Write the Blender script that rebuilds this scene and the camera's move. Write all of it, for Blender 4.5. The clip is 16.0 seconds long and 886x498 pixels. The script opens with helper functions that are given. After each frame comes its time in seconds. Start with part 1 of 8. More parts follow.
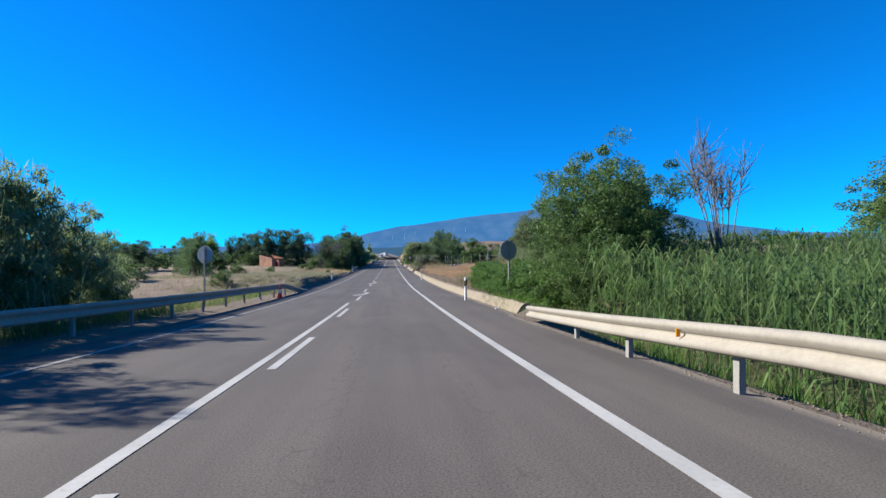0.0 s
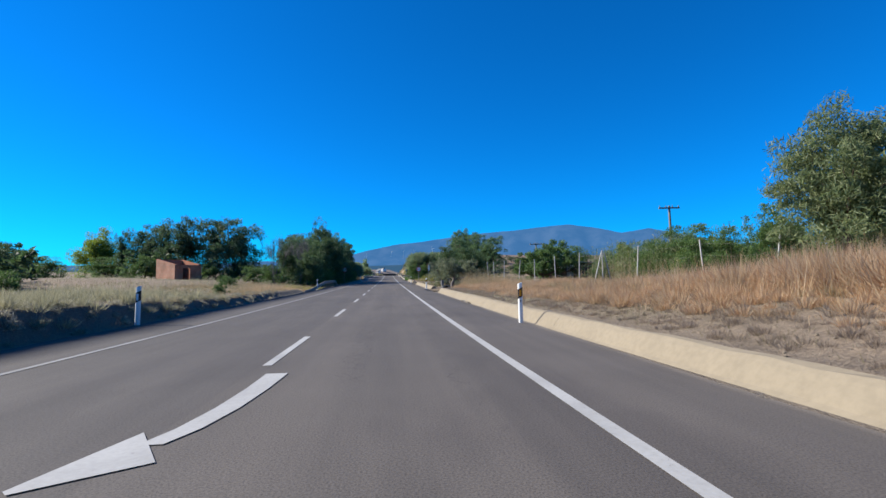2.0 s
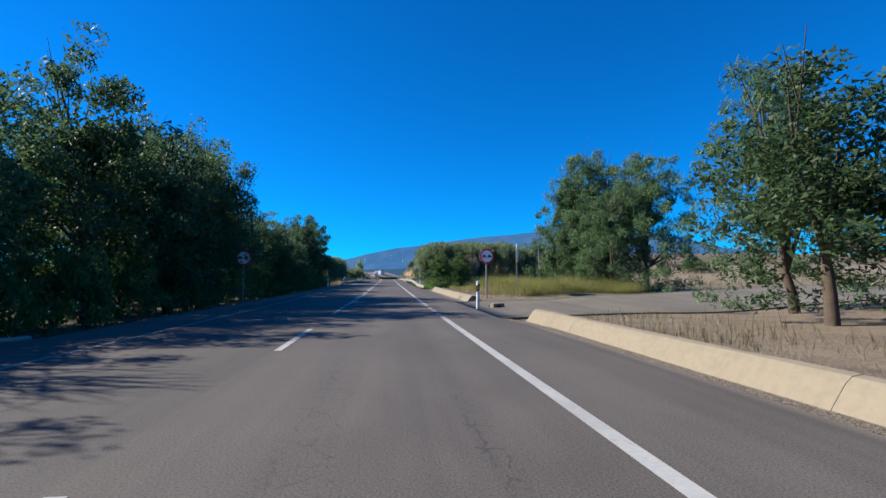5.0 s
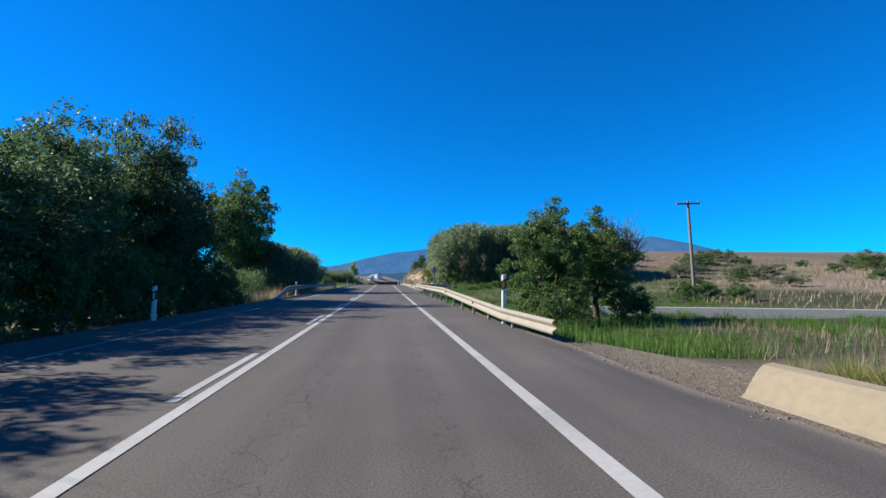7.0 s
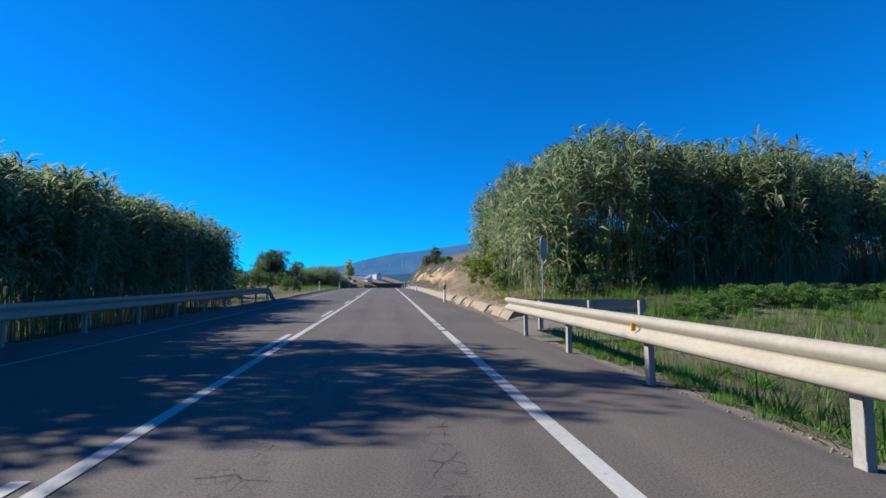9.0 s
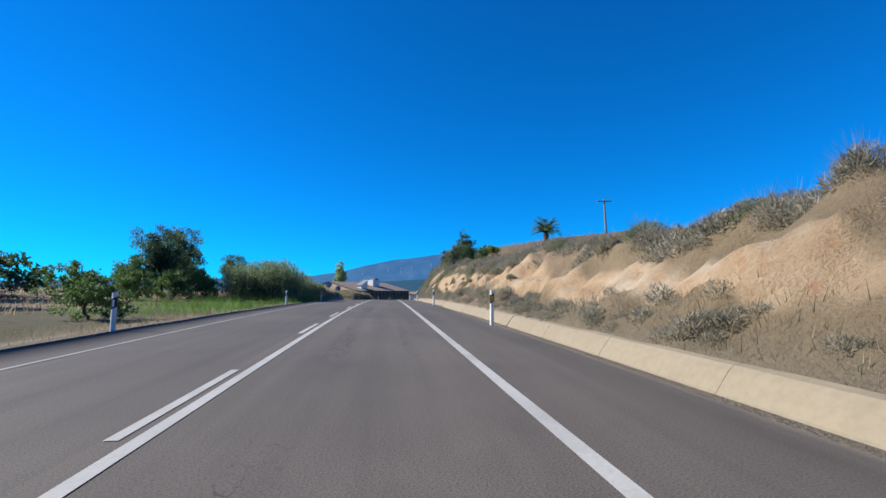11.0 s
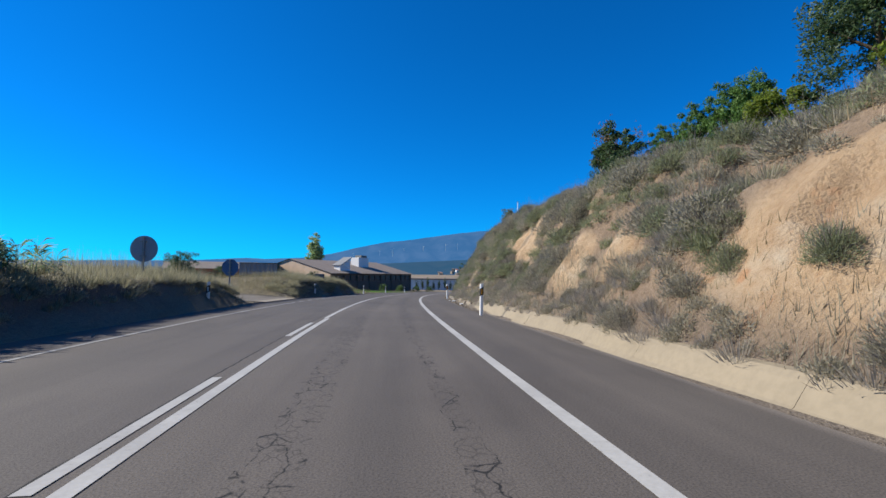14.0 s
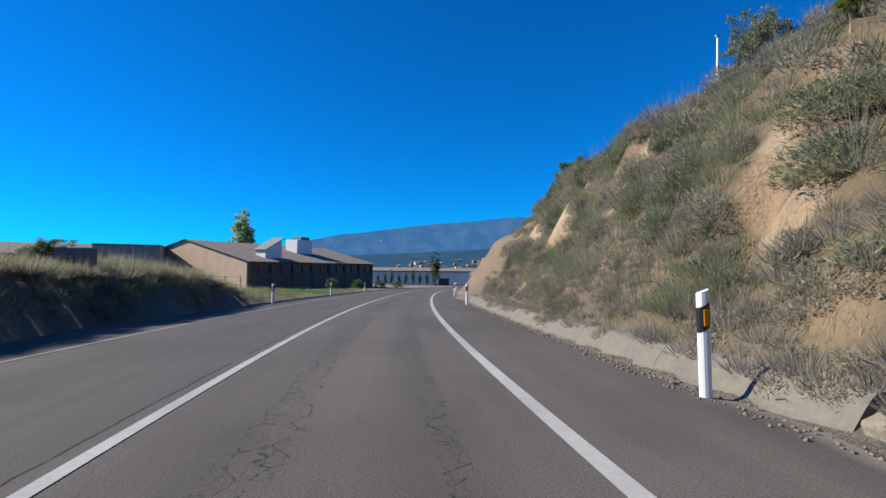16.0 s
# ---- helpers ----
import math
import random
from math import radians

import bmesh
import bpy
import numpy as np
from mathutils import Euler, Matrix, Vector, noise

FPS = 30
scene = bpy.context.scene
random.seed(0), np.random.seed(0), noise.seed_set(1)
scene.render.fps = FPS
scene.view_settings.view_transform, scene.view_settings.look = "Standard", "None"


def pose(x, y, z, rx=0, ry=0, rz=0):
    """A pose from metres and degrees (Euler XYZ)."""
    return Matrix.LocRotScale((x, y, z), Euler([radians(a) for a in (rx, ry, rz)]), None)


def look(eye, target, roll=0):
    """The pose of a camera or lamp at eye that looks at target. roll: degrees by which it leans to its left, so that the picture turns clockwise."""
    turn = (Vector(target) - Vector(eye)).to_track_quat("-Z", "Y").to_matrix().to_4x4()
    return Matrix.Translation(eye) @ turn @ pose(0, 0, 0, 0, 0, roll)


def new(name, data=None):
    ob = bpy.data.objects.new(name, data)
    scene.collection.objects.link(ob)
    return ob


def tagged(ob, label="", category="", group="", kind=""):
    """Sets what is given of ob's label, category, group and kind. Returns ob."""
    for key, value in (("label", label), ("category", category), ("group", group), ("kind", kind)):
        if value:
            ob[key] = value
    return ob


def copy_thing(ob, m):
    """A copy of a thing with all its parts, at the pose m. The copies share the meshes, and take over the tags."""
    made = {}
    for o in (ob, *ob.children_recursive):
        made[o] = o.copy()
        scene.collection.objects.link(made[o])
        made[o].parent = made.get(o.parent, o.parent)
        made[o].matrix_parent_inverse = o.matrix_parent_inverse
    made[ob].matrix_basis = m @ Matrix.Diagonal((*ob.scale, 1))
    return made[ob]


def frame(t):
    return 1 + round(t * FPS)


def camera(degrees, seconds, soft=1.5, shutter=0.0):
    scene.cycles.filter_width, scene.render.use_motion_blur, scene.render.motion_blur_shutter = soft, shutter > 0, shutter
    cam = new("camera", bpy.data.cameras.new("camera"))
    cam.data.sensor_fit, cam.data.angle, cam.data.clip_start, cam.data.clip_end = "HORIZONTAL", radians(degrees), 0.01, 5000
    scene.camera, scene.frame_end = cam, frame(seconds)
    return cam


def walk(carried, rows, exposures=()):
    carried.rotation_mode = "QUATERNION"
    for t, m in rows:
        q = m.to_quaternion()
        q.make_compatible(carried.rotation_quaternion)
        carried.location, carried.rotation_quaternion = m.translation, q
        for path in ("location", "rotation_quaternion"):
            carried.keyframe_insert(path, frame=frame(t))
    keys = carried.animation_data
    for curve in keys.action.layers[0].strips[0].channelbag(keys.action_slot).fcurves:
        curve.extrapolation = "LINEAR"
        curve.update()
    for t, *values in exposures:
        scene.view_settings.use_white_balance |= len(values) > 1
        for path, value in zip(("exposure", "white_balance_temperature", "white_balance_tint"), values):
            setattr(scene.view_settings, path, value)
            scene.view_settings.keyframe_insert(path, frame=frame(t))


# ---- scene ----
# ---- camera ----
cam = camera(86, 16.0, soft=1.5)
PATH_ROWS = [
    (0, 1.900, -1.006, 1.200, 90.891, 0.504, -6.492),
    (0.5, 1.905, 9.474, 0.728, 91.387, 0.176, -6.542),
    (1, 1.910, 19.819, 0.362, 92.002, 0.062, -6.607),
    (1.5, 1.915, 30.195, 0.088, 92.612, 0.388, -6.564),
    (2, 1.945, 40.515, -0.100, 93.126, 0.174, -6.684),
    (2.5, 1.970, 50.538, -0.210, 93.485, -0.085, -6.868),
    (3, 2.010, 60.367, -0.258, 93.813, -0.297, -6.858),
    (3.5, 2.075, 70.283, -0.274, 93.892, -0.235, -6.682),
    (4, 2.075, 79.316, -0.282, 93.051, -0.336, -6.579),
    (4.5, 2.090, 88.458, -0.285, 93.158, -0.104, -6.666),
    (5, 2.140, 97.698, -0.281, 93.632, 0.023, -6.803),
    (5.5, 2.230, 107.026, -0.268, 94.147, 0.174, -6.962),
    (6, 2.325, 116.430, -0.242, 94.417, 0.192, -7.170),
    (6.5, 2.400, 125.885, -0.197, 94.212, 0.086, -7.074),
    (7, 2.470, 135.360, -0.132, 94.180, 0.106, -7.011),
    (7.5, 2.535, 144.301, -0.057, 94.123, 0.235, -6.917),
    (8, 2.575, 152.648, 0.014, 94.370, 0.684, -7.040),
    (8.5, 2.600, 161.738, 0.087, 94.271, 0.275, -7.071),
    (9, 2.645, 171.100, 0.159, 94.312, 0.113, -6.907),
    (9.5, 2.675, 180.209, 0.236, 94.246, 0.222, -6.686),
    (10, 2.690, 189.415, 0.326, 94.626, 0.099, -6.525),
    (10.5, 2.690, 198.729, 0.430, 94.938, 0.018, -6.774),
    (11, 2.670, 208.104, 0.547, 95.135, -0.046, -7.059),
    (11.5, 2.640, 217.487, 0.667, 95.047, -0.157, -7.345),
    (12, 2.610, 226.832, 0.764, 94.328, 0.288, -7.180),
    (12.5, 2.665, 235.656, 0.807, 93.945, -0.039, -7.154),
    (13, 2.715, 243.792, 0.807, 94.045, 0.086, -7.324),
    (13.5, 2.740, 251.209, 0.786, 93.261, -0.155, -7.581),
    (14, 2.760, 259.186, 0.746, 93.111, -0.531, -8.091),
    (14.5, 2.860, 266.831, 0.682, 92.833, -0.581, -9.271),
    (15, 3.215, 274.875, 0.576, 92.729, -0.534, -10.440),
    (15.5, 3.730, 282.603, 0.435, 92.317, -0.316, -11.657),
    (16, 4.265, 289.922, 0.275, 92.279, -0.506, -13.185),
]
walk(cam, [(r[0], pose(*r[1:])) for r in PATH_ROWS], exposures=[(0, 1.03), (2.5, 0.86), (8, 0.90), (12.5, 0.75), (16, 0.70)])

# ---- light: a clear morning, the sun on the left and a little ahead ----
SUN_AZ, SUN_EL = -76.0, 34.0  # degrees clockwise from the road's way, and over the horizon
world = bpy.data.worlds.new("sky")
scene.world = world
world.use_nodes = True
_n = world.node_tree.nodes
_l = world.node_tree.links
_n.clear()
_sky = _n.new("ShaderNodeTexSky")
_sky.sky_type = "NISHITA"
_sky.sun_disc = False
_sky.sun_elevation = radians(SUN_EL)
_sky.sun_rotation = radians(SUN_AZ)
_sky.altitude = 1500
_sky.air_density = 1.0
_sky.dust_density = 0.0
_sky.ozone_density = 3.5
_hs = _n.new("ShaderNodeMix")  # deep southern blue
_hs.data_type, _hs.blend_type = "RGBA", "MULTIPLY"
_hs.inputs[0].default_value = 1.0
_hs.inputs[7].default_value = (0.015, 0.72, 1.40, 1.0)
_bg = _n.new("ShaderNodeBackground")
_bg.inputs["Strength"].default_value = 0.070
_wo = _n.new("ShaderNodeOutputWorld")
_l.new(_sky.outputs[0], _hs.inputs[6])
_l.new(_hs.outputs[2], _bg.inputs["Color"])
_l.new(_bg.outputs[0], _wo.inputs["Surface"])
_sun = bpy.data.lights.new("sun", "SUN")
_sun.energy = 5.0
_sun.angle = radians(0.5)
_sun.color = (1.0, 0.94, 0.83)
_az, _el = radians(SUN_AZ), radians(SUN_EL)
_to_sun = Vector((math.sin(_az) * math.cos(_el), math.cos(_az) * math.cos(_el), math.sin(_el)))
new("sun", _sun).matrix_world = look(_to_sun * 100, (0, 0, 0))
scene.view_settings.exposure = 0.95

# ---- the road's line ----
# s runs along the centre line, u across it (right is positive), heights h are over the road.
GRADE = [(-30, -4.39), (0, -2.84), (20, -1.75), (40, -0.85), (60, -0.08), (80, -0.05), (110, 0.11), (140, 0.52), (170, 0.41),
         (200, 0.7), (220, 0.79), (240, -0.08), (260, -0.3), (280, -1.1), (310, -1.74), (420, -1.74), (520, 0.0), (700, 0.0)]
BEND = [(150, 0.11), (190, 0.3), (215, -0.14), (230, 0.18), (245, 0.78), (260, 0.03), (275, 2.08), (290, 5.13), (310, 10.74),
        (340, 14.5), (380, 24.0), (460, 42.0), (700, 42.0)]
ALONG = np.arange(-80, 700, 1.0)
_k = np.ones(21) / 21
_head = np.convolve(np.pad(np.interp(ALONG, *zip(*[(a, radians(b)) for a, b in BEND])), 10, mode="edge"), _k, mode="valid")
_slope = np.convolve(np.pad(np.tan(np.radians(np.interp(ALONG, *zip(*GRADE)))), 10, mode="edge"), _k, mode="valid")
_cx, _cy, _cz = np.cumsum(np.sin(_head)), np.cumsum(np.cos(_head)), np.cumsum(_slope)
_cx, _cy, _cz = _cx - _cx[80], _cy - _cy[80], _cz - _cz[80]


def road_xyz(s, u, h=0.0):
    s, u, h = np.broadcast_arrays(np.asarray(s, float), np.asarray(u, float), np.asarray(h, float))
    a = np.interp(s, ALONG, _head)
    return np.stack([np.interp(s, ALONG, _cx) + u * np.cos(a), np.interp(s, ALONG, _cy) - u * np.sin(a), np.interp(s, ALONG, _cz) + h], -1)


def road_su(x, y):
    """s and u of world places."""
    s = np.clip(np.array(y, float), -79, 690)
    for _ in range(12):
        a = np.interp(s, ALONG, _head)
        s = np.clip(s + 0.7 * ((x - np.interp(s, ALONG, _cx)) * np.sin(a) + (y - np.interp(s, ALONG, _cy)) * np.cos(a)), -79, 690)
    a = np.interp(s, ALONG, _head)
    return s, (x - np.interp(s, ALONG, _cx)) * np.cos(a) - (y - np.interp(s, ALONG, _cy)) * np.sin(a)


def turn_at(s):
    """Degrees about z of a thing whose +y goes along the road."""
    return -math.degrees(float(np.interp(s, ALONG, _head)))


# ---- lie of the land: heights over the road at stations across it ----
U_RIGHT = [5.9, 6.3, 7.5, 9.5, 12, 18, 30, 60, 150]
U_LEFT = [4.6, 4.9, 5.3, 7.0, 10, 15, 25, 60, 150]
RIGHT, LEFT = [], []


def section(side, s, *heights):
    side.append((s, [-0.08, *heights] if side is RIGHT else [-0.05, -0.03, *heights]))


section(RIGHT, -80, -.4, -1.0, -1.3, -1.3, -1.0, -.6, -.3, 0)
section(RIGHT, 6, -.3, -.9, -1.1, -1.1, -.9, -.5, 0, 0)
section(RIGHT, 13, .15, -.1, -.2, -.2, 0, .5, .8, .5)
section(RIGHT, 22, .25, .2, .35, .6, 1.2, 2.2, 2.5, 2)
section(RIGHT, 31, .28, .45, .8, 1.3, 2.2, 3.0, 3.2, 2.6)
section(RIGHT, 38, .28, .6, 1.1, 1.65, 2.3, 2.8, 3.0, 2.6)
section(RIGHT, 46, .28, .55, .95, 1.4, 1.9, 2.2, 2.4, 2)
section(RIGHT, 53, .28, .45, .72, 1.0, 1.2, 1.4, 1.6, 1.6)
section(RIGHT, 58, .28, .42, .62, .8, .95, 1.1, 1.3, 1.5)
section(RIGHT, 74, .25, .3, .45, .7, .9, 1.1, 1.2, 1)
section(RIGHT, 78, .2, .28, .4, .45, .6, .9, 1.0, 1)
section(RIGHT, 79.6, .16, .24, .3, .3, .6, .9, 1.0, 1)
section(RIGHT, 81, -.05, .02, .1, .2, .4, .7, 1.0, 1)
section(RIGHT, 86, .0, .05, .1, .2, .4, .7, 1.0, 1)
section(RIGHT, 89, .2, .15, .25, .3, .5, .8, 1.0, 1)
section(RIGHT, 109, .2, .1, .2, .3, .5, .8, 1.0, 1)
section(RIGHT, 112, -.06, -.03, 0, .1, .3, .6, 1.0, 1)
section(RIGHT, 120.5, -.06, -.03, 0, .1, .3, .6, 1.0, 1)
section(RIGHT, 123, .24, .2, .25, .3, .3, .3, .4, .5)
section(RIGHT, 138, .22, .15, .2, .2, .2, .3, .7, .9)
section(RIGHT, 145, -.1, -.4, -.5, -.5, -.4, 0, 1.0, 1.2)
section(RIGHT, 176, -.25, -.8, -1.0, -1.0, -.8, -.2, 1.6, 2.4)
section(RIGHT, 180, -.08, -.08, -.1, -.1, 0, .2, 1.8, 3)
section(RIGHT, 184.5, -.04, 0, .05, .1, .2, .3, 1.8, 3)
section(RIGHT, 187, .25, .4, .5, .6, .6, .6, 2, 3)
section(RIGHT, 200, .28, .7, 1.3, 1.6, 1.9, 2.2, 3, 4)
section(RIGHT, 211, .28, 1.1, 2.4, 2.9, 3.3, 3.8, 4.5, 5)
section(RIGHT, 235, .28, 1.2, 2.5, 3.1, 4.3, 5.6, 6.5, 7)
section(RIGHT, 250, .28, 1.3, 2.9, 3.7, 5.3, 7.0, 8, 8)
section(RIGHT, 262, .28, 1.5, 3.4, 4.4, 6.3, 8.2, 9, 9)
section(RIGHT, 275, .3, 1.75, 4.1, 5.5, 7.4, 9.2, 10, 10)
section(RIGHT, 283, .28, 1.9, 4.6, 6.1, 7.9, 9.8, 10.6, 10.6)
section(RIGHT, 290, .25, 2.0, 4.9, 6.5, 8.4, 10.2, 11, 11)
section(RIGHT, 312, .25, 2.0, 5.0, 6.8, 8.6, 10.2, 11, 11)
section(RIGHT, 345, .25, 1.8, 4.4, 6.0, 8, 10, 11, 11)
section(RIGHT, 400, .1, .4, .8, 1.5, 3, 5, 6, 6)
section(RIGHT, 500, 0, 0, 0, .2, .5, 1, 2, 3)
section(LEFT, -80, -.08, -.12, -1.2, -1.0, -.6, -.3, 0)
section(LEFT, 26, -.08, -.12, -1.0, -.8, -.4, -.2, 0)
section(LEFT, 34.5, -.05, .0, .1, .5, .7, .6, .4)
section(LEFT, 39.5, .72, .88, .9, .85, .7, .6, .4)
section(LEFT, 46, .65, .8, .8, .7, .6, .5, .4)
section(LEFT, 53, .55, .65, .6, .5, .5, .4, .4)
section(LEFT, 60, .36, .42, .45, .4, .4, .4, .4)
section(LEFT, 72, .28, .25, .3, .3, .3, .4, .4)
section(LEFT, 80, .2, .2, .3, .5, .7, .8, .8)
section(LEFT, 84, -.35, -.3, .2, .6, .9, 1.0, 1)
section(LEFT, 98, -.3, -.2, .2, .7, 1.0, 1.0, 1)
section(LEFT, 112, -.3, -.4, -.3, 0, .3, .4, .4)
section(LEFT, 195, -.3, -.6, -.6, -.4, 0, .2, .2)
section(LEFT, 215, -.1, -.3, -.2, 0, .3, .5, 1)
section(LEFT, 242, -.1, -.1, 0, .2, .6, 1, 2)
section(LEFT, 262, .05, .2, .5, .8, 1.1, 1.6, 2)
section(LEFT, 270, .95, 1.2, 1.25, 1.1, 1.2, 1.6, 2)
section(LEFT, 281, .95, 1.2, 1.25, 1.1, 1.2, 1.6, 2)
section(LEFT, 285, -.03, .1, .2, .3, .6, 1.2, 2)
section(LEFT, 291, -.03, .1, .2, .3, .6, 1.2, 2)
section(LEFT, 295, 1.2, 1.5, 1.5, 1.1, 1.0, 1.1, 1.5)
section(LEFT, 309, 1.15, 1.45, 1.4, 1.1, 1.0, 1.0, 1)
section(LEFT, 316, .05, .3, .5, .6, .6, .6, .6)
section(LEFT, 340, 0, 0, .1, .1, .1, .3, .5)
section(LEFT, 500, 0, 0, 0, 0, 0, .3, .5)


def lattice(x, y, period, seed=0):
    """Smooth value noise in -1..1 on arrays."""
    r = np.random.RandomState(seed).uniform(-1, 1, (64, 64))
    gx, gy = x / period, y / period
    ix, iy = np.floor(gx).astype(int), np.floor(gy).astype(int)
    fx, fy = gx - ix, gy - iy
    fx, fy = fx * fx * (3 - 2 * fx), fy * fy * (3 - 2 * fy)
    a, b, c, d = (r[(ix + i) % 64, (iy + j) % 64] for i, j in ((0, 0), (1, 0), (0, 1), (1, 1)))
    return (a * (1 - fx) + b * fx) * (1 - fy) + (c * (1 - fx) + d * fx) * fy


def land(s, u):
    """Height of the ground over the road."""
    s, u = np.broadcast_arrays(np.asarray(s, float), np.asarray(u, float))
    out = np.full(s.shape, -0.08)
    for side, table, stations, sign in ((u > 5.9, RIGHT, U_RIGHT, 1), (u < -4.6, LEFT, U_LEFT, -1)):
        keys = [k for k, _ in table]
        cols = np.stack([np.interp(s, keys, [v[n] for _, v in table]) for n in range(len(stations))], -1)
        au = np.clip(u * sign, stations[0], stations[-1])
        n = np.clip(np.searchsorted(stations, au, side="right") - 1, 0, len(stations) - 2)
        st = np.array(stations)
        f = (au - st[n]) / (st[n + 1] - st[n])
        low, high = np.take_along_axis(cols, n[..., None], -1)[..., 0], np.take_along_axis(cols, n[..., None] + 1, -1)[..., 0]
        out = np.where(side, low + (high - low) * f, out)
    # Uneven fields, and a washed-out face on the cut of the hill.
    rough = np.clip((np.abs(u) - 6.5) / 4, 0, 1)
    out = out + rough * (0.10 * lattice(s, u, 3.1, 1) + 0.22 * lattice(s, u, 11, 2) * np.clip((np.abs(u) - 8) / 8, 0, 1))
    face = np.clip((u - 6.4) / 0.8, 0, 1) * np.clip((11.5 - u) / 2, 0, 1) * np.clip((s - 203) / 12, 0, 1) * np.clip((360 - s) / 15, 0, 1)
    gully = lattice(s + 0.4 * u, u * 0.35, 2.3, 3) + 0.6 * lattice(s, u * 0.6, 0.95, 4) + 1.2 * lattice(s, u * 0.3, 7.5, 5)
    fine = 1 - 2 * np.abs(lattice(s, u * 0.7, 0.85, 6)) + 0.7 * lattice(s, u, 0.4, 7)
    return out + face * (0.42 * gully + 0.24 * fine + 0.10 * lattice(s, u, 0.5, 9))


OPEN_CLAY = ((264.3, 7.4, 1.9, 1.1), (259.4, 8.3, 0.8, 0.8), (256.8, 8.0, 1.3, 0.7), (259.2, 7.5, 0.8, 0.35), (263.4, 7.4, 1.3, 0.35), (269.8, 7.55, 0.9, 0.5), (272.2, 7.3, 0.7, 0.6), (271.7, 6.9, 0.6, 0.3), (276.8, 8.45, 1.3, 0.55),
             (279.9, 8.1, 1.2, 0.45), (282.6, 8.45, 1.0, 0.5), (284.9, 8.65, 0.8, 0.35), (280.6, 8.7, 0.6, 0.6), (284.4, 7.3, 1.4, 0.4), (289.3, 6.9, 1.2, 0.3), (288.1, 8.05, 0.35, 0.7), (294.4, 6.6, 0.5, 0.25), (296.9, 8.4, 0.5, 0.75), (296.0, 7.6, 0.6, 0.45),
             (296.9, 9.2, 0.4, 0.4), (303.0, 8.85, 0.8, 0.7), (306.5, 8.05, 1.1, 0.5), (311.2, 8.15, 1.2, 0.5), (293.4, 8.2, 0.9, 0.5))


def gutter(u):
    """The asphalt falls away towards the foot of the kerb."""
    return -0.085 * np.clip((np.asarray(u, float) - 5.0) / 0.88, 0, 1)


def bare_face(s, u):
    """Above zero where the clay face lies open."""
    s, u = np.asarray(s, float), np.asarray(u, float)
    low, high = np.interp(s, [205, 225, 262, 275, 320], [7.3, 7.3, 7.3, 7.3, 7.3]), np.interp(s, [205, 225, 262, 275, 320], [8.0, 8.55, 8.85, 9.1, 9.6])
    band = np.minimum(u - low, high - u) + 0.45 * lattice(s, u, 1.6, 56) - np.clip((s - 254) / 4, 0, 3)
    spots = np.max([1 - np.hypot((s - a) / c, (u - b) / d) for a, b, c, d in OPEN_CLAY], axis=0) + 0.28 * lattice(s, u, 1.1, 57) - 0.06
    return np.maximum(band, spots)


def ground_at(s, u, sink=0.0):
    return Vector(road_xyz(s, u, land(s, u) - sink))


# ---- materials ----
def material(name, rough=0.8, metal=0.0):
    m = bpy.data.materials.new(name)
    m.use_nodes = True
    nt = m.node_tree
    bsdf = nt.nodes["Principled BSDF"]
    bsdf.inputs["Roughness"].default_value = rough
    bsdf.inputs["Metallic"].default_value = metal
    bsdf.inputs["Specular IOR Level"].default_value = 0.3
    return m, nt, bsdf


def node(nt, kind, **values):
    n = nt.nodes.new("ShaderNode" + kind)
    for k, v in values.items():
        n.inputs[k].default_value = v
    return n


def coords(nt):
    return node(nt, "TexCoord").outputs["Object"]


def noise_of(nt, scale, detail=5.0, rough=0.6, vector=None):
    n = node(nt, "TexNoise", Scale=scale, Detail=detail, Roughness=rough)
    nt.links.new(vector if vector else coords(nt), n.inputs["Vector"])
    return n.outputs["Fac"]


def ramp(nt, fac, *stops):
    n = node(nt, "ValToRGB")
    e = n.color_ramp.elements
    while len(e) < len(stops):
        e.new(0.5)
    for k, (at, colour) in zip(e, stops):
        k.position, k.color = at, (*colour, 1) if len(colour) == 3 else colour
    nt.links.new(fac, n.inputs["Fac"])
    return n.outputs["Color"]


def mix(nt, fac, a, b, kind="MIX"):
    n = nt.nodes.new("ShaderNodeMix")
    n.data_type, n.blend_type = "RGBA", kind
    for value, key in ((fac, 0), (a, 6), (b, 7)):
        if isinstance(value, (int, float)):
            n.inputs[key].default_value = value
        elif isinstance(value, tuple):
            n.inputs[key].default_value = (*value, 1)
        else:
            nt.links.new(value, n.inputs[key])
    return n.outputs[2]


def bump(nt, bsdf, fac, strength, distance):
    b = node(nt, "Bump", Strength=strength, Distance=distance)
    nt.links.new(fac, b.inputs["Height"])
    nt.links.new(b.outputs[0], bsdf.inputs["Normal"])


def plain(name, colour, rough=0.7, metal=0.0, wear=0.15, scale=6.0, relief=0.0):
    """Paint, plastic, steel or plaster: one colour with stains at two scales."""
    m, nt, bsdf = material(name, rough, metal)
    dark = tuple(c * (1 - wear * 2.2) for c in colour)
    light = tuple(min(1, c * (1 + wear * 0.6)) for c in colour)
    c = ramp(nt, noise_of(nt, scale), (0.3, dark), (0.55, colour), (0.8, light))
    c = mix(nt, 0.5, c, ramp(nt, noise_of(nt, scale * 9, 3), (0.35, dark), (0.6, colour)))
    nt.links.new(c, bsdf.inputs["Base Color"])
    if relief:
        bump(nt, bsdf, noise_of(nt, scale * 6), 0.6, relief)
    return m


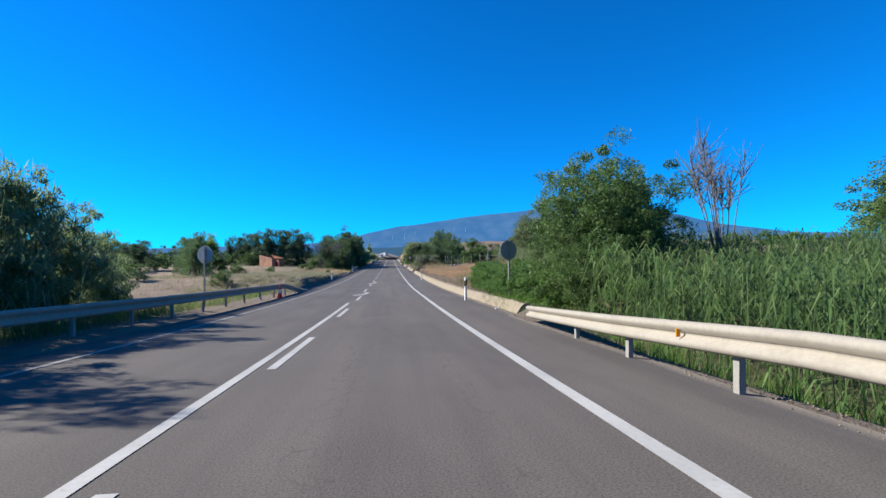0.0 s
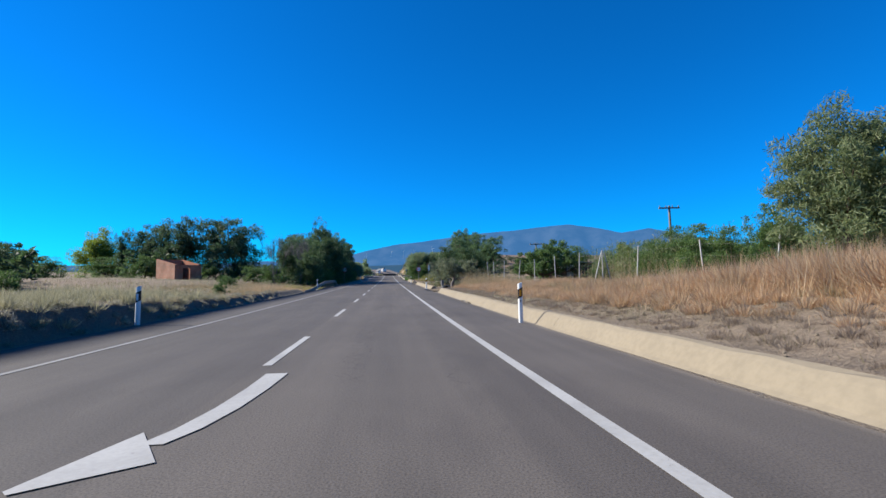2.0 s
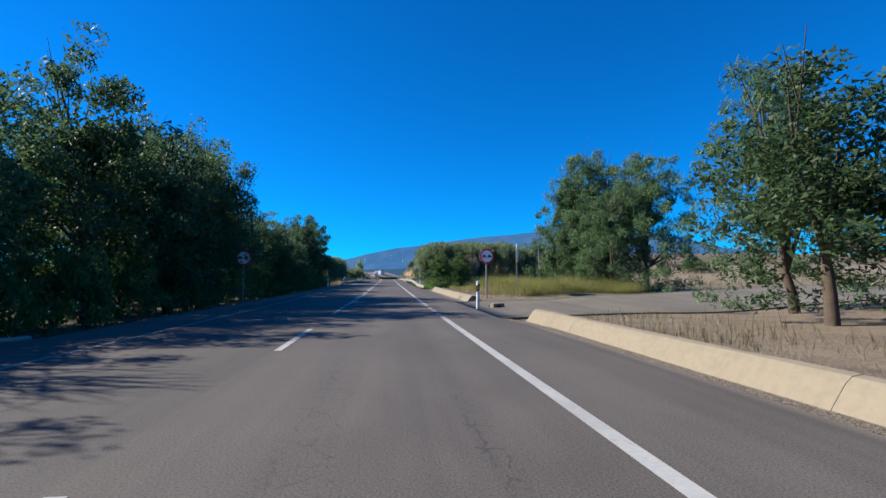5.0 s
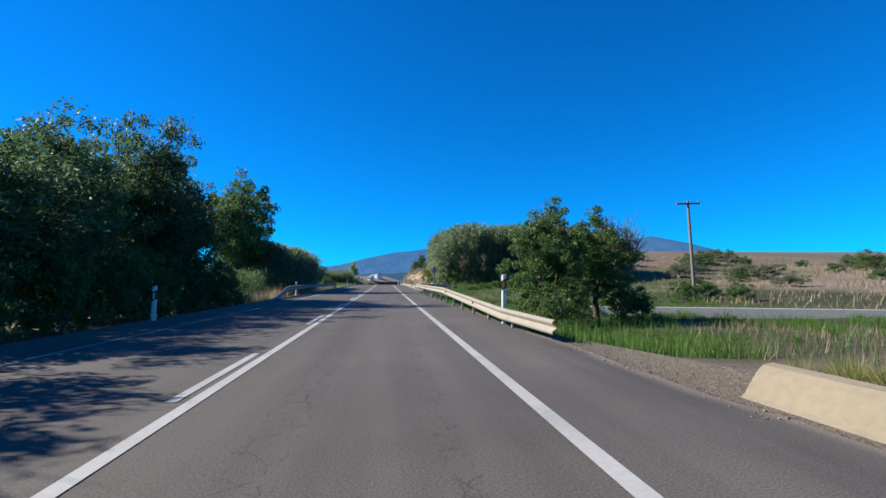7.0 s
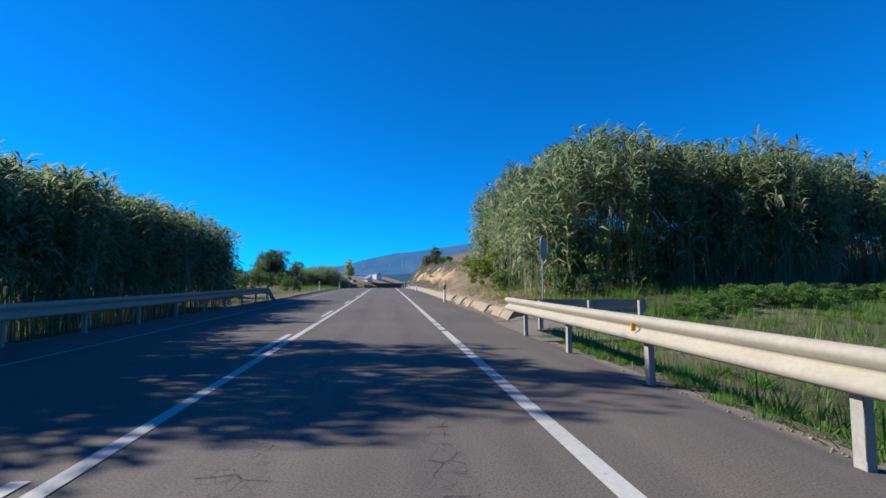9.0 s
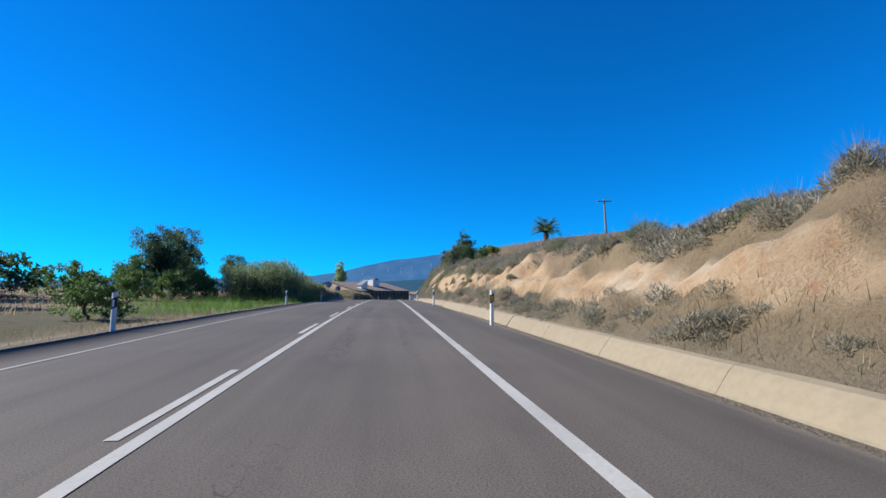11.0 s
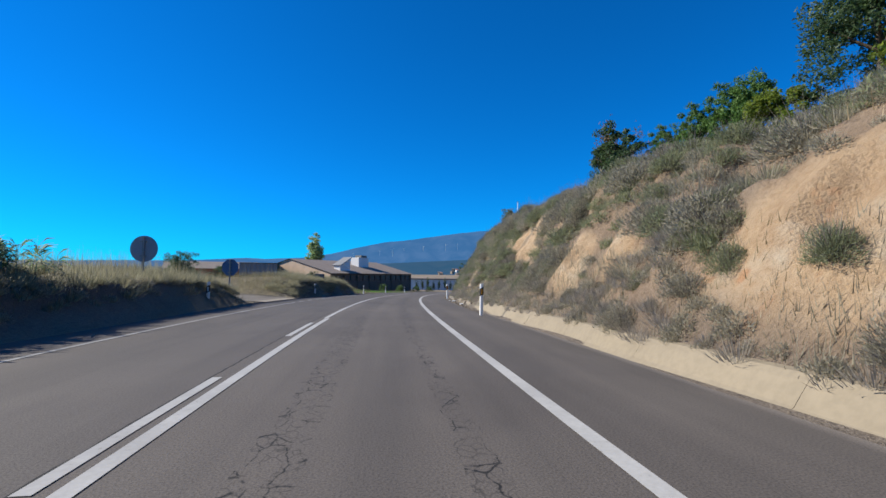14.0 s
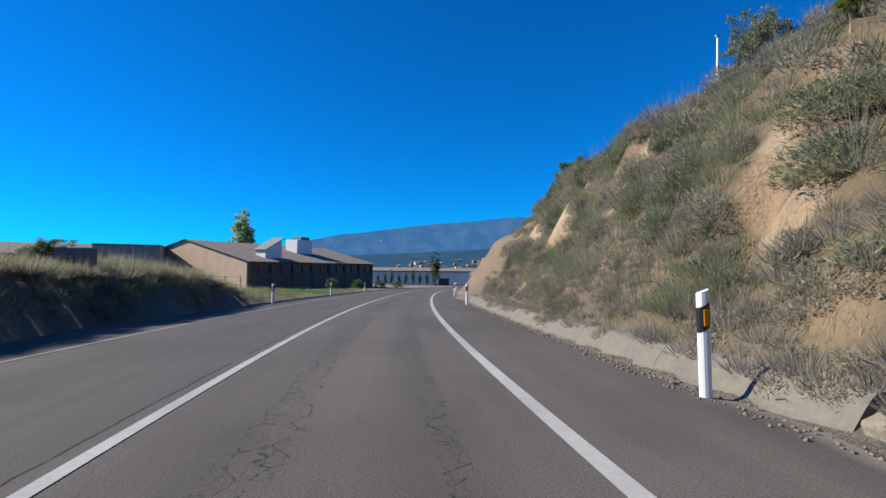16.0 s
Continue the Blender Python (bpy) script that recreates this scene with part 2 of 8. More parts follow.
def asphalt_material(name, tone, cracked):
    """Worn asphalt; the attribute "way" holds metres across and along the road."""
    m, nt, bsdf = material(name, 0.85)
    att = node(nt, "Attribute")
    att.attribute_name = "way"
    at = att.outputs["Vector"]

    def squeezed(x, y):
        mp = node(nt, "Mapping")
        mp.inputs["Scale"].default_value = (x, y, 1)
        nt.links.new(at, mp.inputs["Vector"])
        return mp.outputs[0]

    base = ramp(nt, noise_of(nt, 0.22, 4, 0.6, at), (0.3, tuple(c * 0.86 for c in tone)), (0.7, tuple(c * 1.1 for c in tone)))
    # Stones in the surface.
    grain = ramp(nt, noise_of(nt, 60, 2, 0.6, at), (0.3, (0.6, 0.6, 0.6)), (0.5, (1, 1, 1)), (0.75, (1.3, 1.29, 1.27)))
    c = mix(nt, 1.0, base, grain, "MULTIPLY")
    # Long stains, and two polished wheel tracks.
    streak = ramp(nt, noise_of(nt, 1.0, 4, 0.6, squeezed(1.3, 0.05)), (0.35, (0.84, 0.84, 0.85)), (0.62, (1.07, 1.06, 1.05)))
    c = mix(nt, 1.0, c, streak, "MULTIPLY")
    patch = ramp(nt, noise_of(nt, 0.5, 3, 0.6, squeezed(0.9, 0.35)), (0.40, (0.90, 0.90, 0.91)), (0.46, (1.0, 1.0, 1.0)))
    c = mix(nt, 1.0, c, patch, "MULTIPLY")
    if cracked:
        # Ragged cracks that wander along the wheel tracks.
        push = mix(nt, 0.22, at, node_colour_noise(nt, 2.2, at), "ADD")
        sep = node(nt, "SeparateXYZ")
        nt.links.new(push, sep.inputs[0])
        tracks = []
        for centre, half in ((1.52, 0.20), (2.80, 0.11)):
            d = node(nt, "Math")
            d.operation = "COMPARE"
            d.inputs[1].default_value, d.inputs[2].default_value = centre, half
            nt.links.new(sep.outputs[0], d.inputs[0])
            tracks.append(d.outputs[0])
        both = mix(nt, 1.0, tracks[0], tracks[1], "ADD")
        worn = node(nt, "MapRange")
        worn.inputs[1].default_value, worn.inputs[2].default_value = 160, 185
        worn.inputs[3].default_value, worn.inputs[4].default_value = 0.45, 1.0
        nt.links.new(sep.outputs[1], worn.inputs[0])
        both = mix(nt, 1.0, both, worn.outputs[0], "MULTIPLY")
        where = ramp(nt, noise_of(nt, 0.16, 3, 0.6, squeezed(0.6, 0.8)), (0.38, (0, 0, 0)), (0.52, (1, 1, 1)))
        fine = ramp(nt, noise_of(nt, 5.5, 4, 0.7, at), (0.43, (0, 0, 0)), (0.52, (1, 1, 1)))
        longer = node(nt, "Mapping")
        longer.inputs["Scale"].default_value = (1.0, 0.62, 1.0)
        nt.links.new(push, longer.inputs["Vector"])
        total = None
        for scale, wide in ((3.6, 0.030), (11.0, 0.06)):
            v = node(nt, "TexVoronoi", Scale=scale)
            v.feature = "DISTANCE_TO_EDGE"
            nt.links.new(longer.outputs[0], v.inputs["Vector"])
            thin = ramp(nt, v.outputs["Distance"], (0.0, (0.95, 0.95, 0.95)), (wide * 0.6, (0.55, 0.55, 0.55)), (wide, (0, 0, 0)))
            total = thin if total is None else mix(nt, 0.55, total, thin, "ADD")
        mask = mix(nt, 1.0, mix(nt, 1.0, mix(nt, 1.0, total, where, "MULTIPLY"), fine, "MULTIPLY"), both, "MULTIPLY")
        c = mix(nt, mask, c, (0.012, 0.012, 0.012))
        # The open seam between the two lanes, and the smoother, darker lane beyond it.
        near = node(nt, "SeparateXYZ")
        nt.links.new(mix(nt, 0.05, at, node_colour_noise(nt, 3.0, at), "ADD"), near.inputs[0])
        seam = node(nt, "Math")
        seam.operation = "COMPARE"
        seam.inputs[1].default_value, seam.inputs[2].default_value = 0.165, 0.013
        nt.links.new(near.outputs[0], seam.inputs[0])
        late = node(nt, "MapRange")
        late.inputs[1].default_value, late.inputs[2].default_value = 225, 240
        nt.links.new(sep.outputs[1], late.inputs[0])
        gone = ramp(nt, noise_of(nt, 0.9, 3, 0.6, at), (0.36, (0, 0, 0)), (0.44, (1, 1, 1)))
        c = mix(nt, mix(nt, 1.0, mix(nt, 1.0, seam.outputs[0], late.outputs[0], "MULTIPLY"), gone, "MULTIPLY"), c, (0.016, 0.015, 0.014))
        lane = node(nt, "MapRange")
        lane.inputs[1].default_value, lane.inputs[2].default_value = 0.15, 0.18
        nt.links.new(near.outputs[0], lane.inputs[0])
        c = mix(nt, 1.0, c, ramp(nt, lane.outputs[0], (0.0, (0.88, 0.89, 0.91)), (1.0, (1, 1, 1))), "MULTIPLY")
    nt.links.new(c, bsdf.inputs["Base Color"])
    bump(nt, bsdf, noise_of(nt, 70, 2, 0.6, at), 0.5, 0.006)
    return m


def node_colour_noise(nt, scale, vector):
    n = node(nt, "TexNoise", Scale=scale, Detail=3.0)
    nt.links.new(vector, n.inputs["Vector"])
    return n.outputs["Color"]


def leaf_material(name, *colours, through_light=0.45, rough=0.55, glow=(0.10, 0.17, 0.05)):
    """Leaves: each leaf has its own shade, and lets some light through."""
    m, nt, bsdf = material(name, rough)
    rnd = node(nt, "NewGeometry").outputs["Random Per Island"]
    stops = [(n / max(1, len(colours) - 1) * 0.9 + 0.05, c) for n, c in enumerate(colours)]
    c = ramp(nt, rnd, *stops)
    tone = ramp(nt, noise_of(nt, 0.9, 2), (0.3, (0.72, 0.74, 0.7)), (0.7, (1.15, 1.12, 1.05)))
    c = mix(nt, 1.0, c, tone, "MULTIPLY")
    nt.links.new(c, bsdf.inputs["Base Color"])
    tr = node(nt, "BsdfTranslucent")
    nt.links.new(mix(nt, 0.35, c, glow), tr.inputs["Color"])
    ms = node(nt, "MixShader", Fac=through_light)
    nt.links.new(bsdf.outputs[0], ms.inputs[1])
    nt.links.new(tr.outputs[0], ms.inputs[2])
    nt.links.new(ms.outputs[0], nt.nodes["Material Output"].inputs["Surface"])
    return m


def ground_material():
    """Earth with dry litter; green where the cover says so; bare sandy clay on steep cuts."""
    m, nt, bsdf = material("earth", 0.95)
    att = node(nt, "VertexColor")
    att.layer_name = "cover"
    parts = node(nt, "SeparateColor")
    nt.links.new(att.outputs["Color"], parts.inputs[0])
    dry = ramp(nt, noise_of(nt, 1.3, 6), (0.3, (0.135, 0.101, 0.070)), (0.5, (0.235, 0.178, 0.125)), (0.72, (0.310, 0.242, 0.172)))
    dry = mix(nt, 0.5, dry, ramp(nt, noise_of(nt, 16, 4), (0.3, (0.100, 0.074, 0.053)), (0.7, (0.330, 0.262, 0.192))))
    green = ramp(nt, noise_of(nt, 2.2, 5), (0.3, (0.022, 0.030, 0.009)), (0.6, (0.050, 0.057, 0.020)), (0.8, (0.084, 0.074, 0.030)))
    sand = ramp(nt, noise_of(nt, 1.1, 7, 0.65), (0.25, (0.235, 0.142, 0.074)), (0.5, (0.350, 0.245, 0.146)), (0.75, (0.420, 0.325, 0.218)))
    sand = mix(nt, 0.35, sand, ramp(nt, noise_of(nt, 9, 5, 0.7), (0.3, (0.195, 0.127, 0.073)), (0.65, (0.420, 0.320, 0.212))))
    sand = mix(nt, ramp(nt, noise_of(nt, 0.7, 5), (0.52, (0, 0, 0)), (0.68, (0.8, 0.8, 0.8))), sand, (0.42, 0.358, 0.27))
    sand = mix(nt, ramp(nt, noise_of(nt, 1.9, 4), (0.60, (0, 0, 0)), (0.72, (0.7, 0.7, 0.7))), sand, (0.33, 0.17, 0.085))
    gravel = ramp(nt, noise_of(nt, 38, 2), (0.3, (0.059, 0.050, 0.042)), (0.7, (0.178, 0.154, 0.129)))
    # Fields of other crops and fallow, far and wide.
    field = ramp(nt, noise_of(nt, 0.022, 3, 0.5), (0.50, (0, 0, 0)), (0.56, (0.55, 0.55, 0.55)))
    dry = mix(nt, field, dry, ramp(nt, noise_of(nt, 0.9, 5), (0.3, (0.090, 0.088, 0.042)), (0.7, (0.190, 0.170, 0.090))))
    dry = mix(nt, att.outputs["Alpha"], dry, mix(nt, 1.0, dry, (0.72, 0.68, 0.67), "MULTIPLY"))
    c = mix(nt, parts.outputs[0], dry, green)
    c = mix(nt, parts.outputs[1], c, sand)
    c = mix(nt, parts.outputs[2], c, gravel)
    nt.links.new(c, bsdf.inputs["Base Color"])
    h = node(nt, "Math")
    h.operation = "ADD"
    nt.links.new(noise_of(nt, 3.2, 8, 0.7), h.inputs[0])
    nt.links.new(noise_of(nt, 14, 5, 0.7), h.inputs[1])
    bump(nt, bsdf, h.outputs[0], 0.9, 0.09)
    return m


def brick_paint(name, a, b, mortar, scale):
    m, nt, bsdf = material(name, 0.9)
    t = node(nt, "TexBrick", Scale=scale)
    t.inputs["Color1"].default_value, t.inputs["Color2"].default_value, t.inputs["Mortar"].default_value = (*a, 1), (*b, 1), (*mortar, 1)
    t.inputs["Mortar Size"].default_value = 0.012
    swap = node(nt, "Mapping")
    swap.inputs["Rotation"].default_value = (radians(90), 0, 0)
    nt.links.new(coords(nt), swap.inputs["Vector"])
    nt.links.new(swap.outputs[0], t.inputs["Vector"])
    stain = ramp(nt, noise_of(nt, 0.9, 5), (0.3, (0.6, 0.58, 0.55)), (0.65, (1.1, 1.08, 1.05)))
    nt.links.new(mix(nt, 1.0, t.outputs["Color"], stain, "MULTIPLY"), bsdf.inputs["Base Color"])
    return m


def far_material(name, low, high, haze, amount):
    """Far slopes; the blue haze of distance is painted in as emission."""
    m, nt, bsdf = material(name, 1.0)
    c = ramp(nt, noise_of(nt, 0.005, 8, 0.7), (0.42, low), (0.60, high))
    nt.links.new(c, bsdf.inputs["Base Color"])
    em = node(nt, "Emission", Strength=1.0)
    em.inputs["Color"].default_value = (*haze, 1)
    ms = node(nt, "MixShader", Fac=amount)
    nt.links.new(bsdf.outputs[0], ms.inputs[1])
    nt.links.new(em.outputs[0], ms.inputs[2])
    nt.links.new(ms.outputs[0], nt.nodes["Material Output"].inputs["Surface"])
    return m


ASPHALT = asphalt_material("asphalt", (0.102, 0.090, 0.080), True)
DUSTY = asphalt_material("dusty_asphalt", (0.153, 0.135, 0.109), False)
TRACK = plain("dirt_track", (0.170, 0.128, 0.085), 0.95, 0, 0.18, 1.5, 0.03)
EARTH = ground_material()


def paint_material(name, k):
    m, nt, bsdf = material(name, 0.7)
    worn = ramp(nt, noise_of(nt, 22, 4, 0.7), (0.22, (0.097, 0.091, 0.087)), (0.34, (0.375 * k, 0.369 * k, 0.351 * k)), (0.7, (0.435 * k, 0.429 * k, 0.412 * k)))
    nt.links.new(mix(nt, 1.0, worn, ramp(nt, noise_of(nt, 0.8, 3), (0.3, (0.78, 0.78, 0.78)), (0.6, (1, 1, 1))), "MULTIPLY"), bsdf.inputs["Base Color"])
    return m


PAINT = paint_material("road_paint", 0.95)
PAINT_FADED = paint_material("faded_road_paint", 0.66)
DIRTY_CONCRETE = plain("dirty_concrete", (0.165, 0.148, 0.122), 0.95, 0, 0.14, 1.6, 0.008)
CONCRETE = plain("cream_concrete", (0.231, 0.194, 0.138), 0.9, 0, 0.09, 1.1, 0.006)
BROKEN_CONCRETE = plain("broken_concrete", (0.255, 0.218, 0.168), 0.95, 0, 0.16, 3.5, 0.02)
GREY_CONCRETE = plain("grey_concrete", (0.170, 0.166, 0.152), 0.9, 0, 0.14, 2.5, 0.01)
FENCE_CONCRETE = plain("pale_concrete", (0.42, 0.41, 0.385), 0.9, 0, 0.12, 4, 0.005)
STEEL = plain("galvanised_steel", (0.284, 0.260, 0.218), 0.75, 0.0, 0.10, 2.2)
STEEL_POST = plain("post_steel", (0.280, 0.275, 0.255), 0.7, 0.1, 0.12, 5)
WHITE = plain("white_plastic", (0.74, 0.74, 0.71), 0.5, 0, 0.04, 5)
BLACK = plain("black_band", (0.018, 0.018, 0.020), 0.45, 0, 0.1, 8)
NUMBER_GREEN = plain("number_green", (0.012, 0.060, 0.030), 0.5, 0, 0.05, 8)
AMBER = plain("amber_reflector", (0.637, 0.270, 0.015), 0.25, 0, 0.05, 10)
SIGN_BACK = plain("sign_back", (0.300, 0.320, 0.335), 0.55, 0.1, 0.08, 4)
SIGN_BLUE = plain("sign_back_blue", (0.085, 0.150, 0.250), 0.5, 0.1, 0.08, 4)
SIGN_WHITE = plain("sign_white", (0.80, 0.80, 0.80), 0.35, 0, 0.02, 6)
SIGN_RED = plain("sign_red", (0.75, 0.015, 0.025), 0.35, 0, 0.04, 6)
CONE_RED = plain("cone_red", (0.650, 0.060, 0.030), 0.5, 0, 0.08, 8)
BARK = plain("bark", (0.104, 0.078, 0.056), 0.95, 0, 0.2, 7, 0.02)
BARK_GREY = plain("grey_bark", (0.185, 0.163, 0.155), 0.95, 0, 0.15, 7, 0.02)
WOOD_POLE = plain("weathered_pole", (0.20, 0.175, 0.145), 0.9, 0, 0.15, 6)
BRICK_RED = brick_paint("red_brick", (0.400, 0.155, 0.085), (0.320, 0.112, 0.062), (0.300, 0.220, 0.170), 4.0)
STUCCO = plain("tan_stucco", (0.50, 0.37, 0.265), 0.9, 0, 0.12, 0.8)
DARK_WALL = plain("dark_stucco", (0.142, 0.109, 0.085), 0.9, 0, 0.15, 0.8)
ROOF = plain("fibre_cement_roof", (0.225, 0.188, 0.162), 0.9, 0, 0.15, 0.9)
CORRUGATED = plain("corrugated_grey", (0.24, 0.245, 0.245), 0.6, 0.2, 0.12, 1.0)
WHITE_WALL = plain("white_wall", (0.66, 0.65, 0.63), 0.85, 0, 0.05, 1.0)
PALE_BLUE = plain("pale_blue_sheeting", (0.50, 0.57, 0.63), 0.6, 0, 0.06, 0.6)
TOWN_TAN = plain("town_tan", (0.218, 0.170, 0.128), 0.9, 0, 0.1, 0.4)
WINDOW_DARK = plain("dark_glass", (0.030, 0.035, 0.045), 0.2, 0, 0.1, 3)
# Near-black in place of the shade inside the drain pipes.
HOLE = plain("pipe_inside_shade", (0.030, 0.026, 0.022), 0.9, 0, 0.1, 5)
LITTER = plain("litter_white", (0.472, 0.491, 0.504), 0.5, 0, 0.05, 9)
STONE = plain("pale_stone", (0.199, 0.166, 0.128), 0.9, 0, 0.15, 4, 0.02)

LEAF_DARK = leaf_material("dark_leaves", (0.030, 0.062, 0.027), (0.057, 0.103, 0.046), (0.108, 0.155, 0.074))
LEAF_BLUE = leaf_material("blue_green_leaves", (0.032, 0.062, 0.036), (0.060, 0.105, 0.062), (0.105, 0.160, 0.100))
LEAF_MID = leaf_material("green_leaves", (0.046, 0.098, 0.028), (0.092, 0.168, 0.050), (0.168, 0.248, 0.085))
LEAF_HEDGE = leaf_material("bramble_leaves", (0.050, 0.125, 0.024), (0.098, 0.200, 0.046), (0.165, 0.275, 0.078), through_light=0.5)
LEAF_WILLOW = leaf_material("willow_leaves", (0.055, 0.112, 0.048), (0.105, 0.185, 0.082), (0.190, 0.275, 0.140))
LEAF_LIME = leaf_material("yellow_green_leaves", (0.085, 0.140, 0.022), (0.155, 0.225, 0.036), (0.255, 0.290, 0.060), through_light=0.6, glow=(0.22, 0.28, 0.04))
LEAF_OLIVE = leaf_material("olive_leaves", (0.103, 0.120, 0.081), (0.183, 0.203, 0.134), (0.280, 0.294, 0.208))
LEAF_PINE = leaf_material("pine_needles", (0.095, 0.130, 0.058), (0.165, 0.210, 0.098), (0.250, 0.280, 0.150), through_light=0.45)
LEAF_REED = leaf_material("reed_leaves", (0.105, 0.175, 0.092), (0.168, 0.250, 0.138), (0.238, 0.318, 0.190), (0.305, 0.368, 0.245), (0.430, 0.415, 0.300), through_light=0.52, rough=0.42)
REED_DRY = leaf_material("dead_cane_leaves", (0.16, 0.125, 0.075), (0.24, 0.195, 0.125), (0.34, 0.29, 0.20), through_light=0.3, glow=(0.26, 0.21, 0.13))
LEAF_POPLAR = leaf_material("poplar_leaves", (0.230, 0.320, 0.150), (0.320, 0.420, 0.200), (0.410, 0.500, 0.270), through_light=0.6, glow=(0.34, 0.42, 0.18))
LEAF_TAMARISK = leaf_material("tamarisk_leaves", (0.112, 0.161, 0.087), (0.182, 0.245, 0.133), (0.266, 0.329, 0.189), through_light=0.55, glow=(0.224, 0.308, 0.112))
LEAF_REED_GREEN = leaf_material("green_reed_leaves", (0.065, 0.130, 0.044), (0.117, 0.208, 0.072), (0.195, 0.273, 0.111))
LEAF_REED_MIX = leaf_material("soft_reed_leaves", (0.095, 0.150, 0.060), (0.160, 0.225, 0.095), (0.240, 0.290, 0.145), (0.340, 0.340, 0.210), through_light=0.5)
LEAF_SHRUB = leaf_material("grey_shrub", (0.235, 0.222, 0.172), (0.300, 0.284, 0.224), (0.365, 0.342, 0.275), (0.450, 0.415, 0.335), through_light=0.55, glow=(0.25, 0.235, 0.18))
LEAF_SHRUB_GREEN = leaf_material("green_shrub", (0.188, 0.218, 0.126), (0.252, 0.282, 0.172), (0.328, 0.345, 0.228), through_light=0.55, glow=(0.20, 0.22, 0.12))
LEAF_RED = leaf_material("dying_leaves", (0.16, 0.065, 0.035), (0.24, 0.115, 0.06), (0.16, 0.13, 0.05))
GRASS_TAN = leaf_material("dry_grass", (0.253, 0.184, 0.106), (0.356, 0.278, 0.172), (0.448, 0.368, 0.247), through_light=0.4, glow=(0.368, 0.293, 0.172))
GRASS_LIME = leaf_material("yellow_green_weeds", (0.19, 0.20, 0.06), (0.27, 0.27, 0.09), (0.36, 0.34, 0.14), through_light=0.5, glow=(0.30, 0.30, 0.08))
GRASS_STRAW = leaf_material("silvery_grass", (0.22, 0.22, 0.145), (0.30, 0.29, 0.195), (0.39, 0.365, 0.265), through_light=0.5, glow=(0.30, 0.28, 0.18))
GRASS_RUST = leaf_material("rusty_grass", (0.390, 0.225, 0.130), (0.460, 0.300, 0.185), (0.520, 0.385, 0.260), (0.570, 0.455, 0.325), through_light=0.5, glow=(0.480, 0.330, 0.205))
GRASS_BROWN = leaf_material("dead_brush", (0.215, 0.165, 0.130), (0.290, 0.230, 0.185), (0.370, 0.305, 0.250), through_light=0.5, glow=(0.300, 0.240, 0.190))
DEAD_BRUSH = leaf_material("grey_dead_brush", (0.230, 0.205, 0.185), (0.320, 0.290, 0.262), (0.420, 0.382, 0.350), through_light=0.55, glow=(0.30, 0.27, 0.24))
GRASS_GREEN = leaf_material("green_grass", (0.046, 0.125, 0.016), (0.090, 0.205, 0.032), (0.160, 0.275, 0.060), through_light=0.5, glow=(0.12, 0.24, 0.03))
GRASS_OLIVE = leaf_material("half_dry_grass", (0.120, 0.115, 0.060), (0.190, 0.172, 0.098), (0.280, 0.240, 0.152), through_light=0.45, glow=(0.240, 0.205, 0.105))
# Distance haze is a blue glow mixed into both slopes.
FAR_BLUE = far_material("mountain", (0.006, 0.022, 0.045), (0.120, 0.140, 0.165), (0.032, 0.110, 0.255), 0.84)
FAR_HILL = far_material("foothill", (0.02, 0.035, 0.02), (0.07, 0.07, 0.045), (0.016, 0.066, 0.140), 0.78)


# ---- mesh helpers ----
def mesh_of(name, verts, faces, mat):
    """A mesh from arrays; all faces have the same number of corners."""
    verts, faces = np.asarray(verts, np.float32).reshape(-1, 3), np.asarray(faces, np.int32)
    me = bpy.data.meshes.new(name)
    n, k = faces.shape
    me.vertices.add(len(verts))
    me.vertices.foreach_set("co", verts.ravel())
    me.loops.add(n * k)
    me.loops.foreach_set("vertex_index", faces.ravel())
    me.polygons.add(n)
    me.polygons.foreach_set("loop_start", np.arange(0, n * k, k, dtype=np.int32))
    me.update(calc_edges=True)
    me.materials.append(mat)
    return me


def soup(pieces):
    """Joins (verts, faces) pieces with equal corner counts."""
    vs, fs, n = [], [], 0
    for v, f in pieces:
        v = np.asarray(v, float).reshape(-1, 3)
        vs.append(v)
        fs.append(np.asarray(f, int) + n)
        n += len(v)
    return np.concatenate(vs), np.concatenate(fs)


def hung(name, me, parent=None, label="", m=None):
    ob = new(name, me)
    if parent is not None:
        ob.parent = parent
    if m is not None:
        ob.matrix_basis = m
    if label:
        ob["label"] = label
    return ob


def part(name, bm, mat, parent=None, label=""):
    me = bpy.data.meshes.new(name)
    bm.to_mesh(me)
    bm.free()
    me.materials.append(mat)
    return hung(name, me, parent, label)


def empty(name, m):
    ob = new(name)
    ob.empty_display_size = 0.3
    ob.matrix_basis = m
    return ob


def box_bm(x0, x1, y0, y1, z0, z1, bevel=0.0):
    bm = bmesh.new()
    bmesh.ops.create_cube(bm, size=1, matrix=Matrix.LocRotScale(((x0 + x1) / 2, (y0 + y1) / 2, (z0 + z1) / 2), None, (x1 - x0, y1 - y0, z1 - z0)))
    if bevel:
        bmesh.ops.bevel(bm, geom=bm.edges[:], offset=bevel, segments=2, affect="EDGES", profile=0.6)
    return bm


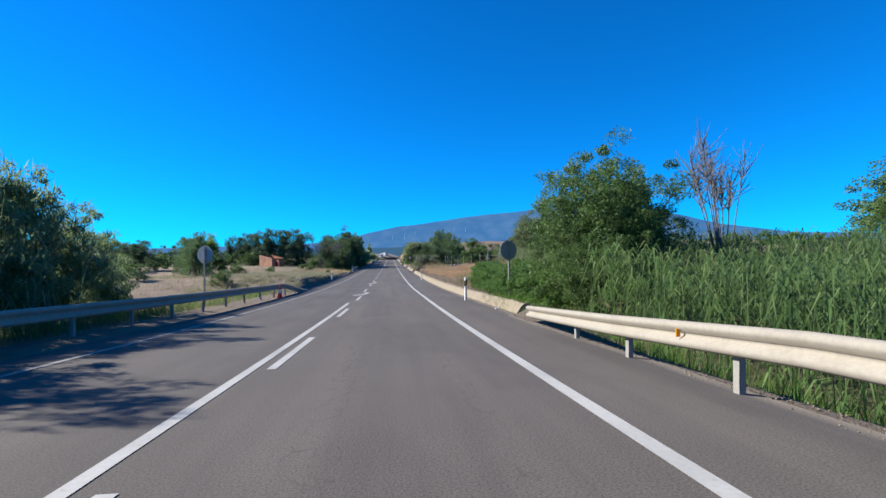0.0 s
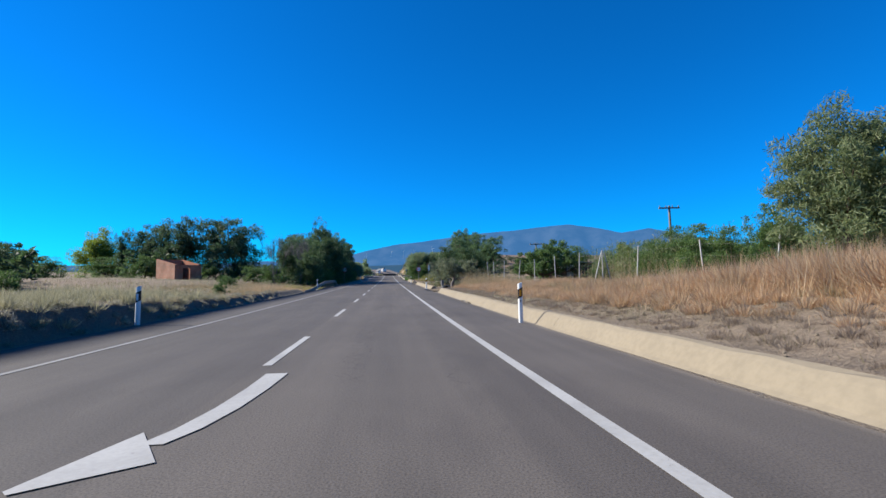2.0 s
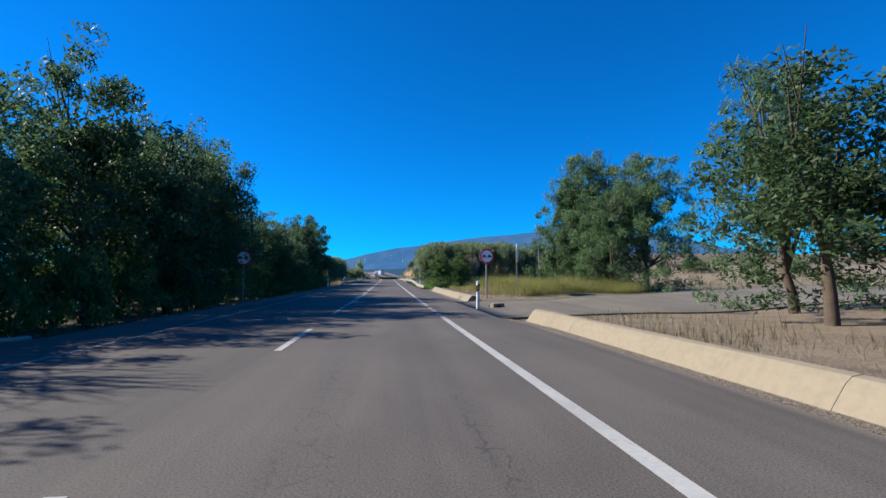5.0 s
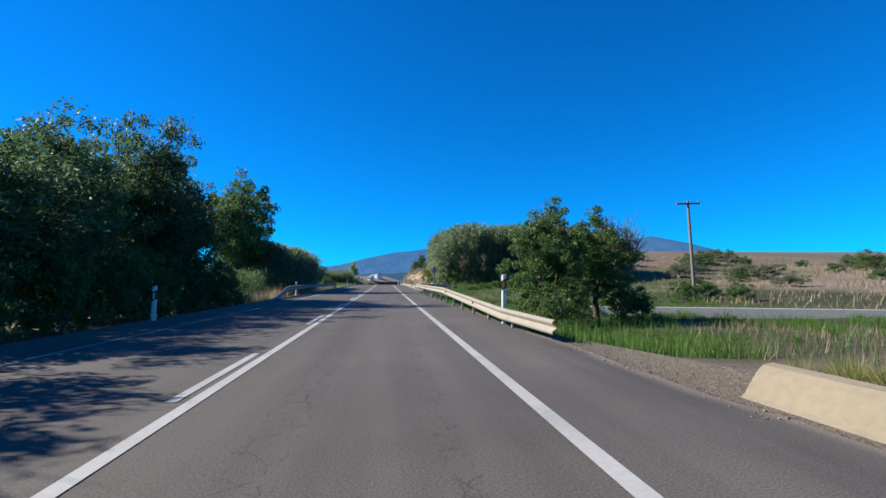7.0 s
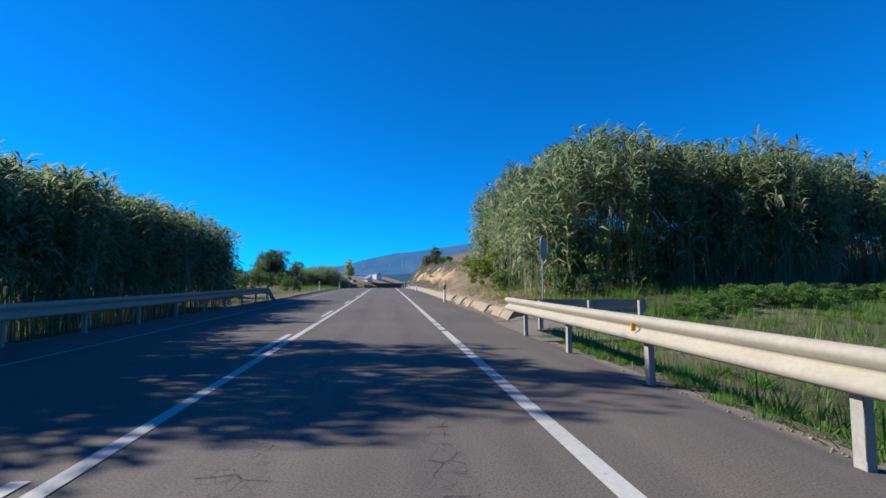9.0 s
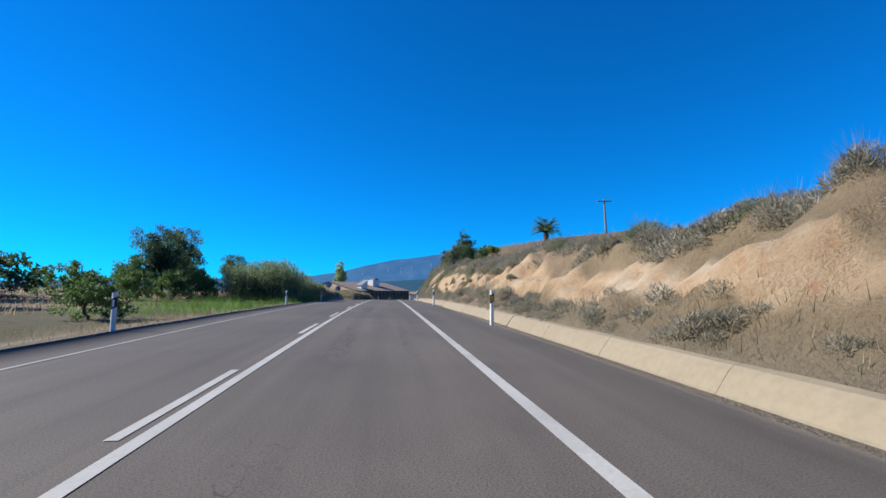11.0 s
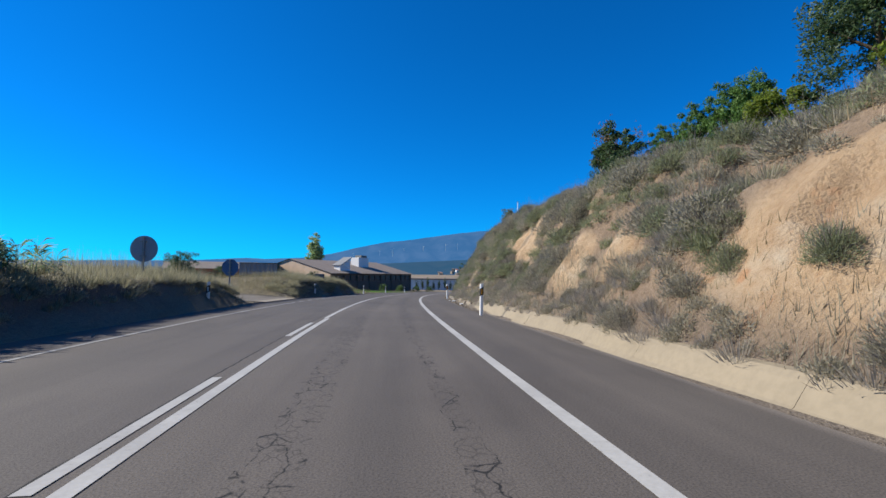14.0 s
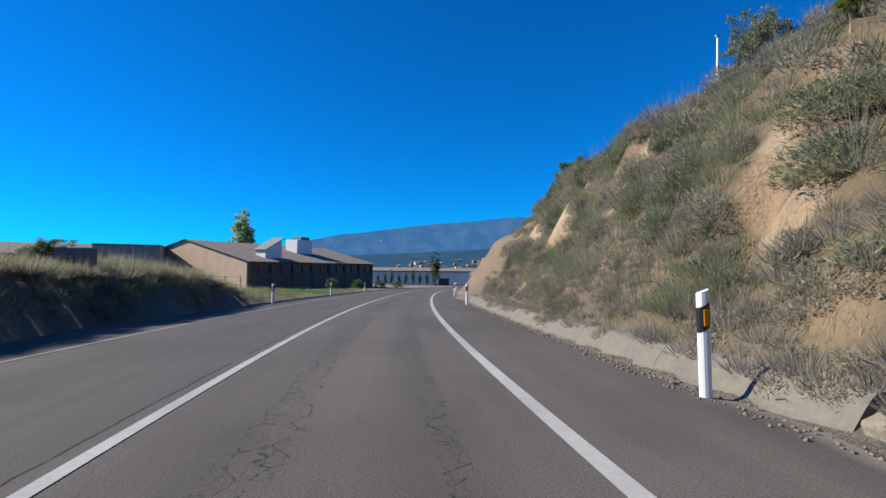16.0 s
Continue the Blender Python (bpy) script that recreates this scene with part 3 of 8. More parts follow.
def tube(points, radii, sides=6):
    """A tapered tube through points: (verts, quads)."""
    pts = np.asarray(points, float)
    way = np.gradient(pts, axis=0)
    way /= np.linalg.norm(way, axis=1)[:, None] + 1e-9
    ref = np.where(np.abs(way[:, 2:3]) < 0.9, [[0, 0, 1.0]], [[1.0, 0, 0]])
    a = np.cross(way, ref)
    a /= np.linalg.norm(a, axis=1)[:, None]
    b = np.cross(way, a)
    ang = np.arange(sides) / sides * 2 * np.pi
    ring = pts[:, None] + np.asarray(radii)[:, None, None] * (np.cos(ang)[None, :, None] * a[:, None] + np.sin(ang)[None, :, None] * b[:, None])
    n = len(pts)
    i, j = np.meshgrid(np.arange(n - 1), np.arange(sides), indexing="ij")
    f = np.stack([i * sides + j, i * sides + (j + 1) % sides, (i + 1) * sides + (j + 1) % sides, (i + 1) * sides + j], -1).reshape(-1, 4)
    return ring.reshape(-1, 3), f


def grid_faces(rows, cols):
    i, j = np.meshgrid(np.arange(rows - 1), np.arange(cols - 1), indexing="ij")
    a = i * cols + j
    return np.stack([a, a + 1, a + cols + 1, a + cols], -1).reshape(-1, 4)


def set_way(me, u, s):
    """Keeps metres across and along the road on each corner point."""
    a = me.attributes.new("way", "FLOAT_VECTOR", "POINT")
    a.data.foreach_set("vector", np.stack([u, s, np.zeros(len(u))], -1).astype(np.float32).ravel())


def strip(name, s0, s1, u0, u1, mat, h=0.0, step=1.0, across=2, thick=0.0, parent=None, conform=False):
    """A band on the road between s0 and s1, u0 and u1."""
    s = np.linspace(s0, s1, max(2, int(abs(s1 - s0) / step) + 1))
    w = np.linspace(0, 1, across)
    a = np.interp(s, [s0, s1], u0) if isinstance(u0, tuple) else np.full(len(s), float(u0))
    b = np.interp(s, [s0, s1], u1) if isinstance(u1, tuple) else np.full(len(s), float(u1))
    U = a[:, None] + (b - a)[:, None] * w
    S = np.broadcast_to(s[:, None], U.shape)
    H = land(S, U) + h if conform else np.full(U.shape, float(h))
    v = road_xyz(S, U, H).reshape(-1, 3)
    f = grid_faces(len(s), across)
    if thick:
        low = v.copy()
        low[:, 2] -= thick
        n, k = len(v), len(s)
        rim = [(i * across, (i + 1) * across) for i in range(k - 1)] + [((i + 1) * across + across - 1, i * across + across - 1) for i in range(k - 1)]
        rim += [(j + 1, j) for j in range(across - 1)] + [((k - 1) * across + j, (k - 1) * across + j + 1) for j in range(across - 1)]
        f = np.concatenate([f, f[:, ::-1] + n, [(p, p + n, q + n, q) for p, q in rim]])
        v = np.concatenate([v, low])
    me = mesh_of(name, v, f, mat)
    k = len(v) // U.size
    set_way(me, np.tile(U.ravel(), k), np.tile(S.ravel(), k))
    return hung(name, me, parent)


# ---- ground: one sheet to the horizon ----
def build_ground():
    xs = np.concatenate([[-2900, -1300, -600, -300, -160, -100, -70, -52, -42, -35, -29, -24, -20, -17, -14.5, -12.5], np.arange(-11, -7, 0.5), np.arange(-7, -4.2, 0.18), np.arange(-4.2, 5, 1.0),
                         np.arange(5, 6.4, 0.2), np.arange(6.4, 13, 0.15), np.arange(13, 19, 0.5), np.arange(19, 34, 1.2), [36, 40, 45, 52, 62, 78, 100, 150, 260, 500, 1200, 2900]])
    ys = np.concatenate([[-260, -140, -90], np.arange(-60, 195, 1.0), np.arange(195, 240, 0.3), np.arange(240, 318, 0.18), np.arange(325, 440, 2.5), [450, 470, 500, 550, 640, 800, 1100, 1700, 2600, 3600]])
    X, Y = np.meshgrid(xs, ys)
    S, U = road_su(X, Y)
    H = land(S, U)
    far = np.clip((np.abs(U) - 150) / 400, 0, 1)
    Z = np.interp(S, ALONG, _cz) * (1 - far) + H
    v = np.stack([X, Y, Z], -1).reshape(-1, 3)
    me = mesh_of("ground", v, grid_faces(len(ys), len(xs)), EARTH)
    # Cover: green, bare clay, gravel.
    S, U = S.ravel(), U.ravel()
    green = np.zeros(len(S))
    for s0, s1, u0, u1, amount in ((-60, 26, 5.8, 60, 0.7), (-60, 30, -40, -5.2, 0.6), (100, 182, -60, -6.5, 0.6), (141, 180, 6.6, 40, 1.0), (120, 141, 8, 60, 0.45), (178, 190, 7, 40, 0.9),
                                   (236, 262, -14, -5, 0.8), (185, 236, -40, -6, 0.6), (186, 205, 7, 60, 0.5), (312, 345, -20, -4.8, 0.5), (78, 98, -14, -6, 0.5)):
        edge = np.clip(np.minimum.reduce([S - s0, s1 - S, (U - u0) * 1.5, (u1 - U) * 1.5]) / 3, 0, 1)
        green = np.maximum(green, edge * amount)
    green = np.clip(green + 0.35 * lattice(S, U, 4.5, 8) * (green > 0), 0, 1)
    cut = np.clip((U - 6.25) / 0.6, 0, 1) * np.clip((11.0 - U) / 1.5, 0, 1) * np.clip((S - 206) / 10, 0, 1) * np.clip((360 - S) / 10, 0, 1)
    cut = cut * np.clip(0.75 + 3.0 * bare_face(S, U), 0.18, 1)  # litter and roots hide the clay under the scrub
    gravel = np.clip(1 - np.abs(np.abs(U - 0.35) - 5.5) / 0.9, 0, 1) * 0.8 * (S < 340)
    col = np.stack([green, cut, gravel * (1 - cut), np.clip((S - 200) / 6, 0, 1) * np.clip((U - 6) / 0.5, 0, 1)], -1).astype(np.float32)
    layer = me.color_attributes.new("cover", "FLOAT_COLOR", "POINT")
    layer.data.foreach_set("color", col.ravel())
    me.polygons.foreach_set("use_smooth", np.ones(len(me.polygons), bool))
    return tagged(new("ground", me), "dry earth fields and a sandy clay roadside bank", "ground", kind="structure")


build_ground()


def build_mountains():
    def ridge(name, radius, elevations, mat, label, seed, depth, ragged):
        az = np.radians(np.linspace(-75, 75, 500))
        top = np.tan(np.radians(np.interp(np.degrees(az), *zip(*elevations)))) * radius
        rng = np.random.RandomState(seed)
        for k in range(1, 7):
            ph = rng.uniform(0, 6.28)
            top = top + ragged * radius / k**1.3 * np.sin(az * 9 * 2**k * 0.6 + ph) * np.clip(top / (radius * 0.05), 0.2, 1)
        rows = []
        t = np.linspace(0, 1, 16)
        for k in t:
            r = radius - depth * (1 - k)
            wob = 1 + 0.10 * np.sin(az * 60 + 5 * k) * k * (1 - k) * 4 + 0.06 * np.sin(az * 141 + 9 * k) * k * (1 - k) * 4
            rows.append(np.stack([np.sin(az) * r, 150 + np.cos(az) * r, top * k**1.3 * wob - 12 * (1 - k)], -1))
        back = rows[-1].copy()
        back[:, :2] *= 1.03
        back[:, 2] = -20
        rows.append(back)
        me = mesh_of(name, np.stack(rows), grid_faces(len(rows), len(az))[:, ::-1], mat)
        me.polygons.foreach_set("use_smooth", np.ones(len(me.polygons), bool))
        return tagged(new(name, me), label, "mountain", kind="structure")

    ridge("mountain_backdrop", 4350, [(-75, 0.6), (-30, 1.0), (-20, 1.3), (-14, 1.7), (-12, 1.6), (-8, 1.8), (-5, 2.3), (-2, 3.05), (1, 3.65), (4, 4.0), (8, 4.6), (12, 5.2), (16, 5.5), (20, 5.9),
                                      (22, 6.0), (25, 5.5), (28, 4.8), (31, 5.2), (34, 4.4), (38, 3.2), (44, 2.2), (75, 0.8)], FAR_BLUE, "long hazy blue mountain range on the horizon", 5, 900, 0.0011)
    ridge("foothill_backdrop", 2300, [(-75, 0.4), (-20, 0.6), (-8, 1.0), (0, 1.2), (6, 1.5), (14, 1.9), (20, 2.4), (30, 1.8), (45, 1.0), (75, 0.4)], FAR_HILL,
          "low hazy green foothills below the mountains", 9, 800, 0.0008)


build_mountains()

# ---- road ----
road = empty("road", Matrix())
tagged(road, "worn grey two-lane asphalt road with cracked wheel tracks", "road", kind="structure")
LEFT_EDGE = ([-80, 12, 33, 38, 60, 165, 190, 215, 300, 700], [3.9, 3.9, 4.1, 4.5, 4.75, 4.5, 4.3, 4.5, 4.75, 4.75])


def build_road():
    s = np.concatenate([np.arange(-78, 360, 1.0), np.arange(360, 690, 4.0)])
    w = np.concatenate([np.linspace(0, 0.9, 8), [0.94, 0.97, 1.0]])
    a = -np.interp(s, *LEFT_EDGE) + 0.10 * lattice(s, s * 0, 1.7, 31)
    kerbed = np.any([(s > k0) & (s < k1) for k0, k1 in ((13.5, 79), (86, 111), (121, 140), (185, 281), (293, 350))], axis=0)
    b = np.where(kerbed, 5.9, 5.62) + 0.05 * lattice(s, s * 0, 1.3, 32)
    U = a[:, None] + (b - a)[:, None] * w
    S = np.broadcast_to(s[:, None], U.shape)
    v = road_xyz(S, U, gutter(U)).reshape(-1, 3)
    n, k, c = len(v), len(s), len(w)
    low = v.copy()
    low[:, 2] -= 0.25
    rim = [(i * c, (i + 1) * c) for i in range(k - 1)] + [((i + 1) * c + c - 1, i * c + c - 1) for i in range(k - 1)]
    f = np.concatenate([grid_faces(k, c), np.array([(p, p + n, q + n, q) for p, q in rim])])
    me = mesh_of("carriageway", np.concatenate([v, low]), f, ASPHALT)
    set_way(me, np.concatenate([U.ravel()] * 2), np.concatenate([S.ravel()] * 2))
    hung("carriageway", me, road)


build_road()
PAINT_H = 0.006


def line(s0, s1, u, width=0.12, mat=PAINT):
    ob = strip("road_marking", s0, s1, u - width / 2, u + width / 2, mat, PAINT_H, 1.0, 2, 0, road)
    return ob


# Right edge line, broken across the side roads.
EDGE = 3.60
line(-78, 24.017, EDGE + 0.07, 0.15)
strip("road_marking", 24.02, 34, (EDGE - 0.005, EDGE - 0.075), (EDGE + 0.145, EDGE + 0.075), PAINT, PAINT_H, 1.0, 2, 0, road)
for a, b in ((34.02, 80.9), (86.2, 112), (121, 182.0), (185, 520)):
    line(a, b, EDGE, 0.15)
for s in (81.2, 82.5, 83.7, 84.9, 112.6, 114.0, 115.55, 117.4, 118.65, 119.9, 182.3, 183.35, 184.3):
    line(s, s + 0.8, EDGE, 0.15)
# Left edge line, broken at the junction.
for a, b in ((-78, 284.5), (293, 520)):
    line(a, b, -2.93, 0.10, PAINT_FADED)
for s in (285.5, 287.5, 289.5, 291.4):
    line(s, s + 1.1, -2.93, 0.10, PAINT_FADED)
# Centre line.
line(-78, 20.1, 0.10, 0.12)
for s in (-10, -1.5, 5.4, 13.4):
    line(s, s + 3.3, 0.36, 0.12)
line(21.9, 25.2, 0.32, 0.12)
for s in (30.3, 39.0, 47.3, 55.75, 64.1, 72.2, 80.3, 88.8, 97.2, 105.6, 113.6):
    line(s, s + 3.3, 0.23, 0.12)
strip("road_marking", 117.6, 127.0, (0.165, 0.355), (0.295, 0.485), PAINT, PAINT_H, 1.0, 2, 0, road)
line(127.02, 273.4, 0.42, 0.13)
for s in (124.9, 132.7, 140.2, 148.2, 155.2, 163.5, 171.2, 178.8, 186.8, 195.3, 203.7, 212, 220, 226.5, 234.1, 241.3, 247.8, 255.2, 262.0, 269.0):
    line(s, s + 3.0, 0.21, 0.11)
line(273.5, 520, 0.35, 0.12)


def lane_arrow(s0):
    """A swung arrow that calls traffic back to its own lane."""
    path = [(3.0, 0.50, 0.13), (2.2, 0.48, 0.12), (1.4, 0.42, 0.11), (0.8, 0.32, 0.10), (0.45, 0.20, 0.09)]
    v, f = [], []
    for a, u, w in path:
        v += [(s0 + a, u - w), (s0 + a, u + w)]
    for i in range(len(path) - 1):
        f.append((2 * i, 2 * i + 1, 2 * i + 3, 2 * i + 2))
    n = len(v)
    v += [(s0 + 0.75, 0.02), (s0 + 0.1, 0.40), (s0 - 0.3, -0.18), (s0 - 0.25, -0.23)]
    f.append((n, n + 1, n + 2, n + 3))
    p = road_xyz([a for a, _ in v], [b for _, b in v], PAINT_H + 0.003)
    hung("lane_arrow", mesh_of("lane_arrow", p, f, PAINT), road)


lane_arrow(26.3)
lane_arrow(43.7)


# ---- side roads and tracks ----
def side_road(name, s0, s1, u0, u1, mat, label, h=0.05):
    ob = strip(name, s0, s1, u0, u1, mat, h, 0.4, 26, 0.25, None, True)
    return tagged(ob, label, "side road", kind="structure")


side_road("dirt_track", 80.6, 86.3, 5.2, 26, TRACK, "pale dusty farm track joining the road")
side_road("side_road", 111.6, 120.9, 5.2, 30, DUSTY, "dusty grey asphalt side road joining the road")
side_road("field_track", 180.3, 184.8, 5.2, 8.6, DUSTY, "dusty asphalt field entrance beside reeds")
side_road("side_road_left", 285.2, 291.3, -28, -4.6, DUSTY, "dusty grey asphalt side road joining the road")


# ---- concrete kerb, in cast lengths ----
def build_kerb():
    owner = tagged(empty("kerb", Matrix()), "cream concrete kerb in cast lengths, chipped and stained", "kerb", kind="structure")
    rng = random.Random(4)
    prof = [(5.86, -0.25), (5.86, -0.08), (5.93, -0.03), (6.01, 0.09), (6.09, 0.20), (6.16, 0.262), (6.27, 0.28), (6.36, 0.24), (6.42, -0.15)]
    for s0, s1, size, mess in ((13.8, 25.0, 1.25, 0.045), (25.0, 79.0, 9.0, 0.02), (86.0, 111.0, 3.0, 0.01), (121.2, 140.0, 3.0, 0.01), (185.4, 197.2, 1.15, 0.05), (198.4, 281.0, 3.0, 0.012), (293.6, 350, 3.0, 0.03)):
        n = max(1, round((s1 - s0) / size))
        ends = np.linspace(s0, s1, n + 1)
        for a, b in zip(ends[:-1], ends[1:]):
            gap = 0.0025 + rng.random() * mess * 0.12
            rows = max(4, round((b - a) / 0.6))
            ss = np.linspace(a + gap, b - gap, rows)
            off = mess * (0.35 if mess < 0.05 else 1.0)
            du, dh = rng.uniform(-off, off), rng.uniform(-off, off * 0.3)
            v = []
            for n, s in enumerate(ss):
                for u, h in prof:
                    k = mess * rng.uniform(-0.7, 0.7) * (1.0 if 0 < n < rows - 1 else 0.25) if h > -0.05 else 0
                    v.append(road_xyz(s, u + du + k, h + dh + k))
            k = len(prof)
            f = [tuple(r) for r in grid_faces(rows, k)[:, ::-1]]
            bm = bmesh.new()
            vs = [bm.verts.new(p) for p in v]
            for q in f:
                bm.faces.new([vs[i] for i in q])
            bm.faces.new(vs[:k])
            bm.faces.new(vs[-k:][::-1])
            part("kerb_stone", bm, CONCRETE if s0 < 290 else DIRTY_CONCRETE, owner)


    # Where the bank has pushed over the kerb only broken blocks are left, half buried.
    s = 281.2
    while s < 293.4:
        long, high, deep = rng.uniform(0.2, 0.55), rng.uniform(0.06, 0.17), rng.uniform(0.18, 0.30)
        bm = box_bm(-deep / 2, deep / 2, -long / 2, long / 2, -0.12, high, 0.05)
        for v in bm.verts:
            v.co += Vector((noise.noise(v.co * 5 + Vector((s, 0, 0))), noise.noise(v.co * 5 + Vector((0, s, 0))), noise.noise(v.co * 5 + Vector((0, 0, s))))) * 0.05
        ob = part("kerb_stone", bm, BROKEN_CONCRETE, owner)
        ob.matrix_basis = Matrix.Translation(Vector(road_xyz(s + long / 2, 6.08 + rng.uniform(-0.1, 0.1), 0.0))) @ pose(0, 0, 0, rng.uniform(-7, 7), rng.uniform(-16, 6), turn_at(s) + rng.uniform(-14, 14))
        s += long + rng.choice((0.05, 0.08, 0.15, 0.4))


build_kerb()


# ---- crash barriers ----
def barrier(name, s0, s1, u, side, label, ramp_in=0.0, ramp_out=0.0, spacing=2.35, reflectors=(), level=0.60, foot=-0.12, lean=1.5):
    """A W-beam on steel posts; its ends may slope down into the verge."""
    owner = empty(name, Matrix())
    tagged(owner, label, "crash barrier")
    out = -side  # the beam's face is turned to the traffic
    prof = [(0.0, 0.155), (0.03, 0.155), (0.082, 0.125), (0.085, 0.07), (0.012, 0.022), (0.0, 0.0), (0.012, -0.022), (0.085, -0.07), (0.082, -0.125), (0.03, -0.155), (0.0, -0.155)]
    s = np.arange(s0, s1 + 0.01, 0.5)
    uu = np.array([u(x) for x in s])
    mid = np.full(len(s), level)
    if ramp_in:
        k = np.clip((s - s0) / ramp_in, 0, 1)
        mid = np.minimum(mid, foot + (level - foot) * (k if foot > 0 else k * k * (3 - 2 * k)))
    if ramp_out:
        k = np.clip((s1 - s) / ramp_out, 0, 1)
        mid = np.minimum(mid, foot + (level - foot) * (k if foot > 0 else k * k * (3 - 2 * k)))
    v = []
    for thick in (0.0, -0.006):
        for a, b, c in zip(s, uu, mid):
            for p, q in prof:
                v.append(road_xyz(a, b + out * (p + thick), c + q))
    k, n = len(prof), len(s) * len(prof)
    f = grid_faces(len(s), k)
    if out < 0:
        f = f[:, ::-1]
    edge = [(i * k, (i + 1) * k) for i in range(len(s) - 1)] + [((i + 1) * k + k - 1, i * k + k - 1) for i in range(len(s) - 1)]
    f = np.concatenate([f, f[:, ::-1] + n, [(a, b, b + n, a + n) for a, b in edge]])
    hung("beam", mesh_of("beam", v, f, STEEL), owner)
    # Channel posts, one mesh for all.
    bm = bmesh.new()
    for x0, x1, y0, y1 in ((-0.035, 0.035, -0.045, -0.039), (-0.035, -0.029, -0.045, 0.045), (0.029, 0.035, -0.045, 0.045)):
        bmesh.ops.create_cube(bm, size=1, matrix=Matrix.LocRotScale(((x0 + x1) / 2, (y0 + y1) / 2, -0.05), None, (x1 - x0, y1 - y0, 1.4)))
    pm = bpy.data.meshes.new("barrier_post")
    bm.to_mesh(pm)
    bm.free()
    pm.materials.append(STEEL_POST)
    x = s0 + (min(ramp_in * 0.55, 2.4) if ramp_in else 0.4)
    rng = random.Random(int(s1))
    while x < s1 - ramp_out * 0.3:
        top = float(np.interp(x, s, mid))
        p = Vector(road_xyz(x, float(np.interp(x, s, uu)) - out * 0.06, top - 0.53))
        hung("barrier_post", pm, owner, "", Matrix.Translation(p) @ pose(0, 0, 0, rng.uniform(-lean, lean), rng.uniform(-lean, lean), turn_at(x)))
        x += spacing
    for a in reflectors:
        bm = bmesh.new()
        bmesh.ops.create_cube(bm, size=1, matrix=Matrix.Diagonal((0.06, 0.02, 0.10, 1)))
        bmesh.ops.bevel(bm, geom=bm.edges[:], offset=0.008, segments=1, affect="EDGES")
        ob = part("reflector", bm, AMBER, owner, "amber reflector")
        ob.matrix_basis = Matrix.Translation(Vector(road_xyz(a, u(a) + out * 0.075, float(np.interp(a, s, mid)) + 0.02))) @ pose(0, 0, 0, 0, 0, turn_at(a))


barrier("crash_barrier", -30, 11.5, lambda s: 5.30 + 0.35 * max(0, (s - 6) / 6), 1, "pale galvanised W-beam barrier on steel posts", 0, 9.0, 2.2, (4.2,), level=0.53, foot=0.2)
barrier("crash_barrier", -30, 34.5, lambda s: float(np.interp(s, [12, 22, 30, 34.5], [-5.0, -4.8, -4.42, -4.1])), -1, "galvanised barrier beside the ditch, with its road face in shade", 0, 6.5, level=0.52, lean=7)
barrier("crash_barrier", 82, 108, lambda s: -5.05 - 0.25 * max(0, (88 - s) / 8), -1, "galvanised barrier beside the dark trees", 13.5, 5.0, level=0.55)
barrier("crash_barrier", 144.5, 182.5, lambda s: 5.22 + 0.35 * max(0, (147.5 - s) / 3), 1, "long pale galvanised W-beam barrier on steel posts", 16.0, 0, 2.45, (151.3, 158.6, 170.7, 176.4), foot=0.2)
barrier("crash_barrier", 164, 201, lambda s: -4.45, -1, "galvanised barrier in front of the reeds", 6.0, 2.0)


def return_barrier():
    """The short barrier that turns into the field entrance."""
    owner = tagged(empty("crash_barrier", Matrix()), "short galvanised barrier turning into the field entrance", "crash barrier")
    a, b = Vector(road_xyz(182.6, 5.6)), Vector(road_xyz(182.0, 8.5))
    d = (b - a).normalized()
    side = Vector((-d.y, d.x, 0))
    v = []
    for t in np.linspace(0, 1, 8):
        for p, q in ((0, .15), (.07, .11), (.02, .03), (0, 0), (.02, -.03), (.07, -.11), (0, -.15)):
            v.append(a.lerp(b, t) + side * p + Vector((0, 0, 0.55 + q)))
    f = grid_faces(8, 7)
    n = len(v)
    v += [p - side * 0.006 for p in v]
    hung("beam", mesh_of("beam", np.array(v), np.concatenate([f, f[:, ::-1] + n]), STEEL), owner)
    for t in (0.15, 0.55, 0.95):
        p = a.lerp(b, t) - side * 0.05
        part("barrier_post", box_bm(p.x - 0.05, p.x + 0.05, p.y - 0.05, p.y + 0.05, p.z - 0.4, p.z + 0.68), STEEL_POST, owner)


return_barrier()


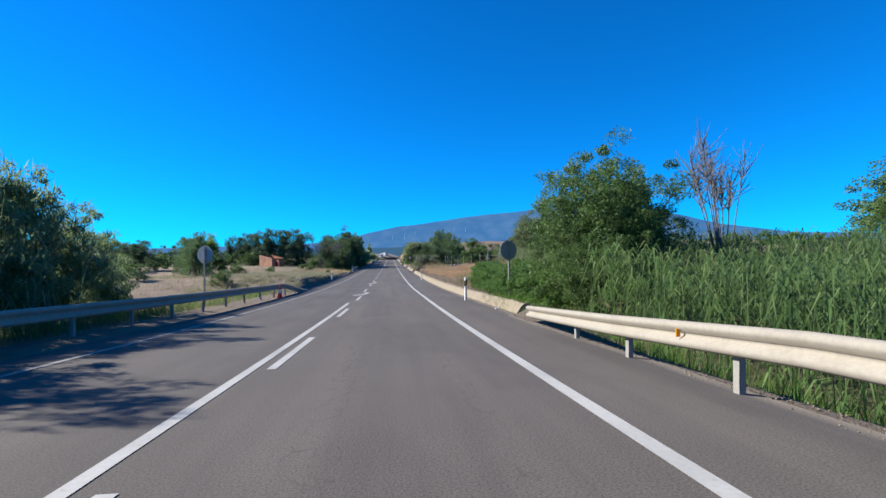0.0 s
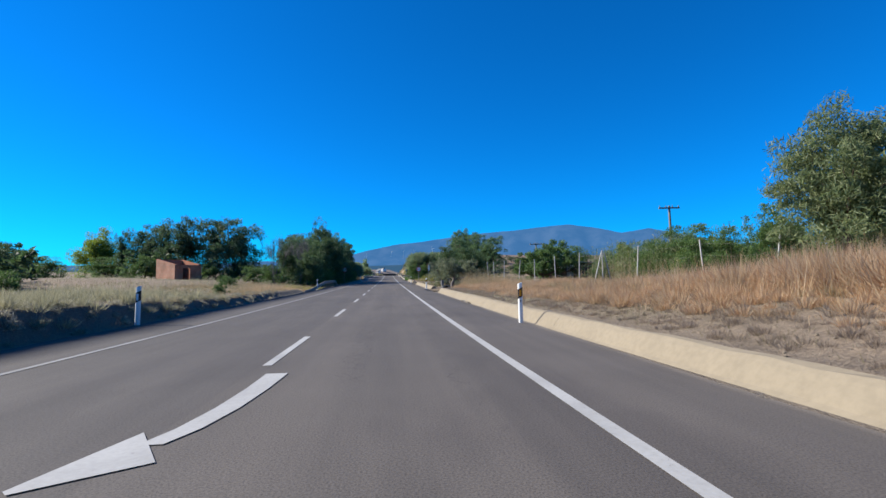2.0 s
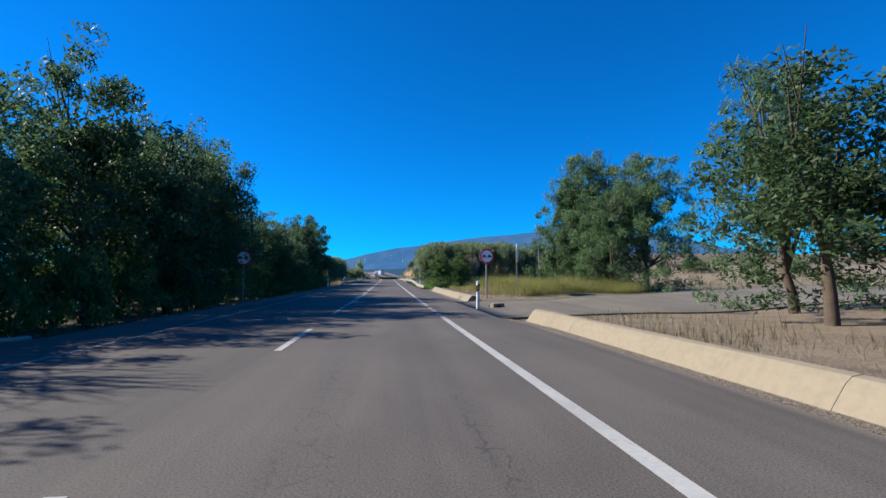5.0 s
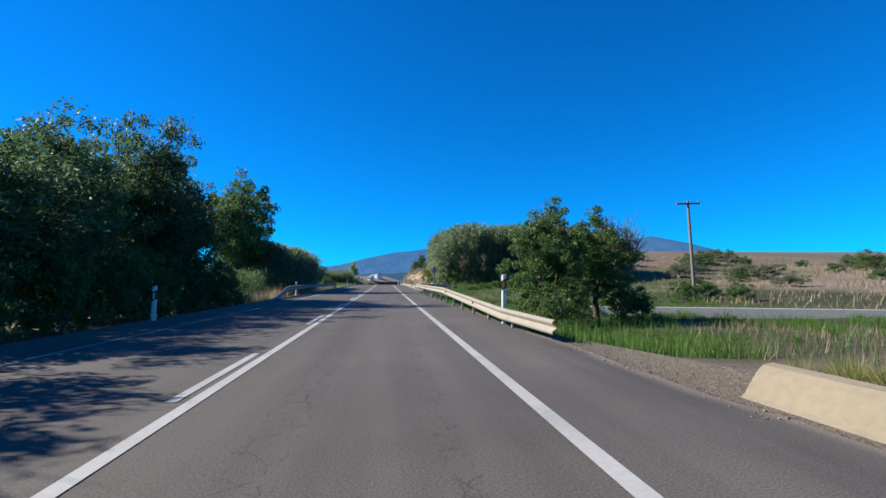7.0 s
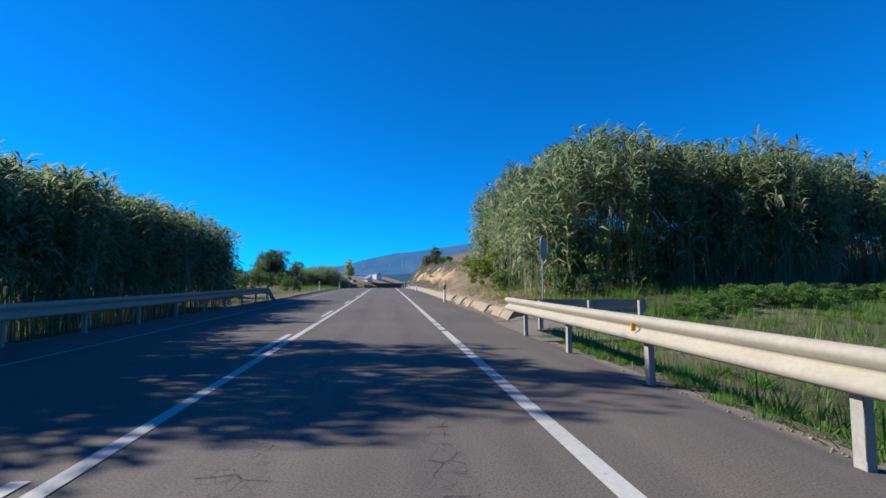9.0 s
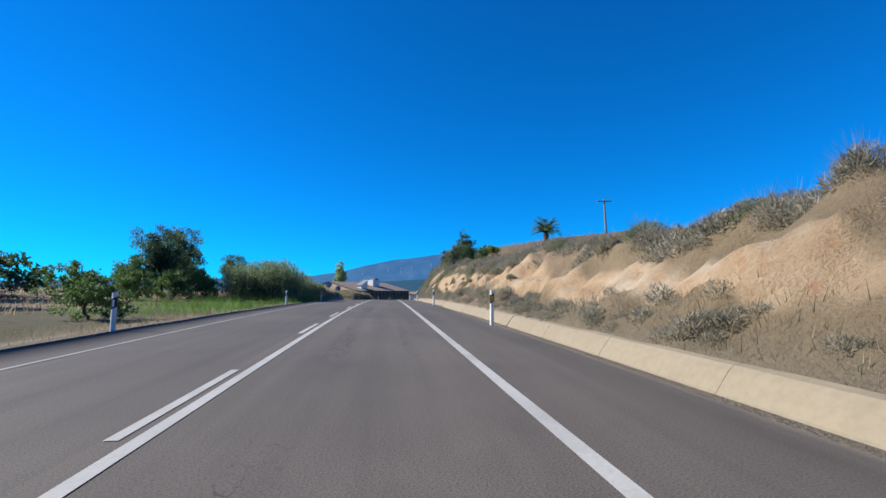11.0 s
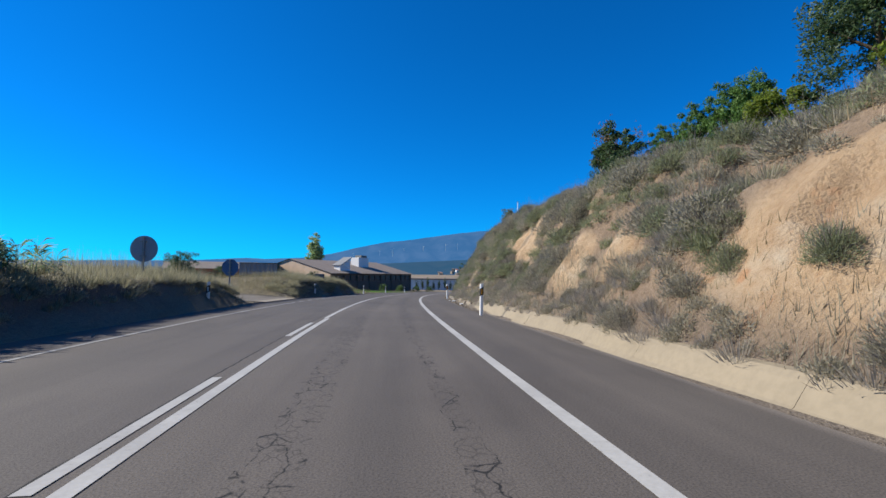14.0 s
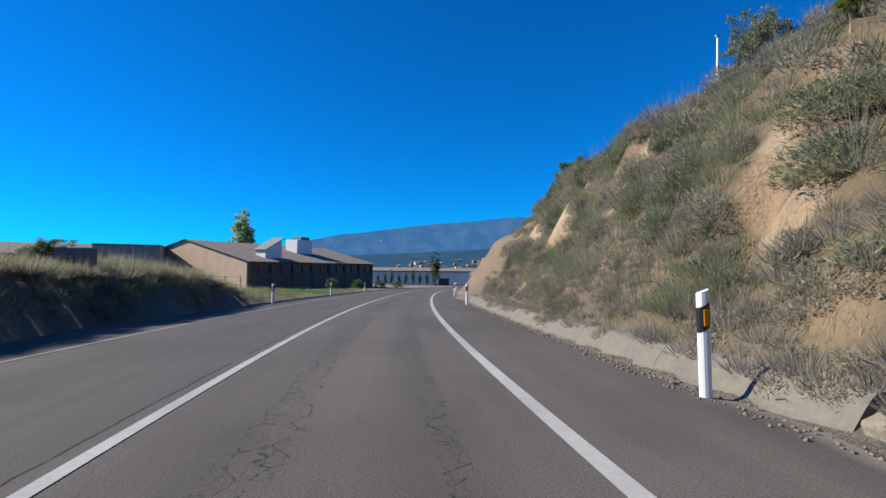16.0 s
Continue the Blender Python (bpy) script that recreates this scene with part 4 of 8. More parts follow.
# ---- marker posts ----
def marker_post(m, facing, tall=1.05):
    """White roadside post with a slanted black band and a reflector on the face."""
    ob = empty("marker_post", m)
    def shell(z0, z1, slope0, slope1, grow):
        ang = np.linspace(-math.pi / 2, math.pi / 2, 7)
        v = []
        for z, sl in ((z0, slope0), (z1, slope1)):
            for a in ang:
                x, y = math.sin(a) * 0.062, -math.cos(a) * 0.045
                v.append((x * grow, y * grow, z + sl * x / 0.062))
            for a in ang[::-1]:
                x, y = math.sin(a) * 0.062, 0.02
                v.append((x * grow, y * grow, z + sl * x / 0.062))
        bm = bmesh.new()
        vs = [bm.verts.new(p) for p in v]
        k = 14
        for i in range(k):
            bm.faces.new((vs[i], vs[(i + 1) % k], vs[k + (i + 1) % k], vs[k + i]))
        bm.faces.new(vs[:k][::-1])
        bm.faces.new(vs[k:])
        return bm
    part("body", shell(-0.3, tall, 0, 0.02, 1.0), WHITE, ob)
    part("band", shell(tall - 0.40, tall - 0.14, 0.035, 0.035, 1.04), BLACK, ob, "slanted black band")
    part("reflector", box_bm(-0.024, 0.024, -0.055, -0.044, tall - 0.36, tall - 0.19, 0.004), AMBER if facing else SIGN_WHITE, ob, "amber reflector" if facing else "white reflector")
    if facing:
        part("number_bar", box_bm(-0.012, 0.012, -0.0475, -0.044, tall - 0.52, tall - 0.47), BLACK, ob, "small dark mark")
    return tagged(ob, "white plastic marker post with a black band", "marker post", "marker posts along the road")


def digit(text, size, mat):
    """A number in the built-in font, as a mesh."""
    cu = bpy.data.curves.new("digit", "FONT")
    cu.body, cu.size, cu.align_x = text, size, "CENTER"
    ob = bpy.data.objects.new("digit", cu)
    me = bpy.data.meshes.new_from_object(ob)
    bpy.data.objects.remove(ob)
    me.materials.clear()
    me.materials.append(mat)
    return me


first_right = first_left = None
for s, u in ((20.75, 5.38), (53.4, 5.52), (87.2, 5.6), (115.9, 5.45), (148.1, 5.42), (172.2, 5.75), (197.3, 5.45), (222.5, 5.5), (240.6, 5.49), (256.95, 5.36), (275.1, 5.25), (294.85, 5.55), (314.8, 5.4), (332, 5.4), (350, 5.4)):
    z = 0.25 if s == 148.1 else float(land(s, u)) if u > 5.65 else 0.0
    lean = {172.2: 3.0, 294.85: -2.0, 53.4: -1.5}.get(s, 0.5)
    m = Matrix.Translation(Vector(road_xyz(s, u, z))) @ pose(0, 0, 0, 1.0, lean, turn_at(s) - 4)
    first_right = copy_thing(first_right, m) if first_right else marker_post(m, True)
    if s == 256.95:
        for mark in [c for c in first_right.children if c.name.startswith("number_bar")]:
            bpy.data.objects.remove(mark)
        fourth = first_right
hung("number", digit("4", 0.10, NUMBER_GREEN), fourth, "dark green number four", pose(0, -0.0485, 0.50, 90, 0, 0))
for s, u in ((53.8, -4.62), (88.1, -5.0), (149.9, -4.35), (173.8, -4.75), (199.2, -4.45), (221, -4.5), (242.2, -4.6), (259.5, -4.6), (278.6, -4.9), (297, -4.75), (314.4, -4.3), (328, -4.4), (343, -4.5)):
    m = Matrix.Translation(Vector(road_xyz(s, u, max(-0.15, min(0, float(land(s, u))))))) @ pose(0, 0, 0, 0, 0.5, turn_at(s) + 4)
    first_left = copy_thing(first_left, m) if first_left else marker_post(m, False)


# ---- traffic signs ----
def round_bm(r, y0, y1, sides=32, rim=0.0):
    bm = bmesh.new()
    bmesh.ops.create_cone(bm, cap_ends=True, segments=sides, radius1=r, radius2=r, depth=y1 - y0, matrix=pose(0, (y0 + y1) / 2, 0, 90) @ pose(0, 0, 0, 0, 0, 180 / sides if sides == 8 else 0))
    if rim:
        bmesh.ops.bevel(bm, geom=[e for e in bm.edges if abs(e.calc_length()) < r], offset=rim, segments=1, affect="EDGES")
    return bm


def car_sign_bm(x):
    """A small car seen from behind, cut from sheet."""
    out = [(-0.105, -0.045), (0.105, -0.045), (0.105, 0.02), (0.075, 0.03), (0.055, 0.085), (-0.055, 0.085), (-0.075, 0.03), (-0.105, 0.02)]
    bm = bmesh.new()
    lo = [bm.verts.new((x + a, -0.034, b)) for a, b in out]
    hi = [bm.verts.new((x + a, -0.030, b)) for a, b in out]
    bm.faces.new(lo)
    bm.faces.new(hi[::-1])
    for i in range(8):
        bm.faces.new((lo[i], hi[i], hi[(i + 1) % 8], lo[(i + 1) % 8]))
    for a in (-0.08, 0.08):
        bmesh.ops.create_cube(bm, size=1, matrix=Matrix.LocRotScale((x + a, -0.032, -0.06), None, (0.035, 0.005, 0.04)))
    bmesh.ops.recalc_face_normals(bm, faces=bm.faces[:])
    return bm


def traffic_sign(s, u, centre, radius, turn, label, kind):
    """Sign on a steel pole; -y is its face."""
    base = float(land(s, u))
    ob = empty("traffic_sign", Matrix.Translation(Vector(road_xyz(s, u, base))) @ pose(0, 0, 0, 0, 0, turn_at(s) + turn))
    c = centre - base
    part("pole", box_bm(-0.035, 0.035, 0.0, 0.05, -0.4, c + radius * 0.9, 0.008), STEEL_POST, ob)
    sides = 8 if "oct" in kind else 32
    plate = part("plate", round_bm(radius, -0.022, -0.002, sides), {"oct_blue": SIGN_BLUE, "oct": SIGN_WHITE}.get(kind, SIGN_BACK), ob)
    plate.location.z = c
    for k in (-0.25, 0.25):
        part("bracket", box_bm(-0.10, 0.10, -0.004, 0.056, c + k - 0.02, c + k + 0.02), STEEL_POST, ob)
    if kind == "pass":
        face = part("border", round_bm(radius * 0.995, -0.026, -0.022), SIGN_RED, ob, "red border ring")
        face.location.z = c
        face = part("face", round_bm(radius * 0.76, -0.030, -0.026), SIGN_WHITE, ob, "white face")
        face.location.z = c
        for x, mat, name in ((-0.145, SIGN_RED, "red car symbol"), (0.145, BLACK, "black car symbol")):
            car = part("car_symbol", car_sign_bm(x), mat, ob, name)
            car.location.z = c - 0.01
    return tagged(ob, label, "traffic sign")


traffic_sign(18.9, 6.95, 2.20, 0.42, 199, "grey back of a round traffic sign on a steel pole", "back")
traffic_sign(22.6, -6.8, 2.25, 0.42, 161, "grey back of a round traffic sign behind the barrier", "back")
traffic_sign(121.8, 7.05, 2.27, 0.40, 10, "round no-overtaking sign with red border and two cars", "pass")
traffic_sign(123.9, -5.6, 2.21, 0.42, 3, "round no-overtaking sign with red border under the trees", "pass")
traffic_sign(122.4, 8.83, 2.49, 0.52, 68, "pale octagonal sign seen nearly edge on", "oct")
traffic_sign(186.0, 7.3, 2.2, 0.42, 57, "sign seen edge on in front of the reeds", "back")
traffic_sign(276.4, -6.2, 2.14, 0.45, 180, "grey back of a round traffic sign on the bank", "back")
traffic_sign(284.0, -6.05, 1.76, 0.44, 178, "blue-grey back of an octagonal sign at the junction", "oct_blue")


def small_things():
    # A traffic cone before the barrier.
    p = ground_at(26.85, -4.32, 0.0)
    ob = empty("traffic_cone", Matrix.Translation(p) @ pose(0, 0, 0, 1.5, 2, 20))
    bm = bmesh.new()
    bmesh.ops.create_cone(bm, cap_ends=True, segments=16, radius1=0.14, radius2=0.03, depth=0.7, matrix=pose(0, 0, 0.38))
    part("body", bm, CONE_RED, ob)
    bm = bmesh.new()
    bmesh.ops.create_cone(bm, cap_ends=True, segments=16, radius1=0.106, radius2=0.076, depth=0.2, matrix=pose(0, 0, 0.37))
    part("band", bm, WHITE, ob, "white band")
    part("foot", box_bm(-0.18, 0.18, -0.18, 0.18, -0.03, 0.04, 0.015), CONE_RED, ob)
    tagged(ob, "red and white traffic cone standing before the barrier", "traffic cone")
    # A plate in the field.
    p = ground_at(169.3, 14.3)
    ob = empty("marker_plate", Matrix.Translation(p))
    part("stake", box_bm(-0.03, 0.03, -0.02, 0.02, -0.3, 0.95), STEEL_POST, ob)
    part("plate", box_bm(-0.13, 0.13, -0.035, -0.02, 0.95, 1.3, 0.005), SIGN_WHITE, ob)
    tagged(ob, "small white marker plate standing in the green field", "marker plate")
    # Stones and litter at the foot of the cut.
    rng = random.Random(12)
    stone = None
    for n in range(30):
        s, u = rng.uniform(283, 304) if n < 20 else rng.uniform(196, 200), rng.uniform(5.35, 5.86)
        k = rng.uniform(0.03, 0.07)
        if stone is None:
            bm = bmesh.new()
            bmesh.ops.create_icosphere(bm, subdivisions=2, radius=1.0)
            for v in bm.verts:
                v.co *= 1 + 0.28 * noise.noise(v.co * 1.7)
                v.co.z *= 0.7
            me = bpy.data.meshes.new("stone")
            bm.to_mesh(me)
            bm.free()
            me.materials.append(STONE)
            stone = me
        ob = new("stone", stone)
        h = float(gutter(u))
        ob.matrix_basis = Matrix.Translation(Vector(road_xyz(s, u, h + k * 0.3))) @ pose(0, 0, 0, rng.uniform(-20, 20), 0, rng.uniform(0, 360)) @ Matrix.Diagonal((k, k * rng.uniform(0.6, 1), k, 1))
        tagged(ob, "pale fallen stone at the foot of the bank", "stone", "fallen stones")
    for n, (s, u, k) in enumerate(((289.6, 5.75, 0.12), (290.6, 5.6, 0.06), (290.0, 5.5, 0.07), (291.5, 6.2, 0.08), (79.6, 6.1, 0.06), (65.2, 5.85, 0.05), (284.0, 5.7, 0.12), (15.9, 5.75, 0.08))):
        bm = bmesh.new()
        bmesh.ops.create_icosphere(bm, subdivisions=2, radius=1.0)
        for v in bm.verts:
            v.co *= 1 + 0.6 * noise.noise(v.co * 2.1 + Vector((n, 0, 0)))
            v.co.z *= 0.45
        ob = part("litter_bag", bm, LITTER)
        ob.matrix_basis = Matrix.Translation(Vector(road_xyz(s, u, (float(gutter(u)) if u < 5.9 else 0.27) + k * 0.3))) @ pose(0, 0, 0, 0, 0, 50 * n) @ Matrix.Diagonal((k, k * 0.7, k, 1))
        tagged(ob, "crumpled white plastic litter at the road's edge", "litter")


small_things()


def loose_gravel(seed, n, s0, s1, u0, u1, size, mat, label):
    """Small stones strewn along the edge of the asphalt."""
    rng = np.random.RandomState(seed)
    s, u = rng.uniform(s0, s1, n), rng.uniform(u0, u1, n)
    k = size * rng.uniform(0.4, 1.3, n) ** 1.5
    corner = np.array([(1, 0, 0), (-1, 0, 0), (0, 1, 0), (0, -1, 0), (0, 0, 0.8), (0, 0, -0.8)], float)
    face = np.array([(0, 2, 4), (2, 1, 4), (1, 3, 4), (3, 0, 4), (2, 0, 5), (1, 2, 5), (3, 1, 5), (0, 3, 5)])
    at = road_xyz(s, u, np.where((u > 5.9) | (u < -4.6), np.maximum(land(s, u), -0.6), gutter(u)) + k * 0.3)
    v = at[:, None] + (corner + rng.normal(size=(n, 6, 3)) * 0.25) * k[:, None, None]
    f = face[None] + (np.arange(n) * 6)[:, None, None]
    return tagged(new("gravel", mesh_of("gravel", v.reshape(-1, 3), f.reshape(-1, 3), mat)), label, "gravel", kind="stuff")


loose_gravel(1, 1200, -4, 14, 5.35, 6.1, 0.012, STONE, "loose pale gravel along the asphalt's edge")
loose_gravel(2, 2700, 139, 186, 5.35, 6.1, 0.013, STONE, "loose pale gravel under the crash barrier")
loose_gravel(6, 600, 282, 308, 5.45, 5.86, 0.018, STONE, "broken pieces of pale concrete along the kerb")
loose_gravel(3, 1920, 276, 312, 5.35, 6.5, 0.02, STONE, "crumbs of concrete and clay at the foot of the bank")
loose_gravel(4, 720, 111, 124, 5.4, 7.0, 0.012, STONE, "gravel at the corner of the side road")
loose_gravel(5, 900, 12, 80, 6.3, 7.2, 0.018, STONE, "small stones behind the kerb")


# ---- culverts and headwalls ----
def headwall(s, u, wide, tall, deep, turn, label, mat, pipe=0.0):
    p = ground_at(s, u)
    ob = empty("headwall", Matrix.Translation(p) @ pose(0, 0, 0, 0, 0, turn_at(s) + turn))
    if pipe:
        # A slab with a round hole: a ring between the outline and the pipe.
        n = 24
        bm = bmesh.new()
        ang = [2 * math.pi * i / n for i in range(n)]
        rows = []
        for y in (0.0, deep):
            rim, hole = [], []
            for a in ang:
                c, d = math.cos(a), math.sin(a)
                k = min(wide / 2 / abs(c) if abs(c) > 1e-6 else 1e9, tall / 2 / abs(d) if abs(d) > 1e-6 else 1e9)
                rim.append(bm.verts.new((c * k, y, tall / 2 - 0.2 + d * k)))
                hole.append(bm.verts.new((c * pipe, y, tall / 2 - 0.2 + d * pipe)))
            rows.append((rim, hole))
        (r0, h0), (r1, h1) = rows
        for i in range(n):
            j = (i + 1) % n
            bm.faces.new((r0[i], r0[j], h0[j], h0[i]))
            bm.faces.new((r1[j], r1[i], h1[i], h1[j]))
            bm.faces.new((r0[j], r0[i], r1[i], r1[j]))
            bm.faces.new((h0[i], h0[j], h1[j], h1[i]))
        part("slab", bm, mat, ob)
        # Short tube and closing disc, the shade of the depth painted on both.
        bm = bmesh.new()
        bmesh.ops.create_cone(bm, cap_ends=False, segments=24, radius1=pipe * 0.98, radius2=pipe * 0.98, depth=0.5, matrix=pose(0, 0.27, tall / 2 - 0.2, 90))
        bmesh.ops.create_circle(bm, cap_ends=True, segments=24, radius=pipe * 0.98, matrix=pose(0, 0.5, tall / 2 - 0.2, 90))
        part("pipe", bm, HOLE, ob, "concrete drain pipe with its inner shade painted near-black")
    else:
        part("slab", box_bm(-wide / 2, wide / 2, 0, deep, -0.3, tall, 0.03), mat, ob)
    return tagged(ob, label, "headwall")


headwall(79.4, 6.65, 0.66, 0.5, 0.16, 8, "stained concrete culvert end with a dark round pipe", GREY_CONCRETE, 0.19)
headwall(85.3, 7.0, 0.24, 0.8, 0.22, 10, "pale concrete block beside the farm track", GREY_CONCRETE)
headwall(126.0, 13.6, 1.25, 0.8, 0.5, -12, "weathered grey concrete box under the trees", GREY_CONCRETE)
headwall(116.4, 6.4, 0.6, 0.4, 0.2, 30, "low concrete drain end beside the side road", CONCRETE, 0.13)
headwall(303.4, -6.2, 0.8, 0.62, 0.5, 0, "grey concrete pillar on the shaded bank", GREY_CONCRETE)


# ---- poles ----
def power_pole(s, u, top, turn, arms=1, lean=0.0):
    base = float(land(s, u))
    p = Vector(road_xyz(s, u, base))
    ob = empty("utility_pole", Matrix.Translation(p) @ pose(0, 0, 0, 0, lean, turn_at(s) + turn))
    h = top - base
    v, f = tube([(0, 0, -0.5), (0, 0, h * 0.5), (0, 0, h)], [0.14, 0.12, 0.09], 10)
    hung("pole", mesh_of("pole", v, f, WOOD_POLE), ob)
    for k in range(arms):
        part("crossarm", box_bm(-0.95, 0.95, -0.05, 0.05, h - 0.25 - 0.5 * k, h - 0.13 - 0.5 * k, 0.01), WOOD_POLE, ob)
        for x in (-0.85, -0.3, 0.3, 0.85):
            bm = bmesh.new()
            bmesh.ops.create_cone(bm, cap_ends=True, segments=10, radius1=0.05, radius2=0.03, depth=0.16, matrix=pose(x, 0, h - 0.05 - 0.5 * k))
            part("insulator", bm, GREY_CONCRETE, ob)
    return tagged(ob, "weathered wooden utility pole with a crossarm", "utility pole", "utility poles beside the road")


for s, u, top, turn, lean in ((47, 27.9, 9.6, 0, -1), (78.5, 26, 7.2, 0, -2), (105.5, 22.8, 5.8, 10, -3), (168.9, 25.4, 7.15, 0, -2), (265.9, 30, 12.8, 0, -2), (340, 27, 14.0, 0, 0)):
    power_pole(s, u, top, turn, 1, lean)


def thin_post(s, u, tall):
    ob = empty("steel_post", Matrix.Translation(ground_at(s, u)))
    v, f = tube([(0, 0, -0.3), (0, 0, tall / 2), (0.02, 0, tall)], [0.035, 0.035, 0.03], 8)
    hung("post", mesh_of("post", v, f, WHITE), ob)
    part("cap", box_bm(-0.05, 0.09, -0.04, 0.04, tall, tall + 0.06, 0.01), STEEL_POST, ob)
    return tagged(ob, "thin pale steel post on the bank's edge", "post")


thin_post(304.3, 12.2, 2.1)


# ---- fence and hut beyond the dry grass ----
def field_fence():
    owner = tagged(empty("field_fence", Matrix()), "thin concrete fence posts with sagging wire in tall grass", "fence")
    bm = box_bm(-0.032, 0.032, -0.032, 0.032, -0.5, 2.35, 0.008)
    pm = bpy.data.meshes.new("fence_post")
    bm.to_mesh(pm)
    bm.free()
    pm.materials.append(FENCE_CONCRETE)
    line_pts = [(62.5, 21.4), (66.5, 20.3), (71, 18.6), (73.8, 17.5), (76, 16.6), (78.7, 15.7), (81.5, 14.8), (84, 14.0), (86.8, 13.3), (90, 13.05), (92.5, 13)]
    tops = []
    rng = random.Random(2)
    for s, u in line_pts:
        p = ground_at(s, u)
        hung("fence_post", pm, owner, "", Matrix.Translation(p) @ pose(0, 0, 0, rng.uniform(-4, 4), rng.uniform(-4, 4), 0))
        tops.append(p)
    # Two raking braces at the corner post.
    for side in (-1, 1):
        hung("brace", pm, owner, "", Matrix.Translation(tops[3] + Vector((0.62 * side, -0.1 * side, -0.1))) @ pose(0, 0, 0, 0, -14 * side, 0))
    for z in (0.7, 1.4, 2.1):
        pts = []
        for a, b in zip(tops[:-1], tops[1:]):
            for t in np.linspace(0, 1, 6)[:-1]:
                q = a.lerp(b, t)
                pts.append((q.x, q.y, q.z + z - 0.12 * math.sin(math.pi * t)))
        v, f = tube(pts, [0.0025] * len(pts), 4)
        hung("wire", mesh_of("wire", v, f, STEEL_POST), owner)


field_fence()


def box_into(bm, x0, x1, y0, y1, z0, z1):
    bmesh.ops.create_cube(bm, size=1, matrix=Matrix.LocRotScale(((x0 + x1) / 2, (y0 + y1) / 2, (z0 + z1) / 2), None, (x1 - x0, y1 - y0, z1 - z0)))


def brick_hut():
    """Roofless red brick hut in the field."""
    p = ground_at(97.0, -19.1)
    ob = empty("brick_hut", Matrix.Translation(p - Vector((0, 0, 0.15))) @ pose(0, 0, 0, 0, 0, 52))
    w, d = 3.0, 3.7

    def sloped(name, x0, x1, y0, y1, low, high):
        """A wall along y whose top rises from its near end to its far end."""
        bm = box_bm(x0, x1, y0, y1, -0.4, low)
        bm.verts.ensure_lookup_table()
        for q in bm.verts:
            if q.co.z > 0 and q.co.y > (y0 + y1) / 2:
                q.co.z = high
        part(name, bm, BRICK_RED, ob)

    sloped("side_wall", -w, -w + 0.22, 0, d, 1.85, 2.5)
    sloped("side_wall", -0.22, 0, 0.225, d, 1.9, 2.5)
    bm = bmesh.new()
    box_into(bm, -w + 0.225, -2.1, 0, 0.22, -0.4, 1.82)
    box_into(bm, -2.1, -1.3, 0, 0.22, 1.5, 1.82)
    box_into(bm, -1.3, 0, 0, 0.22, -0.4, 1.82)
    part("front_wall", bm, BRICK_RED, ob)
    part("back_wall", box_bm(-w + 0.225, -0.225, d - 0.22, d, -0.4, 2.45), BRICK_RED, ob)
    tagged(ob, "small roofless red brick hut among trees in the field", "hut")


brick_hut()


def shed_hut():
    p = ground_at(88.5, 21.5)
    ob = empty("garden_shed", Matrix.Translation(p) @ pose(0, 0, 0, 0, 0, 15))
    for name, *dims in (("front_wall", -2, 2, 0, 0.15), ("side_wall", -2, -1.85, 0.152, 3), ("side_wall", 1.85, 2, 0.152, 3), ("back_wall", -1.848, 1.848, 2.85, 3)):
        part(name, box_bm(*dims, -0.3, 2.1), DARK_WALL, ob)
    part("door", box_bm(-1.2, -0.4, -0.03, -0.002, 0, 1.9, 0.01), WHITE_WALL, ob, "pale door")
    part("window", box_bm(0.4, 1.3, -0.02, -0.002, 0.9, 1.6, 0.01), WINDOW_DARK, ob, "dark window")
    part("roof", box_bm(-2.3, 2.3, -0.4, 3.3, -0.04, 0.04), CORRUGATED, ob, "grey sheet roof").matrix_basis = pose(0, 0, 2.25, 3, 2, 0)
    tagged(ob, "low grey garden shed behind the fence", "shed")


shed_hut()
tagged(strip("garden_wall", 66, 79, (19.6, 13.8), (19.85, 14.05), FENCE_CONCRETE, 0.9, 1.0, 2, 1.2), "low pale concrete wall in the dry grass", "wall")
tagged(strip("field_wall", 53, 64, (14.2, 14.4), (14.45, 14.65), FENCE_CONCRETE, 1.0, 1.0, 2, 0.9), "low pale concrete wall behind the dry grass", "wall")
_a, _b = Vector(road_xyz(158.5, 10.8, -0.85)), Vector(road_xyz(148, 33, -0.85))
_wall = part("field_wall", box_bm(0, (_b - _a).length, -0.15, 0.15, 0, 0.7, 0.02), FENCE_CONCRETE)
_wall.matrix_basis = Matrix.Translation(_a) @ pose(0, 0, 0, 0, 0, math.degrees(math.atan2(_b.y - _a.y, _b.x - _a.x)))
tagged(_wall, "low pale concrete wall across the green field", "wall")


# ---- farm sheds, warehouse and town beyond the bend ----
def frame_on(a, b):
    """Pose at a with +x towards b."""
    return Matrix.Translation((a[0], a[1], a[2])) @ pose(0, 0, 0, 0, 0, math.degrees(math.atan2(b[1] - a[1], b[0] - a[0])))


